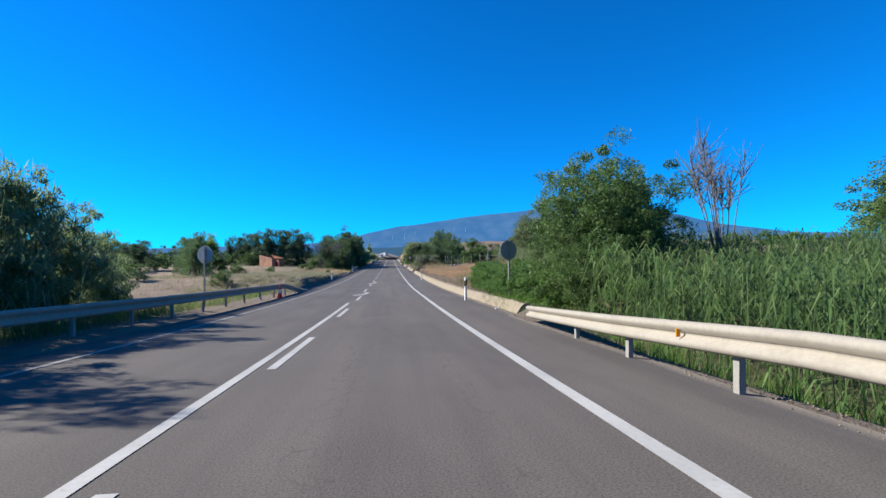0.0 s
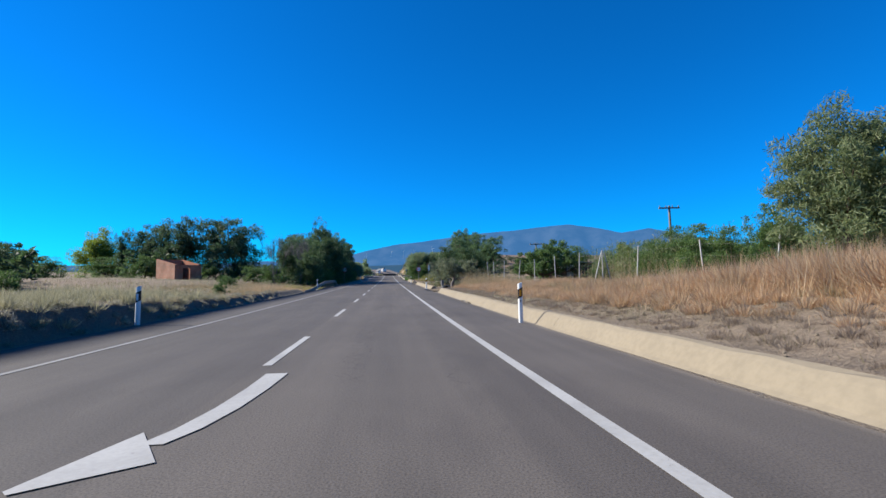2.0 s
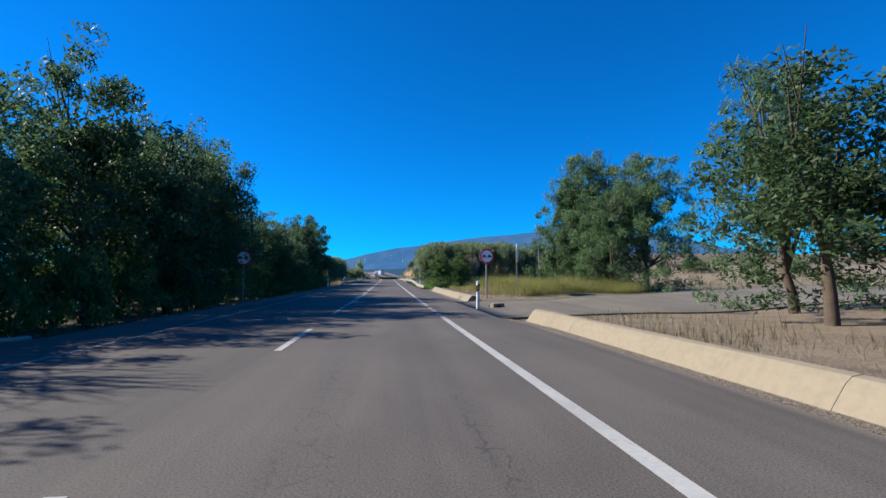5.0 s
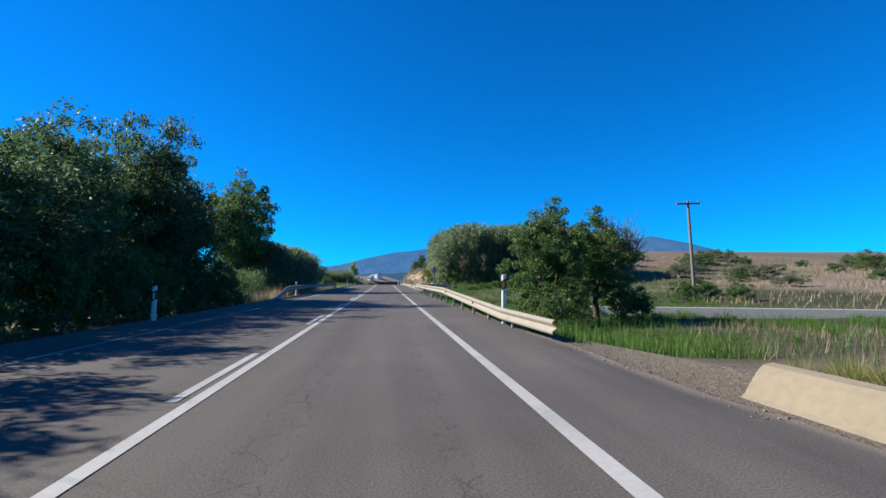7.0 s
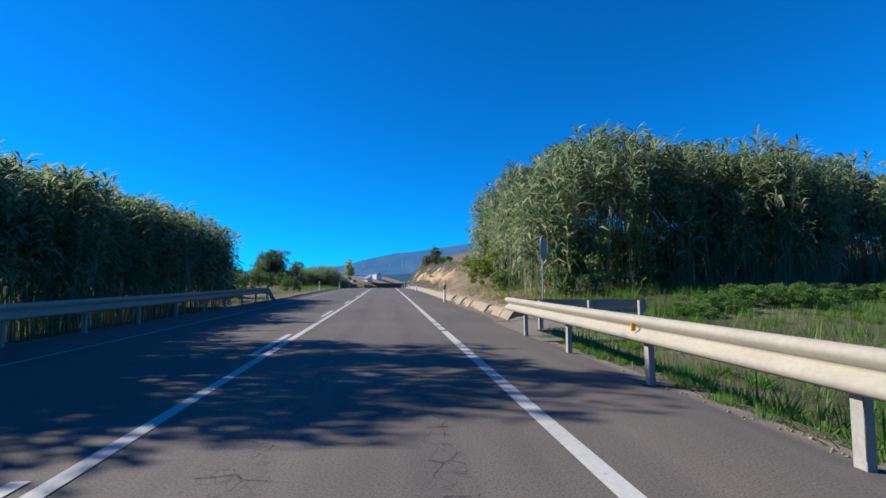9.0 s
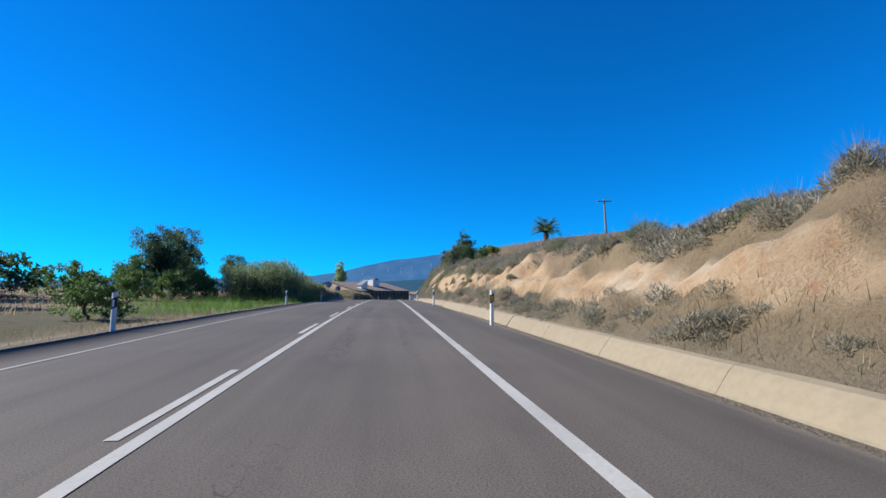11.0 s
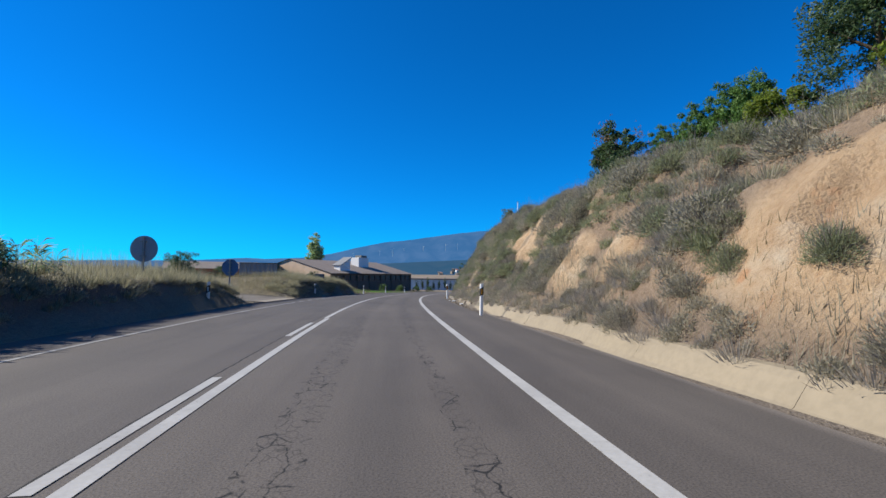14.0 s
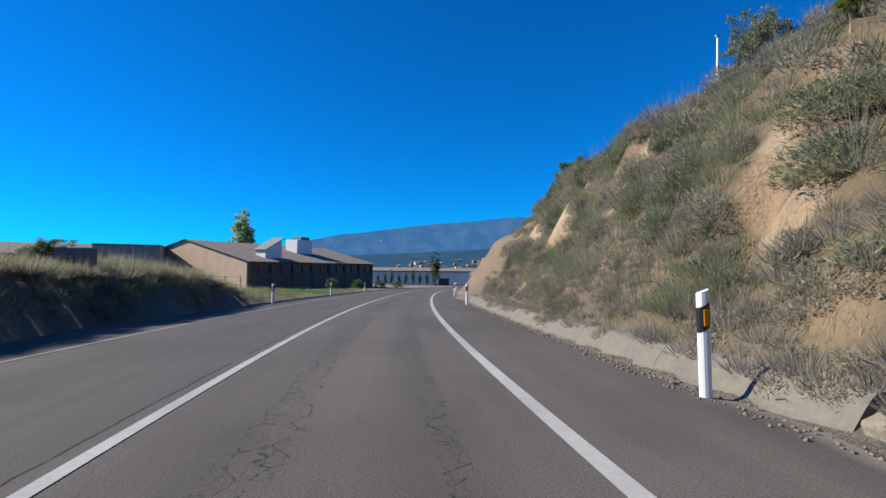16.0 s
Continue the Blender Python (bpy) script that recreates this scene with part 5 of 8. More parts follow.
def long_shed():
    base = -3.0
    ob = empty("long_shed", frame_on((-5.5, 351.0, base), (11.2, 373.6, base)))
    L, W, E, R = 28.0, 21.0, 3.9, 6.6  # length, width, eaves, ridge
    # Walls: the front has a row of openings under the eaves.
    bm = bmesh.new()
    n = 14
    step = L / n
    box_into(bm, 0, L, 0, 0.25, -0.5, E - 1.5)
    box_into(bm, 0, L, 0, 0.25, E - 0.45, E)
    for i in range(n + 1):
        x = min(max(i * step, 0.2), L - 0.2)
        box_into(bm, x - 0.2, x + 0.2, 0, 0.25, E - 1.5, E - 0.45)
    part("front_wall", bm, DARK_WALL, ob)
    for i in range(n):
        part("window", box_bm(i * step + 0.22, (i + 1) * step - 0.22, 0.14, 0.18, E - 1.49, E - 0.46), WINDOW_DARK, ob)
    for x in np.linspace(0, L, 8):
        part("pier", box_bm(max(0, x - 0.2), min(L, x + 0.2), -0.12, -0.002, -0.5, E - 0.1), DARK_WALL, ob)
    part("back_wall", box_bm(0, L, W - 0.25, W, -0.5, E), DARK_WALL, ob)
    for name, x0, x1 in (("gable_wall", -0.25, -0.002), ("far_gable", L + 0.002, L + 0.25)):
        bm = bmesh.new()
        out = [(0, -0.5), (W, -0.5), (W, E), (W / 2, R), (0, E)]
        a = [bm.verts.new((x0, y, z)) for y, z in out]
        b = [bm.verts.new((x1, y, z)) for y, z in out]
        bm.faces.new(a[::-1])
        bm.faces.new(b)
        for i in range(5):
            bm.faces.new((a[i], a[(i + 1) % 5], b[(i + 1) % 5], b[i]))
        bmesh.ops.recalc_face_normals(bm, faces=bm.faces[:])
        part(name, bm, STUCCO, ob, "tan stucco gable")
    pitch = math.atan2(R - E, W / 2)
    run = math.hypot(R - E, W / 2)
    for sign in (0, 1):
        # Wavy sheets.
        xs = np.linspace(-0.5, L + 0.5, 180)
        wave = 0.03 * np.sin(xs * 2 * math.pi / 0.9)
        rows = []
        for t in (-0.5, run):
            y = t * math.cos(pitch)
            z = E + 0.08 + t * math.sin(pitch)
            rows.append(np.stack([xs, np.full(len(xs), y if sign == 0 else W - y), z + wave], -1))
        v = np.stack(rows).reshape(-1, 3)
        low = v - [0, 0, 0.05]
        f = grid_faces(2, len(xs))
        if sign:
            f = f[:, ::-1]
        hung("roof", mesh_of("roof", np.concatenate([v, low]), np.concatenate([f, f[:, ::-1] + len(v)]), ROOF), ob, "stained fibre cement roof")
    # White dormer with a tilted cap, and a white stack.
    bm = bmesh.new()
    out = [(4.4, E + 0.4), (7.4, E + 0.4), (7.4, E + 3.0), (4.4, E + 1.5)]
    a = [bm.verts.new((x, 1.6, z)) for x, z in out]
    b = [bm.verts.new((x, 3.2, z)) for x, z in out]
    bm.faces.new(a)
    bm.faces.new(b[::-1])
    for i in range(4):
        bm.faces.new((a[i], b[i], b[(i + 1) % 4], a[(i + 1) % 4]))
    bmesh.ops.recalc_face_normals(bm, faces=bm.faces[:])
    dormer = part("dormer", bm, WHITE_WALL, ob, "white dormer")
    part("dormer_cap", box_bm(-1.9, 2.0, -1.1, 1.1, 0, 0.14), CORRUGATED, dormer, "tilted dark cap").matrix_basis = pose(5.9, 2.4, E + 2.3, 0, -26.5, 0)
    stack = part("stack", box_bm(14.5, 18.0, 5.0, 7.2, E + 1.0, E + 3.5, 0.04), WHITE_WALL, ob, "white roof tank block")
    part("stack_cap", box_bm(15.6, 17.6, 5.2, 7.0, E + 3.51, E + 4.0, 0.03), GREY_CONCRETE, stack)
    tagged(ob, "long low farm shed with tan gable and stained roof", "farm shed")
    # Lean-to of grey sheeting beside the gable.
    ob = empty("sheet_metal_store", frame_on((-15.8, 352.4, -2.6), (-23.9, 350.6, -2.6)))
    xs = np.linspace(0, 6.2, 110)
    y = 0.06 * np.sign(np.sin(xs * 2 * math.pi / 0.75))
    v = np.concatenate([np.stack([xs, y, np.full(len(xs), z)], -1) for z in (-0.5, 5.15)])
    f = grid_faces(2, len(xs))
    hung("front_sheet", mesh_of("front_sheet", np.concatenate([v, v + [0, -0.03, 0]]), np.concatenate([f, f[:, ::-1] + len(v)]), CORRUGATED), ob)
    part("end_wall", box_bm(-0.2, 0, -7, 0.1, -0.5, 5.2), CORRUGATED, ob)
    part("far_wall", box_bm(6.2, 6.4, -7, 0.1, -0.5, 5.2), CORRUGATED, ob)
    part("roof", box_bm(-0.3, 6.5, -7.2, 0.25, 5.21, 5.3), CORRUGATED, ob)
    tagged(ob, "flat-roofed grey corrugated store beside the shed", "store")
    # Long roof further left.
    ob = empty("distant_shed", frame_on((-20, 355.0, -1.5), (-60, 343, -1.5)))
    part("wall", box_bm(0, 15.2, -9, 0, -0.5, 3.0), BRICK_RED, ob)
    bm = bmesh.new()
    out = [(-9.6, 3.02), (0.6, 3.02), (-4.5, 4.4)]
    a = [bm.verts.new((-0.6, y, z)) for y, z in out]
    b = [bm.verts.new((15.8, y, z)) for y, z in out]
    bm.faces.new(a)
    bm.faces.new(b[::-1])
    for i in range(3):
        bm.faces.new((a[i], b[i], b[(i + 1) % 3], a[(i + 1) % 3]))
    bmesh.ops.recalc_face_normals(bm, faces=bm.faces[:])
    part("roof", bm, ROOF, ob, "long low grey roof")
    tagged(ob, "long low shed with a grey roof behind the bank", "farm shed")


long_shed()


def gate_and_rails():
    ob = empty("yard_fence", frame_on((-12.5, 349.6, -2.4), (-5.6, 346.5, -2.4)))
    for x in np.linspace(0, 7.6, 5):
        part("post", box_bm(x - 0.04, x + 0.04, -0.04, 0.04, -0.4, 1.6), STEEL_POST, ob)
    for z in (0.5, 1.45):
        part("rail", box_bm(0, 7.6, -0.025, 0.025, z, z + 0.06), STEEL_POST, ob)
    tagged(ob, "thin steel yard fence in front of the gable", "fence")


gate_and_rails()


def warehouse():
    ob = empty("warehouse", frame_on((14.5, 431, -6.2), (44, 424, -6.2)))
    part("wall", box_bm(0, 30, 0, 14, -0.5, 5.2), PALE_BLUE, ob)
    for x in np.linspace(2, 28, 9):
        part("panel_joint", box_bm(x - 0.06, x + 0.06, -0.05, -0.002, -0.4, 5.1), WHITE_WALL, ob)
    part("roof", box_bm(-0.5, 30.5, -0.6, 14.5, 5.21, 5.6, 0.05), ROOF, ob, "brown flat roof")
    part("door", box_bm(21, 24, -0.06, -0.003, -0.4, 3.4), WINDOW_DARK, ob, "dark loading door")
    part("annex", box_bm(30.6, 40, -1, 9, -0.5, 4.2), WHITE_WALL, ob, "white annex")
    tagged(ob, "pale blue and white warehouse beyond the bend", "warehouse")


warehouse()


def town():
    """Houses on the far slope, each with its roof and windows."""
    rng = random.Random(21)
    for n in range(44):
        az = radians(rng.uniform(7, 21))
        k = rng.uniform(0.12, 0.5)
        r = 1500 + 800 * k
        h = rng.uniform(4, 8)
        w, d = rng.uniform(7, 15), rng.uniform(7, 11)
        x, y = math.sin(az) * r, 150 + math.cos(az) * r
        top = 2300 * math.tan(radians(float(np.interp(math.degrees(az), [6, 14, 20, 30], [1.5, 1.9, 2.4, 1.8]))))
        z = top * k**1.3 - 12 * (1 - k)
        ob = empty("town_house", Matrix.Translation((x, y, z)) @ pose(0, 0, 0, 0, 0, rng.uniform(-30, 30)))
        wall = rng.choice((TOWN_TAN, WHITE_WALL, STUCCO, TOWN_TAN))
        part("wall", box_bm(-w / 2, w / 2, -d / 2, d / 2, -14, h), wall, ob)
        bm = bmesh.new()
        out = [(-d / 2 - 0.4, h + 0.01), (d / 2 + 0.4, h + 0.01), (0, h + 1.8)]
        a = [bm.verts.new((-w / 2 - 0.3, q, k)) for q, k in out]
        b = [bm.verts.new((w / 2 + 0.3, q, k)) for q, k in out]
        bm.faces.new(a)
        bm.faces.new(b[::-1])
        for i in range(3):
            bm.faces.new((a[i], b[i], b[(i + 1) % 3], a[(i + 1) % 3]))
        bmesh.ops.recalc_face_normals(bm, faces=bm.faces[:])
        part("roof", bm, ROOF if n % 3 else BRICK_RED, ob)
        for k in range(3):
            q = -w / 2 + w * (k + 0.5) / 3
            part("window", box_bm(q - 0.6, q + 0.6, -d / 2 - 0.06, -d / 2 - 0.01, h - 2.4, h - 1.0), WINDOW_DARK, ob)
        tagged(ob, "small tan house on the far hillside", "house", "houses of the far town")


town()


def wind_turbines():
    for n, az in enumerate((-2.5, 0.5, 2.0, 3.3, 5.6, 8.2, 9.6)):
        a = radians(az)
        # On the shoulder of the mountain.
        lift = float(np.interp(az, [-4, 0, 4, 8, 12], [2.4, 3.1, 3.75, 4.5, 5.2]))
        top = math.tan(radians(lift)) * 4350
        r, k = min((abs(top * k**1.3 - 12 * (1 - k) - math.tan(radians(lift * 0.62)) * (3450 + 900 * k)), (3450 + 900 * k, k)) for k in np.linspace(0.2, 0.95, 60))[1]
        base = top * k**1.3
        ob = empty("wind_turbine", Matrix.Translation((math.sin(a) * r, 150 + math.cos(a) * r, base)) @ Matrix.Diagonal((0.62, 0.62, 0.62, 1)))
        v, f = tube([(0, 0, -60), (0, 0, 30), (0, 0, 78)], [1.6, 1.2, 0.8], 8)
        hung("tower", mesh_of("tower", v, f, WHITE), ob)
        part("nacelle", box_bm(-1.3, 1.3, -3, 3, 77, 80, 0.4), WHITE, ob)
        for k in range(3):
            b = radians(120 * k + 23 * n)
            d = Vector((math.sin(b), 0, math.cos(b)))
            v, f = tube([Vector((0, -3.4, 78.5)), Vector((0, -3.4, 78.5)) + d * 13, Vector((0, -3.4, 78.5)) + d * 27], [0.5, 0.9, 0.2], 6)
            hung("blade", mesh_of("blade", v, f, WHITE), ob)
        tagged(ob, "white wind turbine far off before the mountain", "wind turbine", "wind turbines on the foothills")


wind_turbines()


# ---- plants ----
def unit(v):
    return v / (np.linalg.norm(v, axis=-1, keepdims=True) + 1e-9)


def leaves(rng, at, long, wide, droop=0.0, upright=0.0, way=None):
    """Pointed leaves, one island each: (verts, triangles)."""
    n = len(at)
    d = unit(rng.normal(size=(n, 3)) + [0, 0, upright - droop]) if way is None else unit(way + rng.normal(size=(n, 3)) * 0.42)
    side = unit(np.cross(d, rng.normal(size=(n, 3))))
    l = (long * rng.uniform(0.6, 1.3, n))[:, None]
    w = (wide * rng.uniform(0.6, 1.3, n))[:, None]
    v = np.stack([at - d * l * 0.4 + side * w * 0.6, at - d * l * 0.4 - side * w * 0.6, at + d * l * 0.65], 1)
    return v.reshape(-1, 3), np.arange(n * 3).reshape(n, 3)


def blades(rng, at, tall, wide, lean=0.25):
    """Leaning blades that taper to a point."""
    n = len(at)
    h = (tall * rng.uniform(0.55, 1.25, n))[:, None]
    a = rng.uniform(0, 2 * np.pi, n)
    out = np.stack([np.cos(a), np.sin(a), np.zeros(n)], -1)
    side = np.stack([-np.sin(a), np.cos(a), np.zeros(n)], -1) * (wide * rng.uniform(0.6, 1.3, n))[:, None] / 2
    k = (lean * rng.uniform(0.2, 1.6, n))[:, None]
    up = np.array([0, 0, 1.0])
    tip = at + up * h * (1 - 0.25 * k) + out * h * k
    v = np.stack([at - side, at + side, tip], 1)
    return v.reshape(-1, 3), np.arange(n * 3).reshape(n, 3)


def crown_points(rng, clumps, per, size, centre, lump=0.3, fill=0.55, clump=0.24, flat=0.8, skirt=0.0):
    """Leaf places in clumps spread through an uneven ellipsoid."""
    size, centre = np.array(size, float), np.array(centre, float)
    d = unit(rng.normal(size=(clumps, 3)))
    wide = np.where(d[:, 2:] < 0, np.maximum(np.sqrt(1 - np.minimum(d[:, 2:] ** 2, 0.99)), 0.4) ** -skirt, 1.0)
    d = d * np.concatenate([wide, wide, np.ones_like(wide)], 1)
    lobes = unit(rng.normal(size=(7, 3)))
    bulge = 1 + lump * (np.max(d @ lobes.T, axis=1) - 0.75) * 2 + rng.uniform(-0.12, 0.12, clumps)
    r = rng.uniform(0, 1, clumps) ** fill * bulge
    c = centre + d * r[:, None] * size
    k = clump * size.mean() * rng.uniform(0.6, 1.3, clumps)
    off = unit(rng.normal(size=(clumps, per, 3))) * (rng.uniform(0.15, 1.0, (clumps, per, 1)) ** 0.6)
    p = c[:, None] + off * k[:, None, None] * [1.05, 1.05, flat]
    return c, p.reshape(-1, 3)


def limbs(rng, height, trunk_top, centres, girth, count=9):
    """Trunk and limbs that reach into the crown."""
    x, y = rng.uniform(-0.25, 0.25, 2)
    top = np.array([x, y, trunk_top])
    out = [tube([(0, 0, -0.4), (x * 0.3, y * 0.3, trunk_top * 0.5), top], [girth * 1.25, girth, girth * 0.8], 8)]
    pick = centres[rng.choice(len(centres), min(count, len(centres)), replace=False)]
    for c in pick:
        if c[2] < trunk_top * 0.9:
            continue
        mid = top * 0.45 + c * 0.55 + rng.normal(size=3) * 0.15 + [0, 0, 0.1 * height * 0.3]
        out.append(tube([top, mid, c], [girth * 0.55, girth * 0.3, girth * 0.1], 5))
        for _ in range(2):
            q = c + rng.normal(size=3) * height * 0.06
            out.append(tube([mid, (mid + q) / 2 + rng.normal(size=3) * 0.1, q], [girth * 0.22, girth * 0.14, girth * 0.05], 4))
    return soup(out)


def tree(name, label, seed, height, spread, trunk_top, mat, clumps=60, per=130, leaf=(0.16, 0.075), girth=0.13, bark=None, lump=0.3, low=0.15, droop=0.2, fill=0.55, clump=0.24, extra=None, skirt=0.7):
    """A standing tree at the origin; crowns of many small leaves in clumps."""
    rng = np.random.RandomState(seed)
    ob = empty(name, Matrix())
    z0 = height * low
    size = (spread / 2 * 0.84, spread / 2 * 0.84, (height - z0) / 2 * 0.86)
    c, p = crown_points(rng, clumps, per, size, (0, 0, (height + z0) / 2), lump, fill, clump, 0.8, skirt)
    p = p[p[:, 2] > 0.05]
    v, f = limbs(rng, height, trunk_top, c, girth)
    hung("trunk", mesh_of("trunk", v, f, bark or BARK), ob)
    v, f = leaves(rng, p, leaf[0], leaf[1], droop)
    hung("crown", mesh_of("crown", v, f, mat), ob)
    if extra:
        k, mat2 = extra
        top = c[c[:, 2] > np.percentile(c[:, 2], 80)]
        q = top[rng.choice(len(top), 3)][:, None] + rng.normal(size=(3, k // 3, 3)) * [0.15, 0.15, 0.32] + [0, 0, height * 0.03]
        v, f = leaves(rng, q.reshape(-1, 3), leaf[0], leaf[1], 0.1)
        hung("dry_top", mesh_of("dry_top", v, f, mat2), ob, "reddish dying top")["kind"] = "stuff"
    return tagged(ob, label, "tree")


STOCK = {}


def place(key, s, u, height, spread=None, turn=None, sink=0.05, label=None):
    """A tree or shrub from the stock, set on the ground with a given height and spread."""
    ob, h0, w0, used = STOCK[key]
    k = height / h0
    w = (spread / w0) if spread else k
    t = turn if turn is not None else (s * 37.3 + u * 91.7) % 360
    m = Matrix.Translation(ground_at(s, u, sink)) @ pose(0, 0, 0, 0, 0, t) @ Matrix.Diagonal((w, w, k, 1))
    if not used:
        ob.matrix_basis = m
        STOCK[key][3] = True
        return ob
    made = copy_thing(ob, m @ Matrix.Diagonal((*[1 / a for a in ob.scale], 1)))
    if label:
        made["label"] = label
    return made


def stock(key, ob, height, spread):
    STOCK[key] = [ob, height, spread, False]


stock("elm_a", tree("broadleaf_tree", "dark green broadleaf tree with an uneven crown", 1, 7.0, 5.6, 1.8, LEAF_DARK, 180, 85, (0.165, 0.078), low=0.02, clump=0.22), 7.0, 5.6)
stock("elm_b", tree("broadleaf_tree", "dark green broadleaf tree with upright limbs", 2, 8.0, 5.0, 1.9, LEAF_DARK, 180, 85, (0.175, 0.072), lump=0.45, low=0.02, clump=0.22), 8.0, 5.0)
stock("ash_a", tree("broadleaf_tree", "green broadleaf tree with a loose crown", 3, 8.0, 5.0, 1.7, LEAF_WILLOW, 180, 85, (0.19, 0.06), lump=0.5, fill=0.6, low=0.02, clump=0.22, droop=-0.2), 8.0, 5.0)
stock("ash_b", tree("broadleaf_tree", "tall narrow green tree with upright shoots", 4, 9.0, 3.6, 1.5, LEAF_WILLOW, 180, 85, (0.19, 0.055), lump=0.5, fill=0.65, low=0.02, clump=0.22, droop=-0.5), 9.0, 3.6)
stock("willow", tree("broadleaf_tree", "feathery blue-green willow with upright shoots", 21, 9.0, 4.6, 1.2, LEAF_WILLOW, 210, 80, (0.23, 0.040), lump=0.6, fill=0.6, low=-0.02, clump=0.15, droop=-0.9), 9.0, 4.6)
stock("elm_near", tree("broadleaf_tree", "dense dark green tree beside the reeds", 23, 6.6, 5.6, 1.2, LEAF_MID, 270, 120, (0.15, 0.034), lump=0.25, low=-0.03, clump=0.15), 6.6, 5.6)
stock("willow_bush", tree("bush", "bushy blue-green willow growth down to the grass", 24, 4.2, 3.0, 0.4, LEAF_WILLOW, 120, 80, (0.18, 0.034), girth=0.05, lump=0.5, fill=0.6, low=-0.12, clump=0.2, droop=-0.9, skirt=0.9), 4.2, 3.0)
stock("far_a", tree("broadleaf_tree", "dark green tree among others in the field", 5, 7.0, 6.0, 1.5, LEAF_BLUE, 170, 85, (0.22, 0.070), low=-0.04, clump=0.22, lump=0.45, droop=-0.6), 7.0, 6.0)
stock("far_b", tree("broadleaf_tree", "mid green rounded tree in the field", 6, 6.5, 6.2, 1.5, LEAF_MID, 150, 85, (0.20, 0.075), low=-0.04, clump=0.24, lump=0.35, droop=-0.2), 6.5, 6.2)
stock("lime_tree", tree("broadleaf_tree", "rounded yellow-green tree beyond the brick hut", 22, 8.0, 7.0, 1.6, LEAF_LIME, 190, 120, (0.20, 0.085), low=-0.05, clump=0.27, lump=0.3), 8.0, 7.0)
stock("olive", tree("olive_tree", "grey-green olive tree with a wide crown", 7, 3.6, 4.6, 0.8, LEAF_OLIVE, 100, 85, (0.16, 0.055), girth=0.2, bark=BARK_GREY, low=0.05, lump=0.45, clump=0.2), 3.6, 4.6)
stock("pine", tree("pine_tree", "bushy green pine on the grassy slope", 8, 6.0, 5.2, 1.4, LEAF_PINE, 210, 190, (0.22, 0.034), low=-0.03, lump=0.3, droop=-0.6, clump=0.23), 6.0, 5.2)
stock("walnut", tree("broadleaf_tree", "large solitary green tree with a rounded crown", 9, 10.0, 7.2, 2.2, LEAF_MID, 240, 110, (0.24, 0.10), girth=0.2, lump=0.3, low=0.10, clump=0.19, droop=0.8, skirt=0.3), 10.0, 7.2)
stock("roadside", tree("broadleaf_tree", "bushy green tree with a reddish dying top", 10, 5.2, 3.6, 1.0, LEAF_MID, 210, 110, (0.12, 0.045), low=0.0, lump=0.4, clump=0.16, extra=(960, LEAF_RED)), 5.2, 3.6)
stock("poplar", tree("poplar_tree", "slender upright poplar behind the shed", 11, 12.0, 3.6, 2.0, LEAF_POPLAR, 150, 60, (0.30, 0.17), girth=0.07, low=0.0, fill=0.6, lump=0.05, clump=0.2, droop=-0.3), 12.0, 3.6)
stock("clipped", tree("bush", "dense bright green conifer hedge bush", 26, 2.2, 1.6, 0.3, LEAF_HEDGE, 90, 90, (0.10, 0.030), girth=0.04, low=-0.1, fill=0.5, lump=0.12, clump=0.2, droop=-1.0, skirt=0.8), 2.2, 1.6)
stock("cedar", tree("conifer_tree", "dark green conifer with rusty dead sprays", 27, 2.6, 2.4, 0.5, LEAF_DARK, 90, 90, (0.13, 0.040), girth=0.06, low=-0.05, fill=0.55, lump=0.5, clump=0.2, droop=-0.3, extra=(420, LEAF_RED)), 2.6, 2.4)
stock("cypress", tree("cypress_tree", "dark green narrow cypress tree", 12, 8.0, 2.0, 0.8, LEAF_DARK, 60, 70, (0.20, 0.065), low=0.02, fill=0.6, lump=0.08, clump=0.2, droop=-0.8, skirt=0.0), 8.0, 2.0)
stock("bush", tree("bush", "dense green roadside bush", 13, 1.6, 2.6, 0.3, LEAF_MID, 55, 60, (0.115, 0.046), girth=0.04, low=-0.05, lump=0.3), 1.6, 2.6)
stock("hedge", tree("bush", "dense leafy green brambles along the verge", 25, 1.6, 2.8, 0.2, LEAF_HEDGE, 130, 85, (0.095, 0.037), girth=0.03, low=-0.2, lump=0.2, fill=0.45, clump=0.2, droop=-0.2, skirt=0.9), 1.6, 2.8)
stock("tamarisk", tree("bush", "feathery pale green tamarisk behind the barrier", 16, 4.6, 3.4, 0.5, LEAF_TAMARISK, 140, 75, (0.24, 0.033), girth=0.05, low=-0.05, lump=0.6, fill=0.6, clump=0.17, droop=-1.2), 4.6, 3.4)
stock("lime_bush", tree("bush", "bright yellow-green bush by the reeds", 14, 3.0, 3.0, 0.5, LEAF_LIME, 45, 120, (0.14, 0.07), girth=0.05, low=0.0, lump=0.4), 3.0, 3.0)
stock("fig", tree("broadleaf_tree", "green fig tree on the edge of the bank", 15, 3.2, 3.6, 0.7, LEAF_MID, 70, 130, (0.15, 0.075), low=0.05, lump=0.4), 3.2, 3.6)


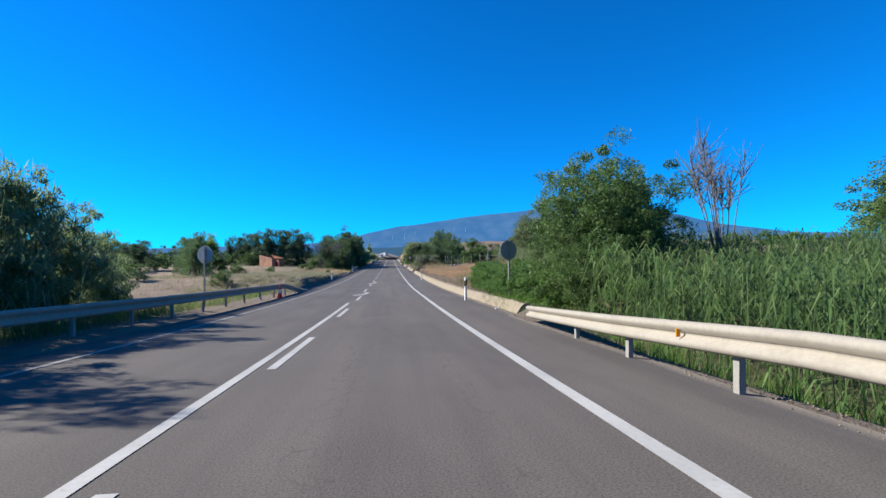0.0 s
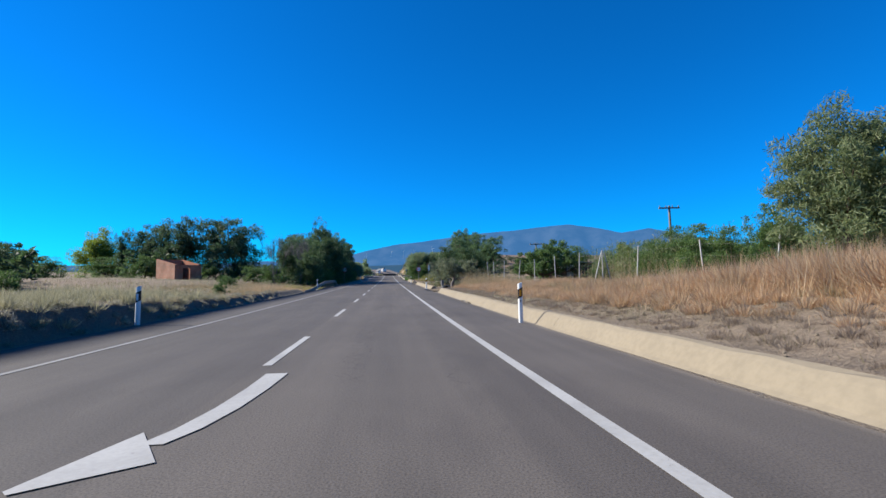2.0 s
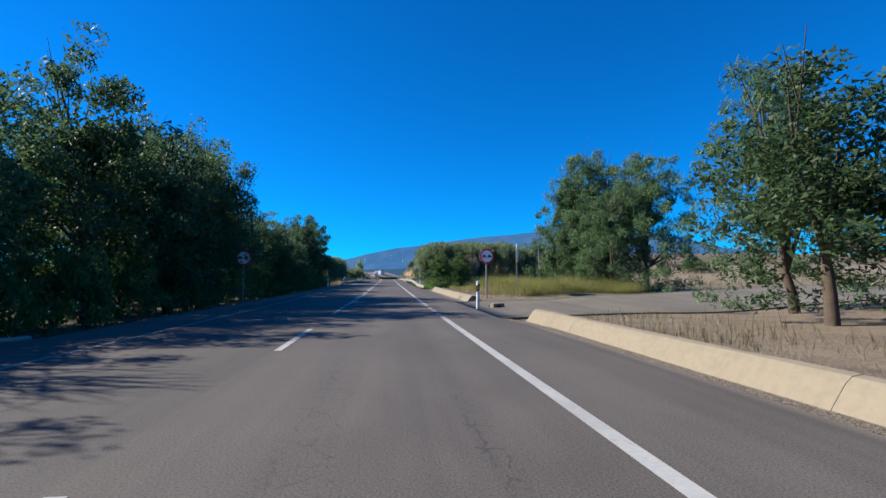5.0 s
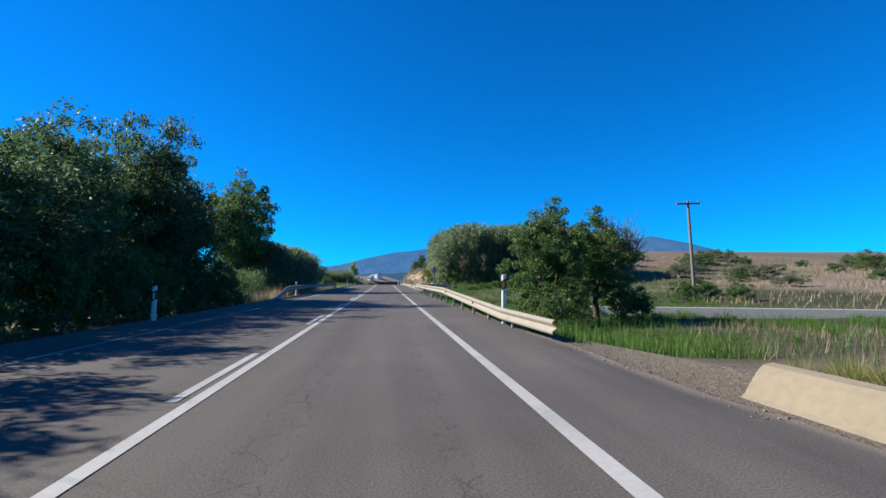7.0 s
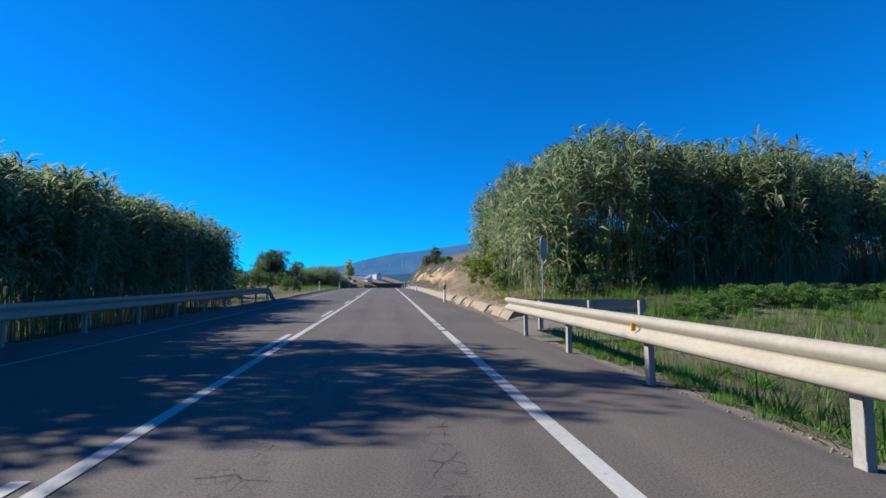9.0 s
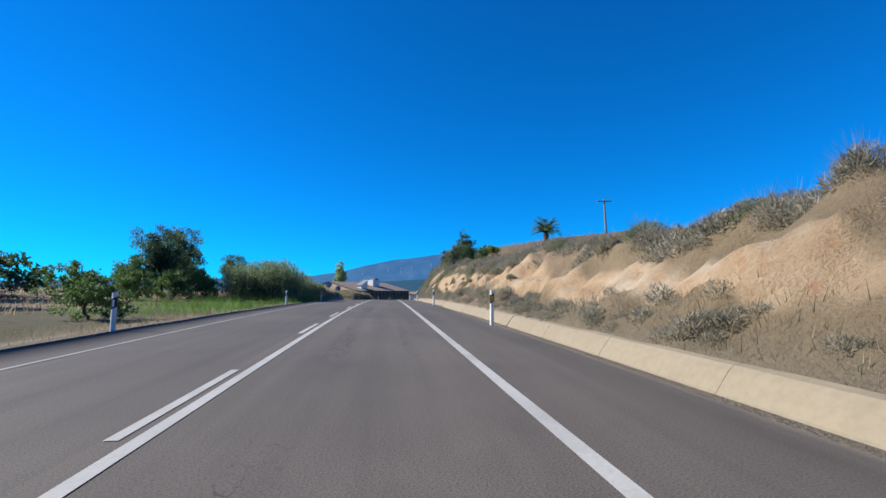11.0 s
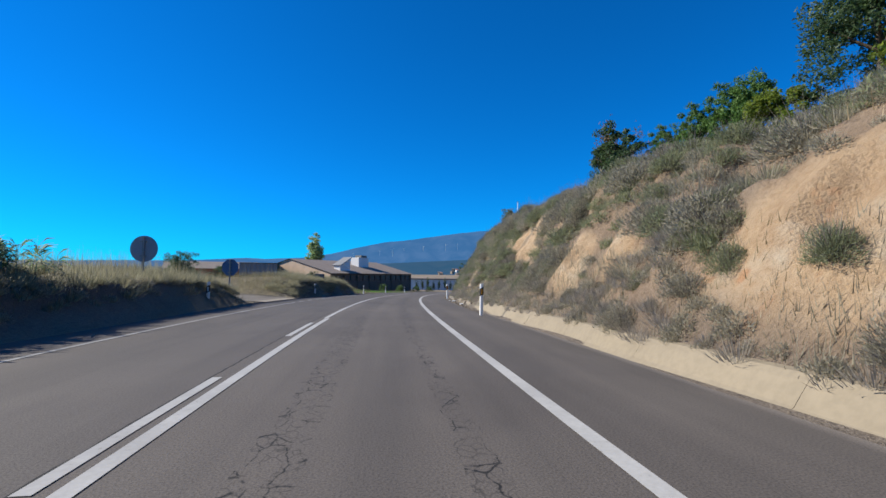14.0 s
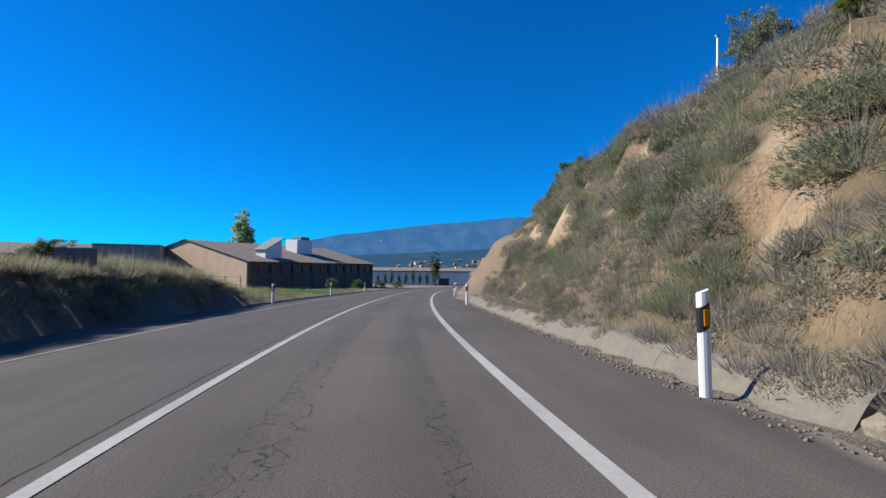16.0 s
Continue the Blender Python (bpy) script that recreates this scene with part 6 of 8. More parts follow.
def shrub_form(rng, tall, wide, count, leaf):
    """A soft rounded shrub: a lumpy dome of narrow leaves that point outwards, and some longer twigs."""
    d = unit(rng.normal(size=(count, 3)))
    d[:, 2] = np.abs(d[:, 2]) - 0.12
    lobes = unit(rng.normal(size=(9, 3)) + [0, 0, 0.5])
    near = np.max(d @ lobes.T, axis=1)
    r = rng.uniform(0, 1, count) ** 0.35 * (0.66 + 0.38 * np.clip((near - 0.55) / 0.4, 0, 1))
    at = d * r[:, None] * [wide * 0.5, wide * 0.5, tall * 0.95]
    stems = count // 16
    tip = unit(d[:stems] + [0, 0, 0.25]) * [wide * 0.5, wide * 0.5, tall] * rng.uniform(0.8, 1.3, (stems, 1))
    side = unit(np.cross(tip, rng.normal(size=(stems, 3)))) * 0.007
    root = np.zeros((stems, 3)) - [0, 0, 0.08]
    v = np.stack([root - side, root + side, tip], 1).reshape(-1, 3)
    return (v, np.arange(stems * 3).reshape(stems, 3)), leaves(rng, at, leaf[0], leaf[1], way=unit(d + [0, 0, 0.55]))


def scrub(key, seed, mat, label, tall, wide, count, leaf=(0.085, 0.017)):
    ob = empty("shrub", Matrix())
    stems, green = shrub_form(np.random.RandomState(seed), tall, wide, count, leaf)
    hung("stem", mesh_of("stem", *stems, BARK_GREY), ob, "thin grey twigs")
    hung("foliage", mesh_of("foliage", *green, mat), ob)
    tagged(ob, label, "shrub", "shrubs on the bank")
    stock(key, ob, tall, wide)


scrub("scrub_a", 31, LEAF_SHRUB, "rounded grey-brown shrub on the sandy bank", 1.0, 1.5, 3600)
scrub("scrub_b", 32, LEAF_SHRUB, "low grey-brown shrub on the sandy bank", 0.7, 1.3, 2800, (0.075, 0.016))
scrub("scrub_c", 33, LEAF_SHRUB_GREEN, "rounded olive-green shrub on the sandy bank", 1.0, 1.4, 3600)
scrub("scrub_d", 34, LEAF_SHRUB_GREEN, "upright olive-green broom shrub on the sandy bank", 1.2, 1.2, 3200, (0.12, 0.015))


def bare_tree(s, u, height, spread, label, seed):
    rng = np.random.RandomState(seed)
    ob = empty("bare_tree", Matrix.Translation(ground_at(s, u)))
    out = []
    for _ in range(15):
        a = rng.uniform(0, 6.28)
        lean = rng.uniform(0.06, 0.46) * spread
        tip = np.array([math.cos(a) * lean, math.sin(a) * lean, height * rng.uniform(0.7, 1.0)])
        mid = tip * 0.5 + [0, 0, height * 0.05]
        out.append(tube([(0, 0, -0.3), mid * 0.5, mid, tip], [0.038, 0.030, 0.020, 0.006], 5))
        for _ in range(20):
            t = rng.uniform(0.35, 0.95)
            b = mid * (1 - t) + tip * t
            q = b + rng.normal(size=3) * [0.35, 0.35, 0.2] + [0, 0, rng.uniform(0.3, 1.0)]
            out.append(tube([b, (b + q) / 2 + rng.normal(size=3) * 0.05, q], [0.018, 0.012, 0.005], 4))
    v, f = soup(out)
    hung("branch_crown", mesh_of("branches", v, f, BARK_GREY), ob)
    return tagged(ob, label, "tree")


bare_tree(16.2, 14.9, 6.3, 3.0, "leafless purple-grey tree behind the reeds", 1)
bare_tree(108, -13.6, 6.6, 5.6, "leafless grey tree on the field's edge", 2)
bare_tree(105, -9.6, 6.0, 3.0, "leafless grey limbs beside the dark trees", 3)
bare_tree(154.5, 12.2, 3.8, 1.6, "half-dead bare bush behind the roadside tree", 4)


def reeds(name, seed, spots, tall, mat, label, per=11, width=0.035, stem=0.012, rise_from=None):
    """A bed of canes with hanging blades and feathery tips, as one mass."""
    rng = np.random.RandomState(seed)
    n = len(spots)
    h = tall * rng.uniform(0.72, 1.08, n)
    sway = rng.normal(size=(n, 2)) * 0.07 * h[:, None]
    base = np.array(spots, float)
    h = h * (1 + 0.13 * lattice(base[:, 0], base[:, 1], 2.6, seed + 3))
    if rise_from is not None:
        h = h * np.clip(0.62 + 0.17 * (base[:, 0] - rise_from), 0.6, 1.0)
    tip = base + np.concatenate([sway, h[:, None]], 1)
    a = rng.uniform(0, np.pi, n)
    side = np.stack([np.cos(a), np.sin(a), np.zeros(n)], -1) * stem
    v = np.stack([base - side, base + side, tip + side * 0.5, tip - side * 0.5], 1).reshape(-1, 3)
    pieces = [(v, np.arange(n * 4).reshape(n, 4))]
    t = rng.uniform(0.02, 1.0, (n, per)) ** 0.62
    at = (base[:, None] * (1 - t[..., None]) + tip[:, None] * t[..., None]).reshape(-1, 3)
    m = n * per
    b = rng.uniform(0, 2 * np.pi, m)
    out = np.stack([np.cos(b), np.sin(b), np.zeros(m)], -1)
    ln = rng.uniform(0.45, 1.0, m)[:, None] * (tall / 5.0) ** 0.4
    rise = rng.uniform(0.4, 1.1, m)[:, None]
    up = np.array([0, 0, 1.0])
    mid = at + out * ln * 0.38 + up * ln * 0.62 * rise
    end = at + out * ln * 0.85 + up * ln * (0.85 * rise - rng.uniform(0.1, 1.1, m)[:, None])
    w = np.cross(out, up) * (width * rng.uniform(0.6, 1.2, m))[:, None]
    v = np.stack([at, mid + w, end, mid - w], 1).reshape(-1, 3)
    pieces.append((v, np.arange(m * 4).reshape(m, 4)))
    v, f = soup(pieces)
    return tagged(new(name, mesh_of(name, v, f, mat)), label, "reeds", kind="stuff")


def spots_in(seed, n, s0, s1, u0, u1, shape=None):
    """Random standing places in a stretch; shape(s, u) tells where there are none."""
    rng = np.random.RandomState(seed)
    s, u = rng.uniform(s0, s1, n), rng.uniform(min(u0, u1), max(u0, u1), n)
    if shape is not None:
        keep = shape(s, u)
        s, u = s[keep], u[keep]
    return road_xyz(s, u, land(s, u) - 0.05)


# Reed beds.
reeds("reed_bed", 41, spots_in(41, 4200, -4, 18, 7.2, 24, lambda s, u: (s < 12.2) | (u > 12.5)), 2.2, LEAF_REED_GREEN, "bright green reeds behind the barrier", 9, 0.02, 0.009)
reeds("reed_bed", 43, spots_in(43, 1500, -14, 13, -14, -6.4, lambda s, u: lattice(s, u, 2.0, 73) > -0.5), 3.0, LEAF_REED, "tall pale green canes behind the barrier", 11, 0.032)
def thicket(name, seed, s, u, tall, mat, label, per=30, long=0.55, half=0.032, dry=0.2):
    """Giant canes in tufts: leafy tops that arch outwards over bare stems, with dead leaves hanging below."""
    rng = np.random.RandomState(seed)
    n = len(s)
    base = road_xyz(s, u, land(s, u) - 0.05)
    tall = np.asarray(tall, float)
    lean = rng.normal(size=(n, 2)) * 0.055 * tall[:, None]
    tip = base + np.concatenate([lean, tall[:, None]], 1)
    a = rng.uniform(0, np.pi, n)
    side = np.stack([np.cos(a), np.sin(a), np.zeros(n)], -1) * 0.011
    v = np.stack([base - side, base + side, tip + side * 0.5, tip - side * 0.5], 1).reshape(-1, 3)
    pieces = [(v, np.arange(n * 4).reshape(n, 4))]
    m = n * per
    up = np.array([0, 0, 1.0])
    # Leafy tops: leaves in two ranks along the last two metres.
    reach = np.minimum(2.3, tall * 0.75)[:, None]
    t = 1 - rng.uniform(0, 1, (n, per)) ** 1.35 * reach / tall[:, None]
    at = (base[:, None] * (1 - t[..., None]) + tip[:, None] * t[..., None]).reshape(-1, 3)
    rank = (rng.uniform(0, 2 * np.pi, (n, 1)) + np.pi * rng.randint(0, 2, (n, per)) + rng.normal(size=(n, per)) * 0.55).ravel()
    out = np.stack([np.cos(rank), np.sin(rank), np.zeros(m)], -1)
    top = ((t - (1 - reach / tall[:, None])) / (reach / tall[:, None])).ravel()[:, None]
    ln = long * rng.uniform(0.65, 1.25, m)[:, None] * (1.05 - 0.35 * top**3)
    rise = 0.25 + 0.6 * top**2 + rng.uniform(-0.1, 0.2, m)[:, None]
    mid = at + out * ln * 0.42 + up * ln * 0.55 * rise
    end = at + out * ln * 0.92 + up * ln * (rise - rng.uniform(0.25, 0.95, m)[:, None] * (1.05 - 0.6 * top))
    w = np.cross(out, up) * (half * rng.uniform(0.65, 1.2, m))[:, None] + up * (half * rng.normal(size=m) * 0.4)[:, None]
    v = np.stack([at, mid + w, end, mid - w], 1).reshape(-1, 3)
    pieces.append((v, np.arange(m * 4).reshape(m, 4)))
    bed = tagged(new(name, mesh_of(name, *soup(pieces), mat)), label, "reeds", kind="stuff")
    # Dead leaves that hang along the stems.
    k = max(1, int(per * dry))
    t = rng.uniform(0.05, 0.72, (n, k))
    at = (base[:, None] * (1 - t[..., None]) + tip[:, None] * t[..., None]).reshape(-1, 3)
    m = n * k
    b = rng.uniform(0, 2 * np.pi, m)
    out = np.stack([np.cos(b), np.sin(b), np.zeros(m)], -1)
    ln = rng.uniform(0.25, 0.6, m)[:, None]
    w = np.cross(out, up) * 0.016
    v = np.stack([at, at + out * ln * 0.3 + w, at + out * ln * 0.35 - up * ln * 0.8, at + out * ln * 0.3 - w], 1).reshape(-1, 3)
    tagged(new("dry_cane_leaves", mesh_of("dry_cane_leaves", v, np.arange(m * 4).reshape(m, 4), REED_DRY)), "dead grey-tan leaves hanging in the canes", "reeds", kind="stuff")
    return bed


def clumped(seed, clumps, each, s0, s1, u0, u1, inside, spread=0.30):
    """Standing places in tufts, only where inside(s, u) says so: s, u, and each tuft's random share."""
    rng = np.random.RandomState(seed)
    cs, cu = rng.uniform(s0, s1, clumps), rng.uniform(min(u0, u1), max(u0, u1), clumps)
    keep = inside(cs, cu)
    cs, cu = cs[keep], cu[keep]
    share = np.repeat(rng.uniform(0, 1, len(cs)), each)
    s = np.repeat(cs, each) + rng.normal(size=len(share)) * spread
    u = np.repeat(cu, each) + rng.normal(size=len(share)) * spread
    return s, u, np.clip(share + rng.uniform(-0.12, 0.12, len(share)), 0, 1)


def right_canes():
    front = lambda s, u: s - (187.6 + 0.16 * (u - 7) + 2.0 * lattice(u, 0.2 * s, 2.3, 49))
    side = lambda s, u: u - np.where(s > 196, 8.5, 8.0)
    inside = lambda s, u: (front(s, u) > 0) & (side(s, u) > 0) & (s < np.where(u < 11, 205, 195 + 0.3 * (u - 7)))
    s, u, share = clumped(44, 1250, 5, 186.5, 206, 6.9, 32.5, inside)
    edge = np.minimum(front(s, u), side(s, u) * 1.2)
    deep = np.clip(edge / 2.2, 0, 1)
    full = 6.0 * np.interp(u, [7, 9, 11, 20, 27, 32.5], [0.92, 1.02, 1.06, 1.02, 0.95, 0.75]) * (1 + 0.09 * lattice(s, u, 3.0, 47))
    thicket("reed_bed", 44, s, u, full * (0.40 + 0.5 * share + (0.44 - 0.28 * share) * deep), LEAF_REED, "dense wall of tall grey-green giant canes", 27, 0.72, 0.042, 0.25)


def left_canes():
    side = lambda s, u: -6.9 - u
    s, u, share = clumped(45, 620, 5, 181, 202, -13, -6.8, lambda s, u: side(s, u) > 0)
    deep = np.clip(np.minimum(side(s, u), 202 - s) / 2.0, 0, 1)
    thicket("reed_bed", 45, s, u, 5.4 * np.interp(s, [181, 199, 202], [1, 1, 0.8]) * (0.5 + 0.42 * share + (0.42 - 0.36 * share) * deep), LEAF_REED, "tall green canes behind the barrier", 24, 0.66, 0.04)
    # The lower thicket at the edge of the field.
    s, u, share = clumped(46, 640, 5, 251.5, 271.5, -12, -5.9, lambda s, u: u < -6.2 + 0.03 * np.clip(s - 260, 0, 9))
    tall = np.interp(s, [251, 254, 258, 262, 266, 269, 271.5], [3.0, 3.4, 2.9, 1.9, 1.35, 1.1, 0.8]) * (0.66 + 0.42 * share) * (1 + 0.2 * lattice(s, u, 2.6, 48))
    thicket("reed_bed", 46, s, u, tall, LEAF_REED, "shoulder-high canes on the edge of the field", 20, 0.42, 0.022)


def fence_canes():
    """Standing places and heights of the canes behind the fence."""
    s, u, share = clumped(52, 210, 5, 60, 84, 19.5, 25, lambda s, u: u > 24.6 - (s - 60) * 0.19)
    return s, u, 2.5 + 1.1 * share


right_canes()
left_canes()
_s, _u, _share = clumped(42, 330, 5, 17, 37, 9.2, 17, lambda s, u: u > 9.6 + (s - 18) * 0.08)
thicket("reed_bed", 52, *fence_canes(), LEAF_REED_MIX, "yellow-green canes behind the fence", 16, 0.45, 0.020, 0.3)
thicket("reed_bed", 42, _s, _u, np.interp(_s, [17, 24, 37], [2.2, 1.7, 1.0]) + 0.5 * _share, LEAF_REED_MIX, "green reeds behind the brambles of the verge", 18, 0.34, 0.012, 0.25)
place("willow", 6.8, -10.6, 9.6, 4.4)
place("willow", 2.6, -10.4, 9.6, 4.4)
place("willow", -1.5, -10.4, 9.0, 4.2)
reeds("reed_bed", 51, spots_in(51, 1300, 160.5, 180, -15, -7.6), 2.3, LEAF_WILLOW, "waist-high canes and rough grass behind the barrier", 9, 0.03)
for n in range(11):
    place("hedge", 184.2 + n * 0.36 + (n * 7 % 3) * 0.4, 11.0 + n * 1.5, 0.5 + (n * 5 % 4) * 0.12, 2.0)
for n in range(14):
    place("bush", 189 + (n * 5 % 14) * 1.1, 9.6 + n * 0.95, 2.6 + (n % 3) * 0.6, 3.6)

# Trees on the right.
place("elm_near", 14.9, 9.5, 6.5, 6.0)
place("elm_near", 17.2, 10.6, 6.0, 5.0)
place("elm_near", 13.9, 8.7, 3.4, 3.4)
place("elm_near", 18.6, 9.3, 5.6, 4.2)
place("hedge", 16.6, 7.9, 1.6, 2.8)
place("elm_b", 17.8, 11.8, 5.8, 4.2)
place("far_b", 24, 33, 6.5, 7)
place("far_b", 30, 40, 5.0, 8)
place("far_a", 14, 38, 4.2, 7)
for s, u, h, w in ((18.6, 7.9, 1.5, 2.8), (20.6, 8.0, 1.5, 3.0), (22.4, 7.9, 1.4, 2.8), (24.3, 8.0, 1.5, 3.0), (26.2, 8.1, 1.5, 3.0), (28.2, 8.3, 1.5, 3.0), (30.2, 8.6, 1.5, 3.0), (32.2, 8.9, 1.4, 2.8), (34.2, 9.2, 1.2, 2.6), (36.2, 9.7, 1.1, 2.4), (19.6, 7.4, 0.9, 2.0), (22.0, 7.4, 0.9, 2.0), (24.6, 7.4, 0.9, 2.0), (27.4, 7.5, 0.9, 2.0),
                   (21.5, 10.0, 1.6, 3.2), (24.4, 10.2, 1.5, 3.2), (27.2, 10.5, 1.4, 3.2), (30.0, 10.8, 1.3, 3.2)):
    place("hedge", s, u, h, w)
place("pine", 56.8, 19.6, 7.1, 5.8)
place("willow_bush", 55.2, 22.2, 4.6, 3.6)
place("far_b", 50, 26, 4.0, 4.5)
for s, u, h, w in ((60, 24, 2.6, 3), (64, 26, 3.0, 3.4), (69, 25, 2.6, 3), (74, 25, 2.8, 3), (52, 30, 3, 4), (66, 31, 4, 4), (79, 27, 3, 4), (84, 22, 2.6, 3)):
    place("willow_bush", s, u, h, w)
place("fig", 84.5, 16.6, 4.2, 3.6)
place("fig", 87.5, 19.0, 4.8, 5.0)
place("fig", 90.5, 17.0, 3.6, 4.2)
place("far_b", 92, 20, 4.5, 4.5)
place("far_b", 97, 25, 4.5, 5)
place("far_a", 104, 27, 4, 6)
for s, u, h, w in ((87.8, 8.2, 3.4, 4.0), (89.5, 10.3, 3.2, 4.0), (91.5, 7.6, 2.6, 3.2), (95, 8.6, 3.2, 4.4)):
    place("olive", s, u, h, w)
place("willow", 127.2, 16.6, 11.0, 6.0)
place("elm_a", 106, 10.5, 5.2, 5.0)
place("elm_a", 101, 12.5, 4.6, 5.0)
place("willow", 128.4, 15.2, 9.2, 4.4)
for s, u, h, w in ((128.4, 14.4, 4.8, 2.8), (126.2, 15.0, 4.8, 3.0), (129.4, 13.4, 5.6, 2.2), (130.6, 15.6, 6.0, 3.0)):
    place("willow_bush", s, u, h, w)
place("willow", 125.0, 15.4, 8.0, 4.0)
place("willow", 129.2, 14.6, 12.0, 5.2)
place("willow", 124.6, 17.4, 11.0, 5.6)
place("ash_a", 131, 17.5, 8.0, 6.0)
place("willow", 109.5, 13.0, 8.5, 4.5)
place("willow", 106.8, 16.0, 8.0, 5.0)
place("bush", 127.6, 9.6, 0.7, 0.9)
place("willow", 139.6, 17.8, 5.0, 3.0)
place("roadside", 152.3, 8.0, 5.0, 3.3)
place("roadside", 153.8, 10.7, 5.0, 3.6)
for s, u, h, w in ((150.5, 7.6, 1.3, 2.2), (155.5, 8.6, 1.7, 2.6), (157.5, 11, 1.4, 2.4), (152, 11.5, 1.5, 2.2)):
    place("bush", s, u, h, w)
for s, u, h, w in ((206, 30, 6.0, 8.0), (216, 40, 6.0, 9.0), (182, 60, 3.0, 5.0), (172, 72, 3, 5), (190, 64, 3, 4)):
    place("far_b", s, u, h, w)
place("lime_bush", 197.5, 8.3, 2.6, 2.8)
place("lime_bush", 200.5, 9.2, 3.2, 3.0)
place("fig", 199, 10.4, 4.2, 3.4)
place("lime_bush", 203.4, 8.3, 1.9, 2.4)
place("bush", 194, 7.9, 1.2, 2.2)
# On the bank's edge.
place("bush", 256.4, 12.2, 1.6, 2.4)
place("lime_bush", 258.2, 13.4, 1.7, 2.4)
place("elm_a", 260.2, 11.2, 2.2, 2.8)
place("olive", 261.5, 9.9, 3.2, 3.4)
place("olive", 263.4, 9.8, 1.9, 1.9)
place("elm_b", 267.6, 12.0, 4.0, 2.8)
place("lime_bush", 265.6, 11.0, 1.7, 1.9)
place("lime_bush", 269.2, 11.2, 1.4, 1.7)
for s, u, h, w in ((270.6, 11.8, 1.9, 1.5), (271.8, 12.0, 2.1, 1.6), (273.0, 11.8, 1.9, 1.5), (274.2, 11.4, 1.6, 1.4)):
    place("clipped", s, u, h, w)
place("cedar", 275.9, 10.3, 2.5, 2.5)
place("cedar", 277.4, 11.2, 2.0, 2.2)
place("olive", 300.6, 11.0, 1.9, 1.7)
place("olive", 301.6, 11.3, 1.5, 1.5)
place("lime_bush", 299.4, 10.5, 0.9, 1.4)
place("lime_bush", 297.8, 10.6, 0.8, 1.2)
place("lime_bush", 316, 10.4, 1.7, 1.2)
place("fig", 312.5, 10.6, 1.3, 1.6)
place("fig", 318, 12, 2, 2.6)

# Trees on the left.
for key, s, u, h, w in (("far_a", 106, -18.4, 9.6, 8.6), ("far_a", 105.5, -24.0, 9.4, 8.0), ("far_a", 108, -29.5, 8.6, 7.0), ("lime_tree", 115, -40, 8.3, 6.6), ("far_a", 76, -41, 6.6, 5.0), ("far_a", 78.5, -37, 5.6, 4.6), ("far_a", 75, -46, 5.4, 4.4), ("ash_b", 50, -17.5, 5.4, 1.7), ("ash_b", 52.4, -18.6, 4.9, 1.6), ("ash_b", 61, -22, 6.2, 1.9), ("ash_b", 66.4, -24, 5.6, 1.8), ("far_a", 107, -21, 9.2, 3.2), ("far_a", 106, -27, 8.4, 2.8), ("far_a", 108, -33, 7.8, 2.8), ("willow", 49.2, -17.4, 4.0, 3.0), ("willow", 54, -19.5, 5.6, 3.2), ("willow", 64, -23, 6.2, 4.6), ("willow", 58, -21.5, 5.6, 3.6), ("willow", 69, -25, 5.4, 3.8), ("far_b", 101, -27, 3.0, 5.0), ("far_b", 104, -33, 3.2, 5.4), ("far_b", 101, -38, 3.0, 5.0), ("far_b", 98, -43, 2.8, 5.0), ("far_b", 107, -47, 3.4, 6.0), ("far_b", 104, -53, 3.2, 6.0), ("far_b", 110, -14.5, 3.0, 4.4), ("far_a", 70, -27, 4.4, 4), ("far_a", 118, -60, 7, 10),
                        ("far_a", 140, -70, 7, 12), ("far_b", 110, -70, 6, 10), ("far_a", 150, -95, 8, 14), ("far_a", 95, -75, 6, 9), ("far_b", 80, -80, 6, 9), ("far_a", 170, -120, 9, 16), ("far_a", 120, -110, 7, 14), ("far_a", 76.5, -24.5, 3.6, 2.2), ("far_b", 60, -60, 5, 9), ("far_a", 40, -55, 5, 9), ("far_b", 25, -45, 5, 8)):
    place(key, s, u, h, w)
for s, u, h, w in ((44, -12, 1.2, 2.2), (36, -10.5, 1.3, 2.0), (61, -13, 1.2, 1.8), (84, -12, 1.0, 2.2), (38, -18, 1.6, 3), (65.8, -6.6, 0.75, 1.0)):
    place("bush", s, u, h, w)
wood = random.Random(5)
for key, s, u, h, w in (("olive", 190, 38, 2.0, 5.0), ("olive", 194, 42, 2.2, 5.0), ("far_b", 199, 46, 2.6, 6.0), ("olive", 188, 45, 1.8, 5.0), ("bush", 184, 41, 1.6, 4.0), ("far_b", 205, 52, 2.4, 6.0)):
    place(key, s, u, h, w)
for n in range(14):
    place("olive", 176 + n * 4.3, 40 + (n * 11 % 7) * 5.0, 1.3 + (n % 4) * 0.4, 3.6 + (n % 3))
for n in range(9):
    place("bush", 178 + n * 3.6, 52 + (n * 7 % 5) * 6.0, 1.2 + (n % 3) * 0.5, 2.6)
for s, u, h in ((168, 24, 1.7), (170, 26.5, 1.9), (166.5, 27, 1.5), (173, 29, 1.6)):
    place("bush", s, u, h, 3.0)


def far_wood(seed, spots, mat, label):
    """Far trees and hedges whose crowns run together, as one mass."""
    rng = np.random.RandomState(seed)
    cloud = []
    for s, u, h, w in spots:
        _, p = crown_points(rng, 30, 28, (w / 2, w / 2, h / 2), (0, 0, h * 0.48), 0.45, 0.55, 0.2, 0.8, 0.7)
        cloud.append(p[p[:, 2] > -0.2] + road_xyz(s, u, land(s, u)))
    v, f = leaves(rng, np.concatenate(cloud), 0.42, 0.22, 0.1)
    return tagged(new("wood", mesh_of("wood", v, f, mat)), label, "trees", kind="stuff")


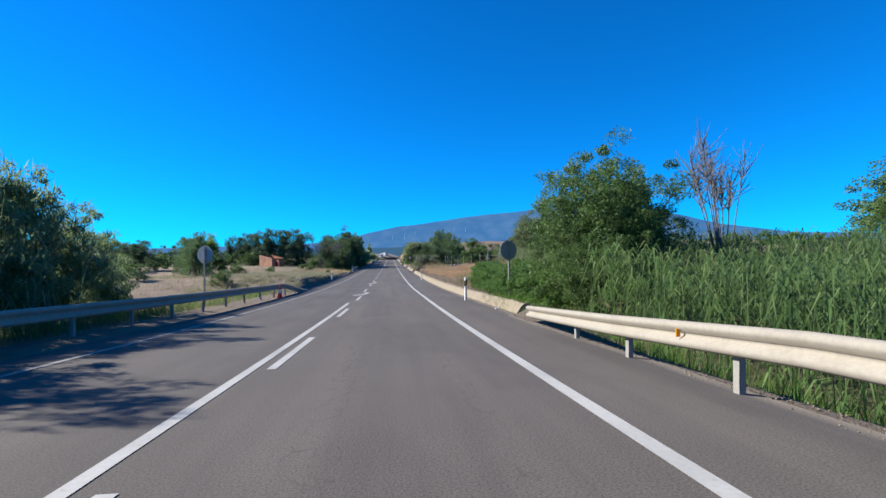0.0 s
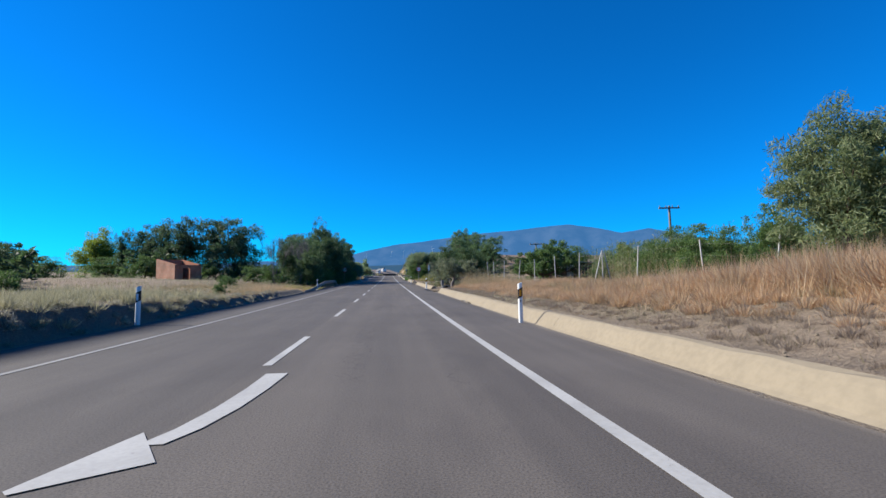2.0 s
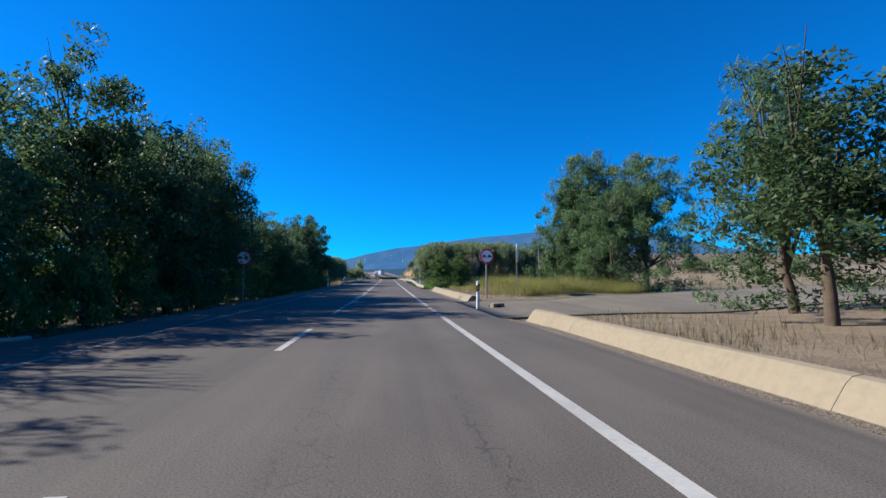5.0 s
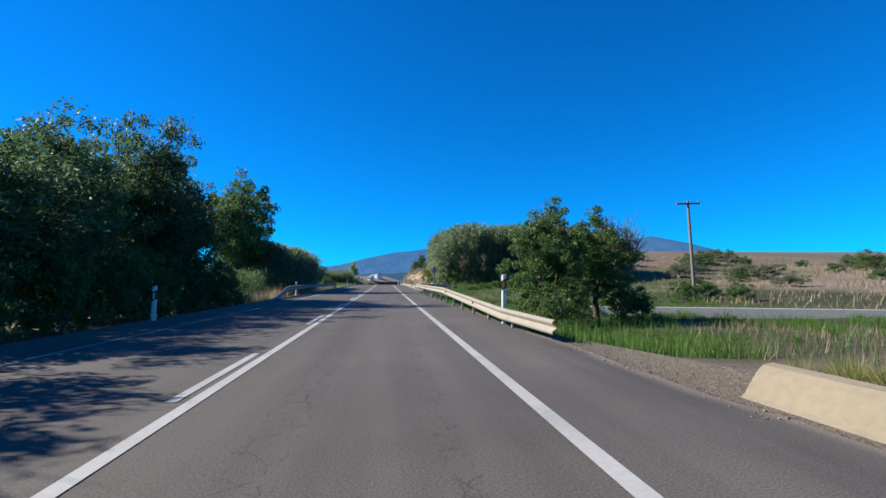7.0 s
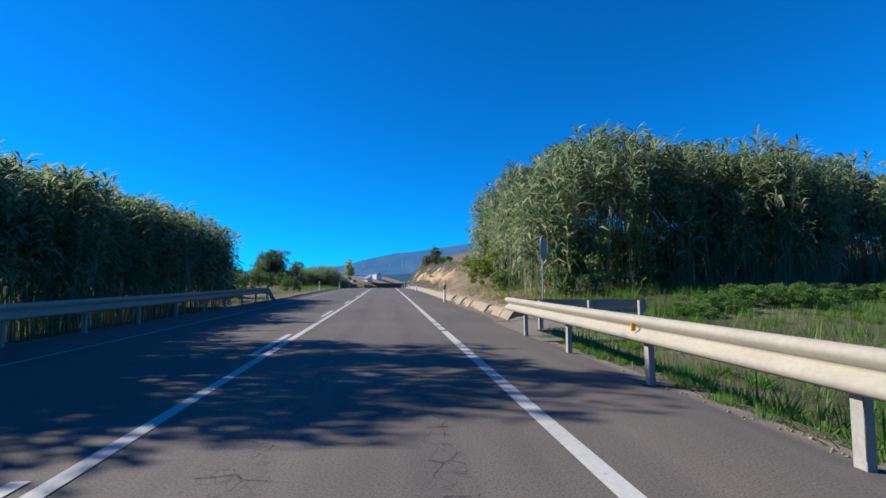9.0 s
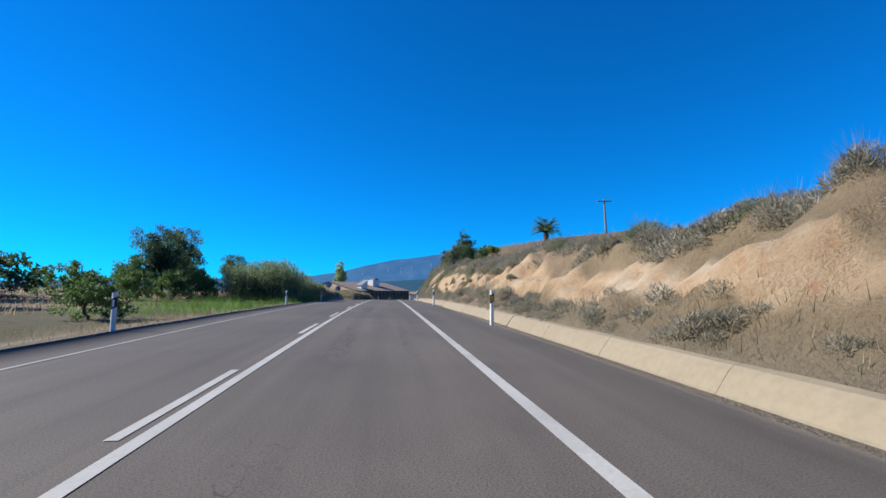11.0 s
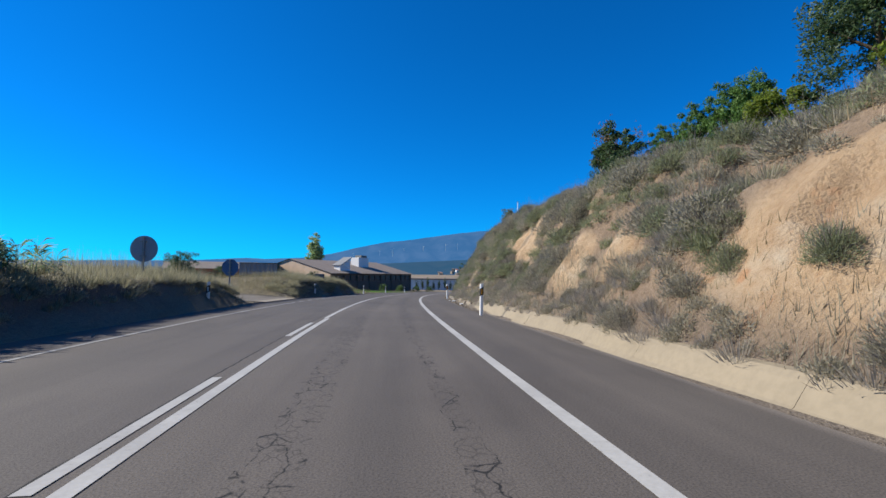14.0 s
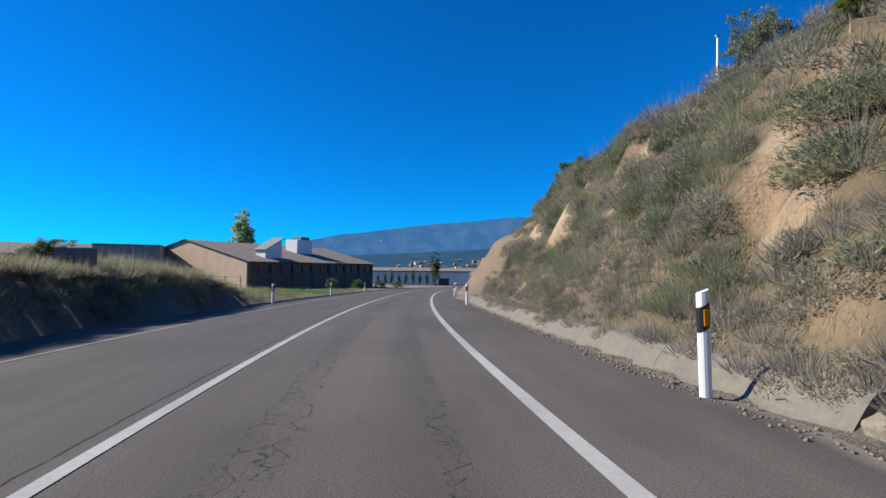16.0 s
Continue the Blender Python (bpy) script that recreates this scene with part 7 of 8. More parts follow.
def wood_spots(n, s0, s1, u0, u1, h0, h1):
    return [(wood.uniform(s0, s1), wood.uniform(u0, u1), wood.uniform(h0, h1), wood.uniform(4.5, 8)) for _ in range(n)]


far_wood(1, wood_spots(34, -5, 110, -80, -24, 3.0, 5.6), LEAF_DARK, "line of dark green trees beyond the field")
far_wood(2, wood_spots(26, -5, 110, -80, -26, 2.5, 4.6), LEAF_MID, "green hedges beyond the field")
far_wood(3, wood_spots(34, 5, 118, 28, 75, 2.4, 4.2), LEAF_MID, "green orchard trees beyond the slope")
far_wood(4, wood_spots(22, 225, 262, -60, -20, 2.5, 4.5), LEAF_DARK, "dark green trees across the field")
place("willow", 10.0, -11.0, 9.2, 4.0)
for s, u, h, w in ((12.5, -8.6, 6.0, 3.6), (14.2, -9.6, 6.3, 3.6), (16, -8.8, 5.0, 3.2), (18, -9.4, 4.2, 3.0), (19.8, -9.8, 3.6, 2.8), (12, -8.2, 4.9, 3.6), (9.2, -8.8, 5.4, 3.8), (6.4, -8.0, 5.2, 3.6), (3.6, -8.6, 5.8, 4.0), (15, -9.4, 4.6, 3.4), (10, -11.8, 5.2, 4.2), (5, -12, 5.6, 4.2)):
    place("tamarisk", s, u, h, w)
for n in range(16):
    place("far_b" if n % 3 else "lime_bush", 60 + n * 2.0, 24.5 + wood.uniform(-2.5, 2.5), wood.uniform(3.4, 4.8), wood.uniform(3.0, 4.2))
for s, u, h, w in ((97, -13.5, 2.2, 3.6), (102, -20, 2.4, 4), (103, -23, 2.8, 5), (91, -14.5, 1.0, 2.0), (106, -18, 2.5, 5), (101, -11, 1.6, 3)):
    place("bush", s, u, h, w)
for s, u, h, w in ((16, -10, 2.4, 3.6), (10, -12, 2.8, 4), (18, -8.6, 1.6, 2.6), (24, -14, 2.4, 4), (30, -17, 2.2, 4), (22, -20, 3, 5)):
    place("bush", s, u, h, w)
rng_w = random.Random(77)
WALL = ([100, 110, 113, 126.5, 130, 133, 137, 139.5, 149, 153, 157, 172], [5.6, 6.2, 9.9, 10.6, 9.8, 8.5, 7.6, 6.2, 6.6, 7.4, 9.4, 9.2])
for n, s in enumerate(np.arange(103, 165.3, 3.1)):
    key = ("elm_b", "ash_a", "elm_a", "ash_b")[n % 4]
    place(key, float(s), -8.2 - rng_w.uniform(0, 2.2) * (0.1 if s < 108 else 1) - (1.4 if s > 159 else 0), float(np.interp(s, *WALL)) * rng_w.uniform(0.88, 1.08), rng_w.uniform(4.2, 5.4) * (0.75 if s < 108 else 1))
    if n % 2 and s > 112:
        place("far_a", float(s) + 1.5, -12.5 - rng_w.uniform(0, 2), float(np.interp(s, *WALL)) * rng_w.uniform(0.85, 1.0), 5.5)
    place("bush", float(s) + 0.8, -6.9 - rng_w.uniform(0, 0.8), rng_w.uniform(2.0, 3.2), 3.0)
    place("bush", float(s) + 2.4, -8.6 - rng_w.uniform(0, 0.8), rng_w.uniform(2.4, 3.6), 3.4)
for key, s, u, h in (("elm_b", 122.4, -7.3, 8.5), ("elm_a", 119.2, -7.4, 8.2), ("elm_a", 125.4, -7.4, 8.4), ("elm_a", 163.2, -9.0, 7.8), ("elm_b", 160.2, -8.6, 9.2), ("elm_a", 138.5, -7.3, 6.0), ("elm_a", 141.8, -7.3, 5.7), ("elm_b", 145.0, -7.4, 5.5)):
    place(key, s, u, h, 5.0 if h > 7 else 4.0)
place("walnut", 180.4, -11.4, 11.8, 7.4)
for s, u, h, w in ((207, -9, 2.2, 3.6), (212, -11, 2.6, 4), (220, -12, 2.4, 4), (228, -9, 2.0, 3.4), (237, -15, 2.6, 4), (246.5, -13.8, 2.6, 3.8), (249.2, -12.6, 2.4, 3.6), (251.6, -14.4, 3.0, 4.2), (243.6, -15.6, 2.4, 4.0), (247.6, -17.4, 3.6, 4.6)):
    place("bush", s, u, h, w)
for key, s, u, h, w in (("far_a", 254, -17, 6.6, 6.0), ("far_a", 248.6, -15.6, 6.6, 5.6), ("far_b", 270, -23, 6.0, 5), ("far_a", 263, -14.5, 4.6, 4.4), ("far_a", 240, -24, 4.6, 6), ("far_a", 233, -19, 4.0, 5), ("far_b", 247, -30, 5, 6), ("far_a", 316, -27.3, 5.0, 4.4), ("far_a", 317, -22.4, 3.2, 3.8), ("far_a", 345, -60, 4, 8)):
    place(key, s, u, h, w)


def place_xy(key, x, y, height, spread):
    s, u = road_su(np.array(float(x)), np.array(float(y)))
    return place(key, float(s), float(u), height, spread)


place_xy("poplar", -14.4, 398, 16.5, 5.4)
place("olive", 303.5, -6.9, 0.9, 1.5)
place_xy("cypress", 31.5, 415, 10.5, 3.2)
for n in range(9):
    place_xy("cypress", 17 + n * 1.9, 424 - n * 0.5, 3.8 + (n * 7 % 3) * 0.7, 1.3)
for x, y in ((4.5, 352), (8, 358), (12, 366), (16, 375)):
    place_xy("bush", x, y, 1.5, 2.4)


def palm():
    rng = np.random.RandomState(6)
    p = ground_at(262.6, 21.0, 1.0)
    ob = empty("palm_tree", Matrix.Translation(p))
    v, f = tube([(0, 0, -0.4), (0, 0, 1.0), (0, 0, 1.9)], [0.34, 0.3, 0.34], 12)
    hung("trunk", mesh_of("trunk", v, f, BARK), ob)
    for n in range(34):
        a = n * 2.399
        up = 0.40 + 0.60 * (n / 34)
        t = np.linspace(0, 1, 9)
        reach = 2.1
        line_p = np.stack([np.cos(a) * reach * t * (1.05 - 0.45 * up), np.sin(a) * reach * t * (1.0 - 0.5 * up), 1.9 + reach * (up * 1.25 * t - (0.75 - 0.45 * up) * t**2.2)], -1)
        out = [tube(line_p, np.linspace(0.03, 0.006, 9), 4)]
        way = unit(np.gradient(line_p, axis=0))
        at = np.concatenate([line_p[i] + (line_p[i + 1] - line_p[i]) * k for i in range(1, 8) for k in (np.zeros((1, 3)), np.full((1, 3), 0.33), np.full((1, 3), 0.66))])
        w = np.repeat(way[1:8], 3, 0)
        for sgn in (-1, 1):
            sd = unit(np.cross(w, [0, 0, 1.0])) * sgn
            tip = at + sd * 0.42 + w * 0.3 - [0, 0, 0.08]
            th = np.array([0, 0, 0.018])
            q = np.stack([at - th, at + th, tip + th * 0.3, tip - th * 0.3], 1).reshape(-1, 3)
            out.append((q, np.arange(len(at) * 4).reshape(-1, 4)))
        hung("frond", mesh_of("frond", *soup(out), LEAF_DARK), ob)
    tagged(ob, "bushy green palm on top of the hill", "palm tree")


palm()


# ---- shrubs on the cut bank ----
def bank_shrubs():
    """Crest, foot and face of the cut, each with its own growth."""
    rng = random.Random(8)
    for count, s0, s1, u0, u1, h0, h1, wide, keys in ((62, 208, 258, 9.1, 11.0, 0.6, 1.05, 1.8, "aabbac"), (96, 258, 318, 8.8, 11.0, 0.7, 1.2, 1.7, "accdab"), (26, 214, 258, 6.6, 7.4, 0.35, 0.6, 1.9, "aabb"),
                                                      (24, 258, 318, 6.4, 7.1, 0.35, 0.6, 1.9, "abbac"), (84, 258, 316, 7.1, 9.0, 0.55, 1.0, 1.6, "accdacb"), (16, 220, 258, 7.5, 8.8, 0.3, 0.6, 1.5, "abc")):
        done = tries = 0
        while done < count and tries < count * 30:
            tries += 1
            s, u = rng.uniform(s0, s1), rng.uniform(u0, u1)
            if count != 16 and bare_face(s, u) > 0:
                continue
            h = rng.uniform(h0, h1)
            place("scrub_" + rng.choice(keys), s, u, h, h * wide * rng.uniform(0.8, 1.25), sink=0.12 * h)
            done += 1
    for key, s, u, h in (("c", 265.6, 7.1, 0.6), ("d", 263.9, 7.05, 0.62), ("d", 268.0, 7.1, 0.5), ("a", 258.4, 7.55, 0.5), ("c", 256.6, 7.3, 0.55), ("b", 251.1, 7.65, 0.26), ("b", 250.2, 7.6, 0.28), ("a", 242.6, 8.0, 0.5), ("c", 241.8, 8.2, 0.55), ("a", 246.6, 9.2, 0.8), ("c", 296.5, 7.0, 0.7), ("a", 298.2, 7.4, 0.7), ("c", 299.2, 7.9, 0.8), ("a", 297.9, 9.9, 0.8)):
        place("scrub_" + key, s, u, h, h * 1.15, sink=0.1 * h)


bank_shrubs()


def scrub_cover(seed, tufts, region, tall, mat, label, patch=0.0):
    """Low cushions of growth between the shrubs, as one mass."""
    rng = np.random.RandomState(seed)
    forms = [soup(shrub_form(rng, 1.0, 1.9, 310, (0.25, 0.048))) for _ in range(4)]
    s0, s1, u0, u1 = region
    s, u = rng.uniform(s0, s1, tufts), rng.uniform(u0, u1, tufts)
    keep = bare_face(s, u) < -0.04
    if patch:
        # Green and brown growth in stretches of their own, with clay between.
        keep &= patch * lattice(s, u, 1.25, 61) > -0.02
    s, u = s[keep], u[keep]
    h = tall * rng.uniform(0.55, 1.3, len(s))
    turn = rng.uniform(0, 2 * np.pi, len(s))
    root = road_xyz(s, u, land(s, u) - 0.03)
    out = []
    for k in range(len(s)):
        v, f = forms[k % 4]
        c, n = math.cos(turn[k]), math.sin(turn[k])
        out.append((v @ np.array([[c, n, 0], [-n, c, 0], [0, 0, 1]]) * h[k] + root[k], f))
    return tagged(new("scrub", mesh_of("scrub", *soup(out), mat)), label, "scrub", kind="stuff")


def tussocks(seed, n, s0, s1, u0, u1, tall, mat, label, per=150, thin=0.017, share=-0.3):
    """Soft domes of thin stalks that run together into a mat."""
    rng = np.random.RandomState(seed)
    per, thin = int(per * 0.8), thin * 1.15
    s, u = rng.uniform(s0, s1, n), rng.uniform(u0, u1, n)
    keep = (lattice(s, u, 2.2, seed) > share) & ((s < 204) | (bare_face(s, u) < -0.22))
    s, u = s[keep], u[keep]
    root = road_xyz(s, u, land(s, u) - 0.04)
    h = tall * rng.uniform(0.55, 1.25, len(s)) * (1 + 0.35 * lattice(s, u, 3.4, seed + 1))
    a = rng.uniform(0, 2 * np.pi, (len(s), per))
    flat = rng.uniform(0, 1, (len(s), per)) ** 0.5
    out = np.stack([np.cos(a) * flat, np.sin(a) * flat, np.sqrt(1.15 - flat**2) * 0.9], -1)
    tip = out * (h[:, None] * rng.uniform(0.75, 1.15, (len(s), per)))[..., None] * [1.05, 1.05, 1.0]
    foot = tip * rng.uniform(0.25, 0.6, (len(s), per))[..., None] * [1.2, 1.2, 0.7]
    side = unit(np.cross(tip - foot, rng.normal(size=tip.shape))) * (thin * rng.uniform(0.5, 1.2, (len(s), per)))[..., None] * 0.5
    v = (np.stack([foot - side, foot + side, tip], 2) + root[:, None, None]).reshape(-1, 3)
    return tagged(new("grass", mesh_of("grass", v, np.arange(len(v)).reshape(-1, 3), mat)), label, "grass", kind="stuff")


tussocks(301, 1300, 40, 80, 7.4, 13.5, 0.36, GRASS_RUST, "rusty dry weeds matted on the slope", 210, 0.010, -0.6)
tussocks(302, 800, 28, 80, 9.0, 20, 0.42, GRASS_TAN, "tan dry weeds matted on the slope", 130, 0.014, -0.6)
tussocks(303, 1700, 24, 80, 6.4, 8.4, 0.15, GRASS_BROWN, "low pinkish-brown dead weeds behind the kerb", 110, 0.0065, -0.75)
tussocks(304, 260, 44, 58, 9.2, 13.0, 0.75, GRASS_RUST, "tall rusty weeds on the slope", 190, 0.012)
tussocks(311, 60, 37, 42, 8.6, 12.0, 0.34, GRASS_LIME, "yellow-green weeds on the slope", 150, 0.010, -0.5)
tussocks(305, 680, 30, 62, -12, -5.0, 0.45, GRASS_STRAW, "pale grey-green grass on the ditch bank", 200, 0.009, -0.6)
tussocks(306, 600, 56, 98, -13, -5.2, 0.28, GRASS_TAN, "golden dry grass beside the ditch", 130, 0.010, -0.5)
tussocks(307, 120, 84, 98, -9, -5.4, 0.34, GRASS_LIME, "yellow-green weeds by the barrier's end", 140, 0.011)
tussocks(308, 420, 263, 283, -7.0, -5.0, 0.45, GRASS_STRAW, "pale grass hanging over the shaded bank", 130, 0.013)
tussocks(309, 460, 292, 313, -7.0, -5.0, 0.45, GRASS_STRAW, "pale grass hanging over the bank by the junction", 130, 0.013)
tussocks(310, 1000, 258, 316, 6.15, 7.6, 0.30, DEAD_BRUSH, "grey-brown dead brush over the foot of the bank", 150, 0.011, -0.8)
tussocks(312, 900, 255, 316, 7.0, 10.5, 0.42, LEAF_SHRUB_GREEN, "soft grey-green growth over the bank's face", 130, 0.010, 0.0)
tussocks(313, 900, 255, 316, 7.0, 10.5, 0.40, LEAF_SHRUB, "soft grey-brown growth over the bank's face", 130, 0.010, 0.0)
tussocks(316, 800, 146, 190, 6.2, 24, 0.42, GRASS_GREEN, "lush green grass in the field", 120, 0.012, -0.5)
tussocks(317, 330, 122.5, 141, 7.4, 16, 0.42, GRASS_LIME, "soft golden-green grass beside the side road", 150, 0.011, -0.5)
tussocks(319, 300, 122.5, 134, 9.0, 16, 0.95, GRASS_LIME, "tall soft golden-green grass below the willows", 210, 0.011, -0.6)
tussocks(318, 220, 122, 141, 6.6, 8.6, 0.16, GRASS_BROWN, "low dead weeds behind the kerb", 110, 0.007, -0.6)
tussocks(320, 300, 145.5, 182, 5.55, 6.5, 0.26, GRASS_GREEN, "green grass under the crash barrier", 110, 0.010, -0.6)
tussocks(321, 70, 187.5, 196.5, 6.6, 8.3, 0.2, GRASS_TAN, "cut straw lying at the foot of the canes", 110, 0.012, -0.6)
tussocks(314, 330, 284, 308, 6.5, 9.4, 0.55, LEAF_SHRUB_GREEN, "soft olive-green brooms on the bank's face", 260, 0.008, -0.1)
tussocks(315, 260, 284, 308, 6.5, 9.6, 0.5, LEAF_SHRUB, "soft grey brooms on the bank's face", 240, 0.008, -0.1)
scrub_cover(201, 420, (204, 320, 8.7, 11.0), 0.50, LEAF_SHRUB, "grey-brown wiry scrub along the bank's crest")
scrub_cover(205, 220, (236, 322, 9.0, 12.0), 0.45, LEAF_SHRUB_GREEN, "grey-green scrub along the bank's crest")
scrub_cover(202, 260, (206, 322, 6.3, 7.3), 0.22, LEAF_SHRUB, "low grey-brown scrub at the foot of the bank")
scrub_cover(203, 460, (254, 316, 6.9, 9.8), 0.34, LEAF_SHRUB_GREEN, "green wiry scrub on the bank's face", 1.0)
scrub_cover(204, 420, (254, 316, 6.8, 9.8), 0.32, LEAF_SHRUB, "brown wiry scrub on the bank's face", -1.0)
scrub_cover(211, 150, (214, 256, 6.4, 7.4), 0.34, LEAF_SHRUB, "grey-brown scrub over the foot of the sandy face")
scrub_cover(212, 18, (62.9, 65.8, 5.6, 5.88), 0.12, DEAD_BRUSH, "brown weeds growing in dirt against the kerb")
scrub_cover(213, 5, (44.6, 45.8, 5.65, 5.85), 0.08, DEAD_BRUSH, "dead weeds against the kerb")
scrub_cover(208, 190, (33, 72, -5.7, -4.8), 0.2, LEAF_SHRUB, "dry scrub on the shaded ditch bank")
scrub_cover(209, 330, (277, 314, 6.1, 7.3), 0.27, LEAF_SHRUB, "grey-brown scrub hanging over the broken kerb")
scrub_cover(210, 130, (250, 281, 6.2, 7.0), 0.28, LEAF_SHRUB, "grey-brown scrub along the kerb")
scrub_cover(206, 150, (263, 283, -6.0, -4.85), 0.3, LEAF_SHRUB, "dry scrub on the shaded bank")
scrub_cover(207, 150, (293, 313, -6.0, -4.85), 0.3, LEAF_SHRUB, "dry scrub on the shaded bank by the junction")


# ---- grass ----
def grass(seed, n, s0, s1, u0, u1, tall, wide, mat, label, clump=0.6, lean=0.5):
    """Blades in tufts, thinner where the ground is bare."""
    rng = np.random.RandomState(seed)
    n, wide = int(n * 0.62), wide * 1.2
    s, u = rng.uniform(s0, s1, n), rng.uniform(u0, u1, n)
    keep = lattice(s, u, 1.1, seed) * 0.7 + lattice(s, u, 4.0, seed + 1) * 0.6 > rng.uniform(-1, 1, n) * clump - 0.25
    s, u = s[keep], u[keep]
    at = road_xyz(s, u, land(s, u) - 0.04)
    k = 0.7 + 0.45 * lattice(s, u, 2.5, seed + 2)
    v, f = blades(rng, at, tall * k, wide, lean)
    return tagged(new("grass", mesh_of("grass", v, f, mat)), label, "grass", kind="stuff")


grass(101, 26000, 27, 79, 6.4, 8.6, 0.2, 0.010, GRASS_OLIVE, "short half-dry grass at the verge", 0.8, 0.9)
grass(149, 8000, 33, 79, 6.5, 8.8, 0.24, 0.009, LEAF_SHRUB, "grey-brown dead weeds behind the kerb", 0.5, 1.1)
grass(102, 24000, 33, 79, 7.3, 14, 0.46, 0.0105, GRASS_RUST, "rusty dry grass on the slope", 0.4, 0.75)
grass(141, 7000, 16, 35, 6.5, 8.0, 0.3, 0.012, GRASS_OLIVE, "thin dry weeds between kerb and brambles")
grass(134, 1500, 29, 35, 7.2, 10, 0.8, 0.012, GRASS_OLIVE, "green weeds on the slope")
grass(135, 1200, 36, 40.5, 7.6, 9.6, 0.42, 0.014, GRASS_LIME, "yellow-green weeds on the slope")
grass(136, 18000, 58, 79, 7.0, 9.2, 0.32, 0.010, GRASS_RUST, "low rusty grass behind the kerb")
grass(138, 22000, 43, 58, 8.8, 14, 0.95, 0.010, GRASS_RUST, "tall rusty grass on the slope")
grass(139, 20000, 30, 82, -26, -7.5, 0.5, 0.02, GRASS_OLIVE, "rough grey-green grass in the field")
grass(140, 9000, 10, 34, -8.6, -5.7, 0.75, 0.014, GRASS_GREEN, "green weeds under the barrier")
grass(103, 20000, 30, 80, 11, 22, 0.42, 0.0115, GRASS_TAN, "tall dry grass on the slope")
grass(137, 9000, 74.5, 80.4, 7.8, 13, 1.8, 0.010, GRASS_TAN, "tall pale straw stalks by the farm track", 0.3, 0.2)
grass(104, 6000, 74, 80.2, 8.0, 12, 0.8, 0.012, GRASS_RUST, "rusty grass by the farm track")
grass(105, 15750, -6, 20, 5.9, 9, 0.5, 0.0119, GRASS_GREEN, "green grass behind the barrier")
grass(106, 8750, 87, 111, 6.5, 9.5, 0.45, 0.0119, GRASS_OLIVE, "half-dry grass at the verge")
grass(142, 12000, 122.5, 137, 8.2, 15, 0.85, 0.011, GRASS_LIME, "tall golden-green grass beside the side road", 0.3, 0.3)
grass(143, 7000, 122.5, 132, 7.2, 11, 0.6, 0.014, GRASS_TAN, "dry straw around the signs", 0.4)
grass(107, 12000, 124, 141, 7.4, 12, 0.3, 0.0120, GRASS_GREEN, "short green grass behind the kerb")
grass(108, 20000, 122, 150, 9, 24, 0.5, 0.0136, GRASS_TAN, "dry grass in the field")
grass(109, 38000, 144, 182, 5.75, 10, 0.5, 0.018, GRASS_GREEN, "bright green grass behind the barrier")
grass(110, 28000, 140, 186, 9, 26, 0.55, 0.0153, GRASS_GREEN, "green field grass")
grass(111, 26000, 140, 215, 24, 75, 0.7, 0.06, GRASS_TAN, "dry grass on the far rise")
grass(112, 12250, 186, 203, 6.5, 9, 0.35, 0.0119, GRASS_TAN, "cut straw at the foot of the reeds")
grass(117, 24000, 172, 190, 8.8, 34, 0.6, 0.014, GRASS_GREEN, "tall green grass in front of the reeds")
grass(119, 7000, 176, 190, 7.0, 30, 0.55, 0.016, GRASS_GREEN, "lush green grass in front of the reeds")
grass(118, 16000, 124, 141, 8.5, 17, 0.55, 0.013, GRASS_OLIVE, "tall golden grass beyond the kerb")
grass(113, 8750, 185, 200, 6.8, 12, 0.5, 0.0119, GRASS_GREEN, "green grass at the foot of the reeds")
grass(114, 21000, 205, 320, 6.35, 7.6, 0.3, 0.0110, GRASS_OLIVE, "dry weeds at the foot of the bank")
grass(115, 26000, 206, 322, 9.2, 14, 0.55, 0.0136, GRASS_OLIVE, "dry grass along the top of the bank")
grass(144, 26000, 260, 318, 6.2, 7.5, 0.5, 0.011, LEAF_SHRUB, "grey-brown dead grass over the foot of the bank", 0.4, 0.4)
grass(145, 9000, 208, 260, 6.3, 7.3, 0.36, 0.011, LEAF_SHRUB, "grey-brown dead grass behind the kerb", 0.5, 0.4)
grass(146, 7000, 262, 318, 8.8, 11.2, 0.75, 0.011, GRASS_TAN, "pale grass stalks along the crest", 0.6, 0.25)
grass(147, 12000, 262, 284, -9.5, -5.6, 0.95, 0.012, GRASS_STRAW, "tall pale grass on the shaded bank", 0.5, 0.25)
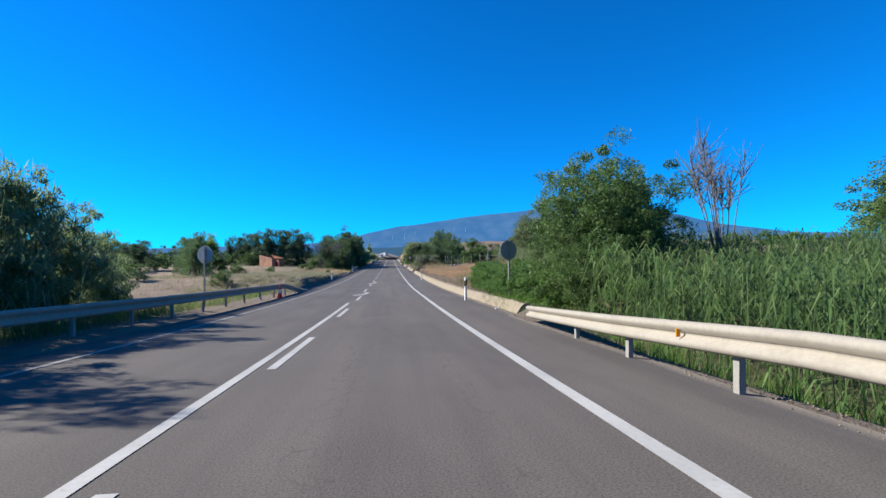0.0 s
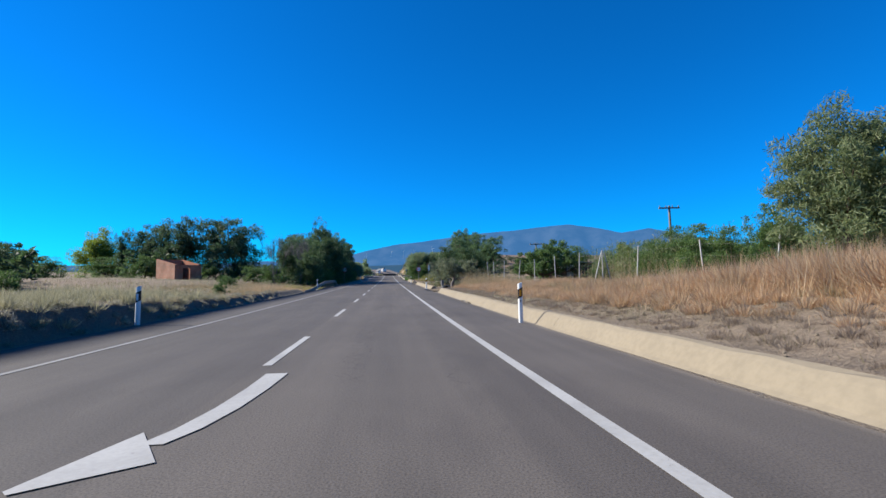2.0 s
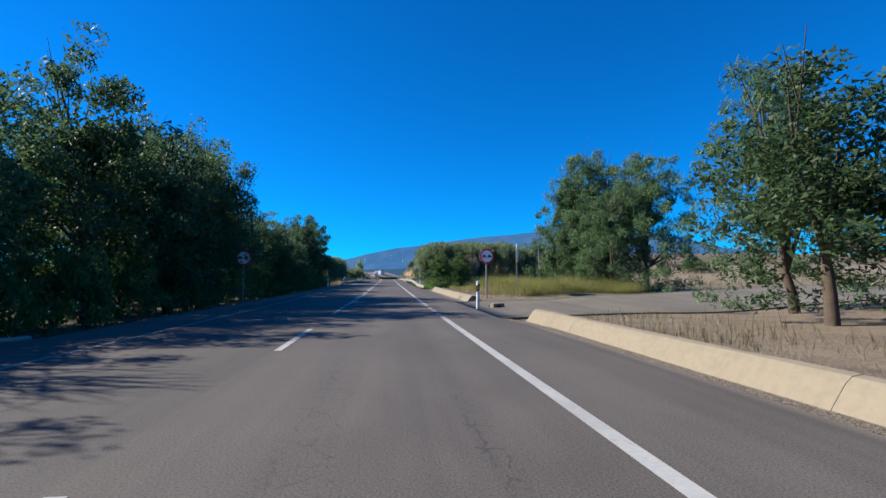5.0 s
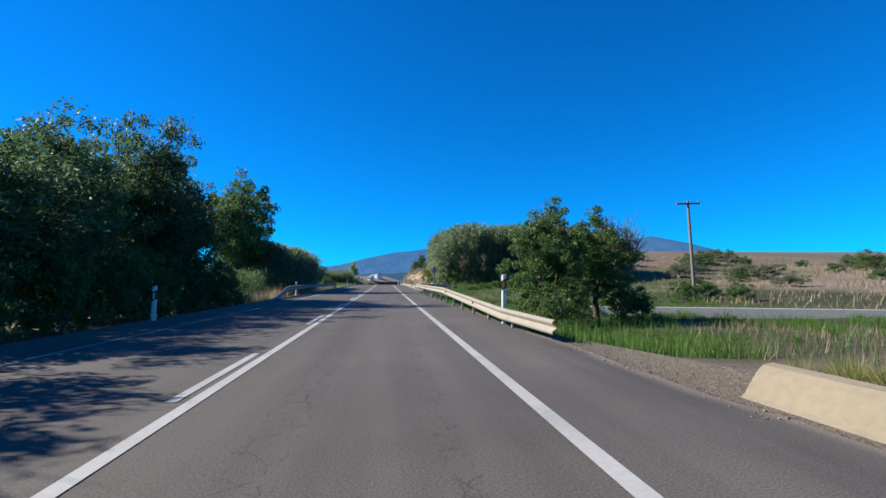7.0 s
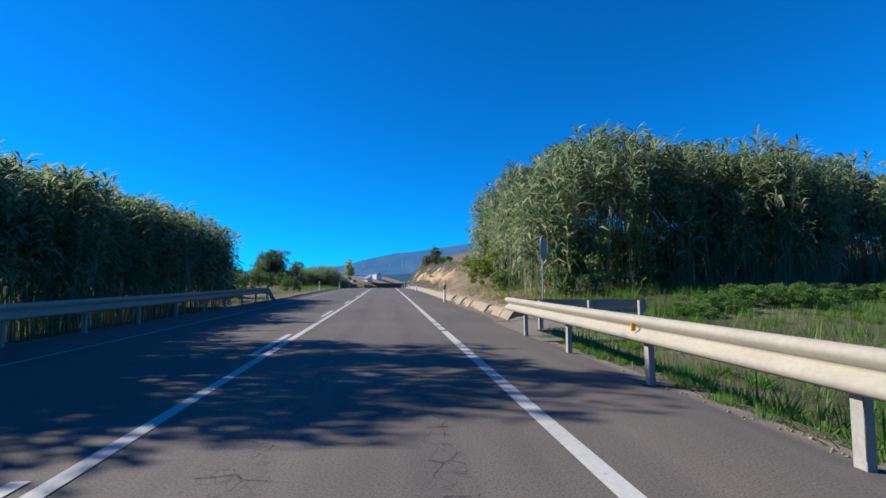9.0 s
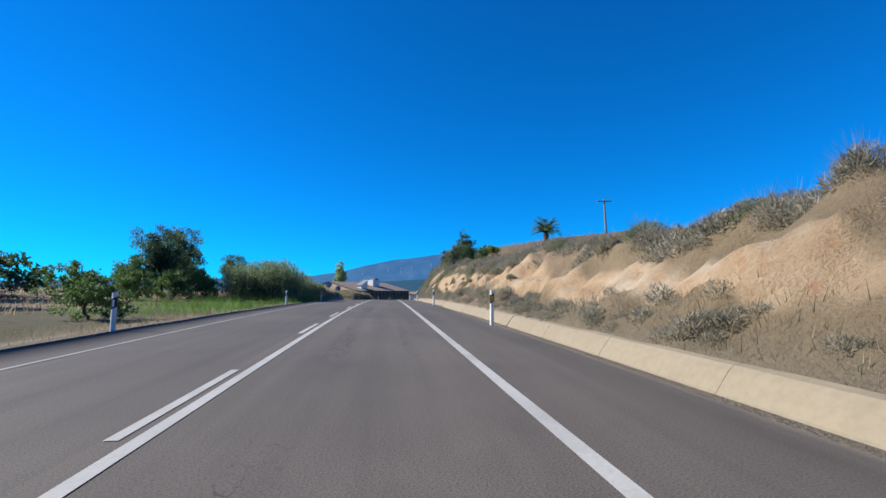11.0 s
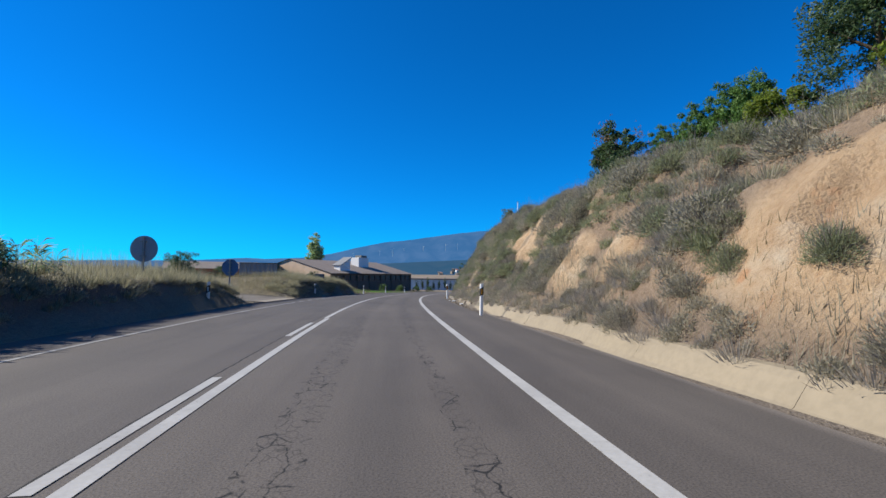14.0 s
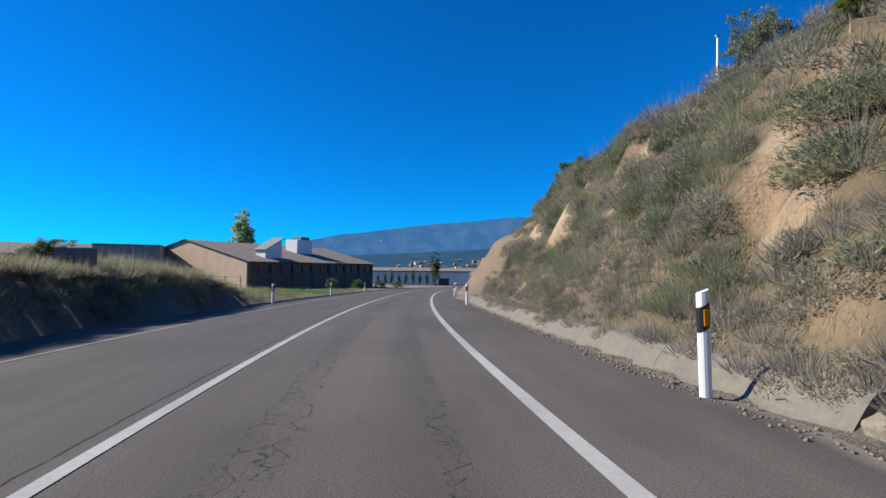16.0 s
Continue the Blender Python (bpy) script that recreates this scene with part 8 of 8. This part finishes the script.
grass(148, 14000, 292, 318, -9.5, -5.6, 0.9, 0.012, GRASS_STRAW, "tall pale grass on the bank by the junction", 0.5, 0.25)
grass(116, 15750, 230, 330, 12, 24, 0.8, 0.025, GRASS_TAN, "dry grass on top of the hill")
grass(121, 15750, -8, 34, -9, -5.6, 0.5, 0.0119, GRASS_OLIVE, "half-dry grass behind the barrier")
grass(122, 16000, 32, 64, -12, -5.25, 0.62, 0.0115, GRASS_STRAW, "pale grey-green grass on the ditch bank", 0.4, 0.5)
grass(123, 45000, 34, 100, -26, -8, 0.45, 0.015, GRASS_STRAW, "pale grey-green grass in the field", 0.6)
grass(124, 14000, 72, 100, -14, -5.4, 0.6, 0.0127, GRASS_TAN, "golden dry grass by the barrier")
grass(125, 10500, 100, 170, -7.5, -4.8, 0.4, 0.0119, GRASS_OLIVE, "thin grass under the trees")
grass(126, 4375, 165.5, 172, -7.5, -4.9, 1.1, 0.0119, GRASS_TAN, "tuft of tall golden grass by the barrier", 0.1)
grass(127, 15750, 172, 232, -8, -4.9, 0.5, 0.0119, GRASS_OLIVE, "grass under the reeds")
grass(128, 24500, 230, 262, -12, -4.9, 0.8, 0.0127, GRASS_GREEN, "green grass at the field's edge")
grass(129, 26000, 262, 284, -12, -5.0, 0.62, 0.0127, GRASS_OLIVE, "half-dry grass on the shaded bank")
grass(130, 26000, 291, 322, -13, -5.0, 0.6, 0.0127, GRASS_OLIVE, "half-dry grass on the shaded bank")
grass(131, 21000, 264, 345, -34, -11, 0.7, 0.025, GRASS_TAN, "dry grass behind the bank")
grass(132, 12250, 312, 350, -12, -4.9, 0.45, 0.02, GRASS_GREEN, "grass in front of the shed")
grass(133, 10500, 228, 262, -30, -12, 0.7, 0.03, GRASS_TAN, "dry grass in the field")
grass(150, 1700, 60, 84, 17.5, 22.5, 2.1, 0.016, GRASS_TAN, "tall pale cane stalks behind the fence", 0.4, 0.12)
grass(152, 9000, 74, 92, -10.0, -5.4, 0.5, 0.011, GRASS_RUST, "golden tufts beside the ditch", 1.0, 0.5)
